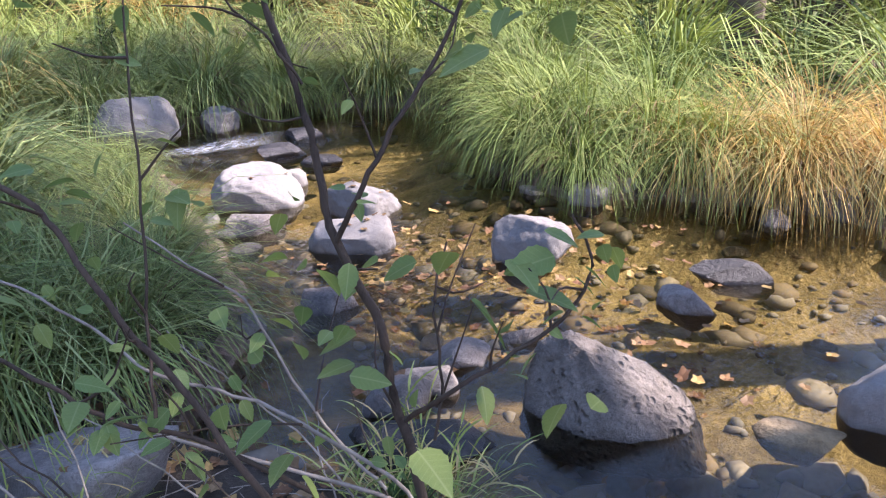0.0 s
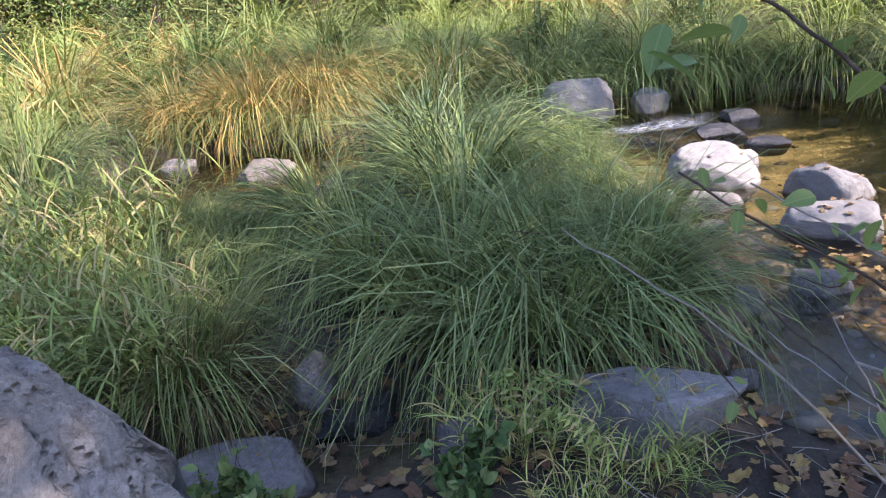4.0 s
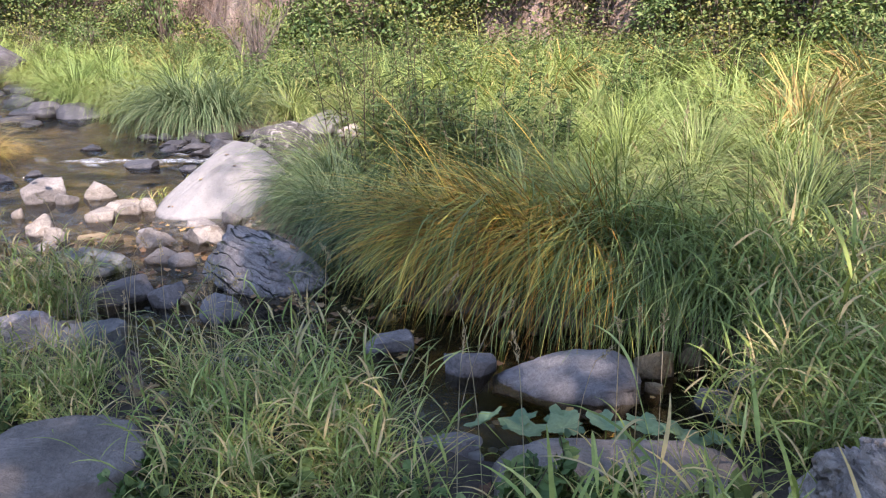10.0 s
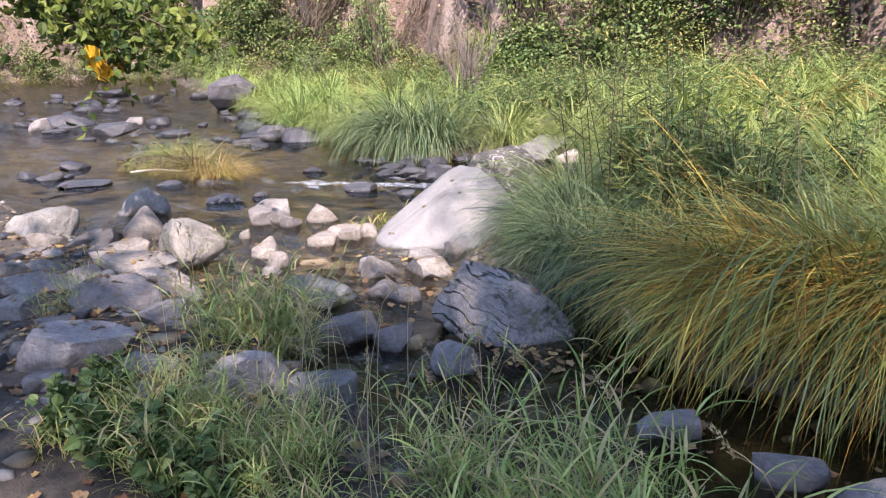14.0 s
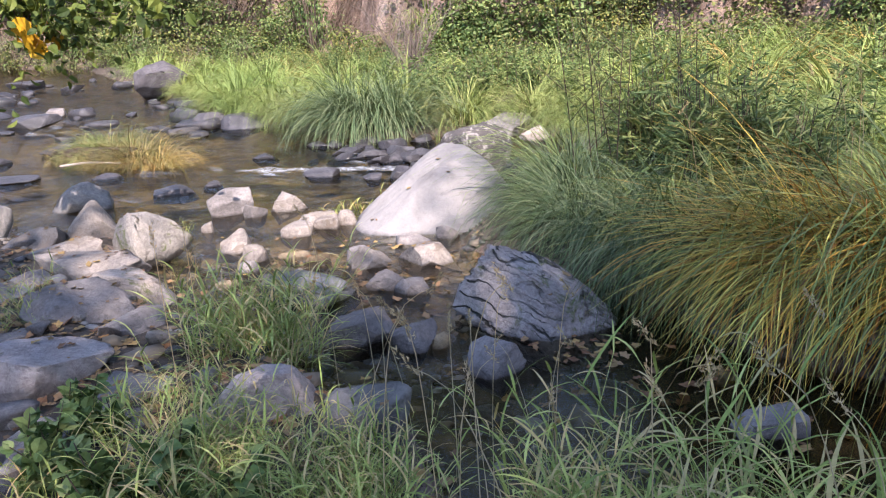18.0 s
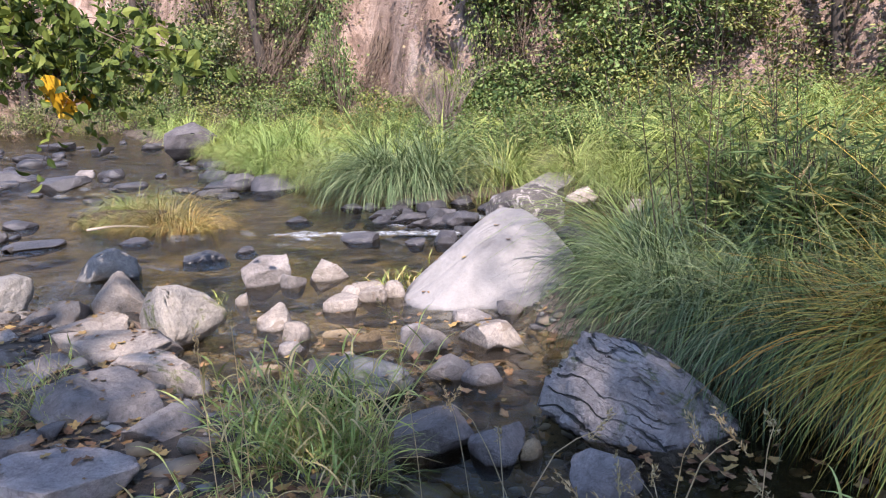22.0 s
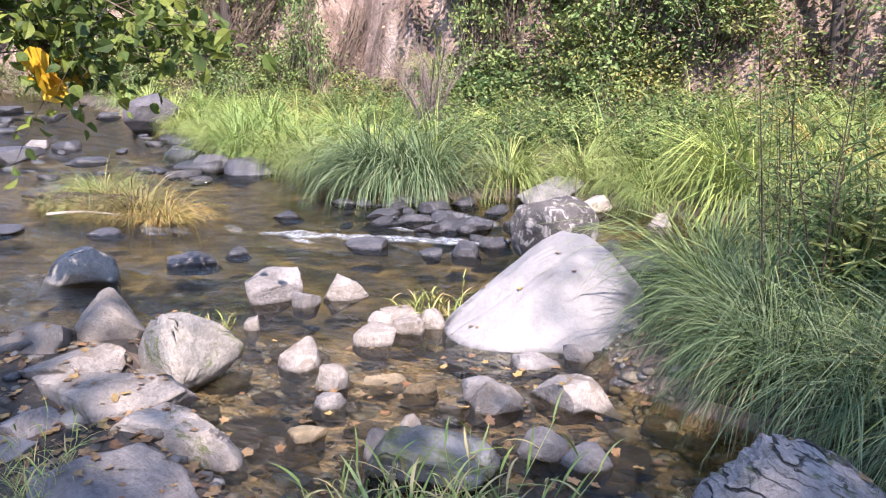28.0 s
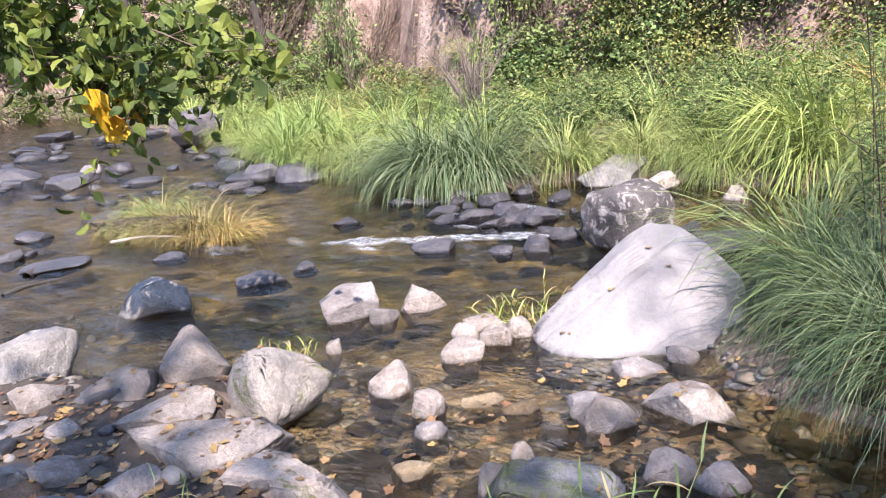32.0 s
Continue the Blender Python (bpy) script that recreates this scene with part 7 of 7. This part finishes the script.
drift = np.concatenate([rng.normal((-4.75, 3.35), (0.22, 0.14), (70, 2)), rng.normal((-4.4, 3.3), (0.35, 0.12), (40, 2)), rng.normal((-5.9, 3.35), (0.35, 0.2), (50, 2)), rng.normal((-6.2, 1.5), (0.8, 0.35), (520, 2)), rng.normal((-8.2, 1.8), (0.9, 0.45), (620, 2)), rng.normal((2.75, 2.9), (0.25, 0.35), (120, 2)), rng.normal((3.5, 2.2), (0.45, 0.5), (160, 2)), rng.normal((-6.9, 3.4), (0.5, 0.45), (50, 2)),
                        rng.normal((-7.0, 4.1), (0.4, 0.15), (40, 2)), rng.normal((-7.4, 3.2), (0.6, 0.5), (30, 2)), rng.normal((-0.1, 2.5), (0.4, 0.22), (120, 2)), rng.normal((0.9, 2.2), (0.35, 0.45), (260, 2)), rng.normal((1.3, 1.6), (0.25, 0.4), (120, 2)), rng.normal((2.8, 3.0), (0.35, 0.3), (60, 2)), rng.normal((3.1, 1.9), (0.5, 0.5), (90, 2)), rng.normal((-3.3, 3.2), (0.7, 0.12), (40, 2)), np.c_[rng.uniform(-5.2, 1.4, 520), rng.uniform(0.9, 2.1, 520)]])
dz = np.maximum(land(drift) + 0.012, np.where(rng.uniform(size=len(drift)) < 0.55, 0.006, -1) + 0 * drift[:, 0])
tagged(new("fallen_leaves", raw_mesh("fallen_leaves", *lobed(0, np.c_[drift, dz], (0.016, 0.042)), LEAF["fallen"])), "fallen brown and yellow leaves on stones, soil and water", "fallen leaves", kind="stuff")
# leaves that came to rest on the stones
rubble = BVHTree.FromPolygons([v for t in TOPS for v in t[0]], [tuple(int(k) + n0 for k in f) for t, n0 in zip(TOPS, np.cumsum([0] + [len(t[0]) for t in TOPS])) for f in t[1]])
rest = []
for x, y in np.concatenate([rng.normal((-7.6, 1.9), (1.0, 0.5), (420, 2)), rng.normal((-6.6, 3.6), (0.6, 0.6), (80, 2)), rng.normal((-5.1, 3.4), (0.4, 0.3), (40, 2)), rng.normal((2.8, 3.6), (0.35, 0.5), (120, 2)), rng.normal((0.6, 2.1), (0.6, 0.35), (90, 2)), rng.normal((-5.6, 1.4), (0.7, 0.4), (120, 2)), rng.normal((-7.2, 4.5), (0.6, 0.4), (70, 2))]):
    hit, normal, _, _ = rubble.ray_cast(Vector((x, y, 3)), Vector((0, 0, -1)))
    if hit and normal.z > 0.75 and hit.z > ground_at(x, y) + 0.02:
        rest.append((x, y, hit.z + 0.006))
tagged(new("fallen_leaves", raw_mesh("fallen_leaves", *lobed(0, np.array(rest), (0.01, 0.03)), LEAF["fallen"])), "dry brown leaves resting on the creek stones", "fallen leaves", kind="stuff")
hit, normal, _, _ = rubble.ray_cast(Vector((-0.55, 0.6, 0.95)), Vector((-0.36, 1.0, -0.18)))
if hit:
    stuck = new("fallen_leaf", raw_mesh("fallen_leaf", *lobed(0, np.zeros((1, 3)), (0.03, 0.031)), LEAF["sapling"]))
    stuck.matrix_basis = Matrix.Translation(hit + normal * 0.004) @ normal.to_track_quat("Z", "Y").to_matrix().to_4x4()
    tagged(stuck, "small pale green leaf stuck to the pitted boulder", "leaf")
log = new("drift_log", raw_mesh("drift_log", *tube(smooth_line([(-0.5, 0, 0.02), (0, 0.06, 0.06), (0.6, 0.02, 0.05)], 12), np.linspace(0.022, 0.012, 12), 8), PALE_TWIG, True))
log.matrix_basis = pose(-14.3, 4.6, 0.04, 0, 0, 26)
tagged(stone("earth_mound", -15.05, 5.02, -0.05, 2.2, 0.6, 0.32, 16, "mud", 801, "dark undercut mound of roots and earth under dry sedge", level=5, group="", rough=0.2, cuts=4, ridges=(0.12, (5.0, 5.0, 2.5))), "dark undercut mound of roots and earth under dry sedge", "earth mound")
tagged(log, "weathered pale stick lodged under a golden tussock", "driftwood")
for x, y, z, turn, s in [(-14.4, 3.5, 0.0, 120, 0.75), (-13.6, 3.0, -0.02, 100, 0.5)]:
    ob = new("drift_log", raw_mesh("drift_log", *tube(smooth_line([(-0.5, 0, 0.0), (0, 0.08, 0.06), (0.5, 0.0, 0.02)], 12), np.linspace(0.07, 0.035, 12) * (1 + 0.15 * np.sin(np.arange(12) * 2.1)), 8), bark_material("soaked_bark", (0.012, 0.01, 0.009), (0.05, 0.042, 0.036)), True))
    ob.matrix_basis = pose(x, y, z, 0, 0, turn) @ Matrix.Diagonal((s, s, s, 1))
    tagged(ob, "dark wet branch lying in the creek", "driftwood", "dark branches")
litter = []
for x, y in np.concatenate([rng.normal((0.95, 2.1), (0.4, 0.45), (70, 2)), rng.normal((-0.2, 2.4), (0.4, 0.2), (40, 2)), rng.normal((1.3, 1.5), (0.2, 0.4), (40, 2))]):
    a, long = rng.uniform(0, 6.3), rng.uniform(0.06, 0.28)
    z = max(ground_at(x, y), 0.0) + 0.012
    p = np.array([x, y, z])
    d = np.array([math.cos(a), math.sin(a), rng.normal(0, 0.12)]) * long
    litter.append(tube(np.array([p - d / 2, p + (0.08 * d[1], -0.08 * d[0], 0.008), p + d / 2]), rng.uniform(0.001, 0.0022), 4))
tagged(new("twig_litter", raw_mesh("twig_litter", *merge(*litter), PALE_TWIG, True)), "dry twigs and straw scattered on the bank", "twig litter", kind="stuff")
fern = thing("fern", 0.42, 1.86, ground_at(0.42, 1.86), "small bright-green fern arching over a boulder", "fern")
for j in range(7):
    a = rng.uniform(-1.2, 1.9)
    line = smooth_line([(0, 0, 0), (0.07 * math.cos(a), 0.07 * math.sin(a), 0.19), (0.17 * math.cos(a), 0.17 * math.sin(a), 0.23), (0.25 * math.cos(a), 0.25 * math.sin(a), 0.16)], 18)
    side = np.array([-math.sin(a), math.cos(a), 0.0])
    c = np.concatenate([line[4:], line[4:]])
    out = np.concatenate([np.tile(side, (14, 1)), np.tile(-side, (14, 1))]) * 4
    pieces = [tube(line, np.linspace(0.002, 0.0008, 18), 4), leaf_cards(rng, c, (0.03, 0.045), out, 0.35, 0.2)]
    part("frond", raw_mesh("frond", *merge(*pieces), GRASS["bank"]), fern)
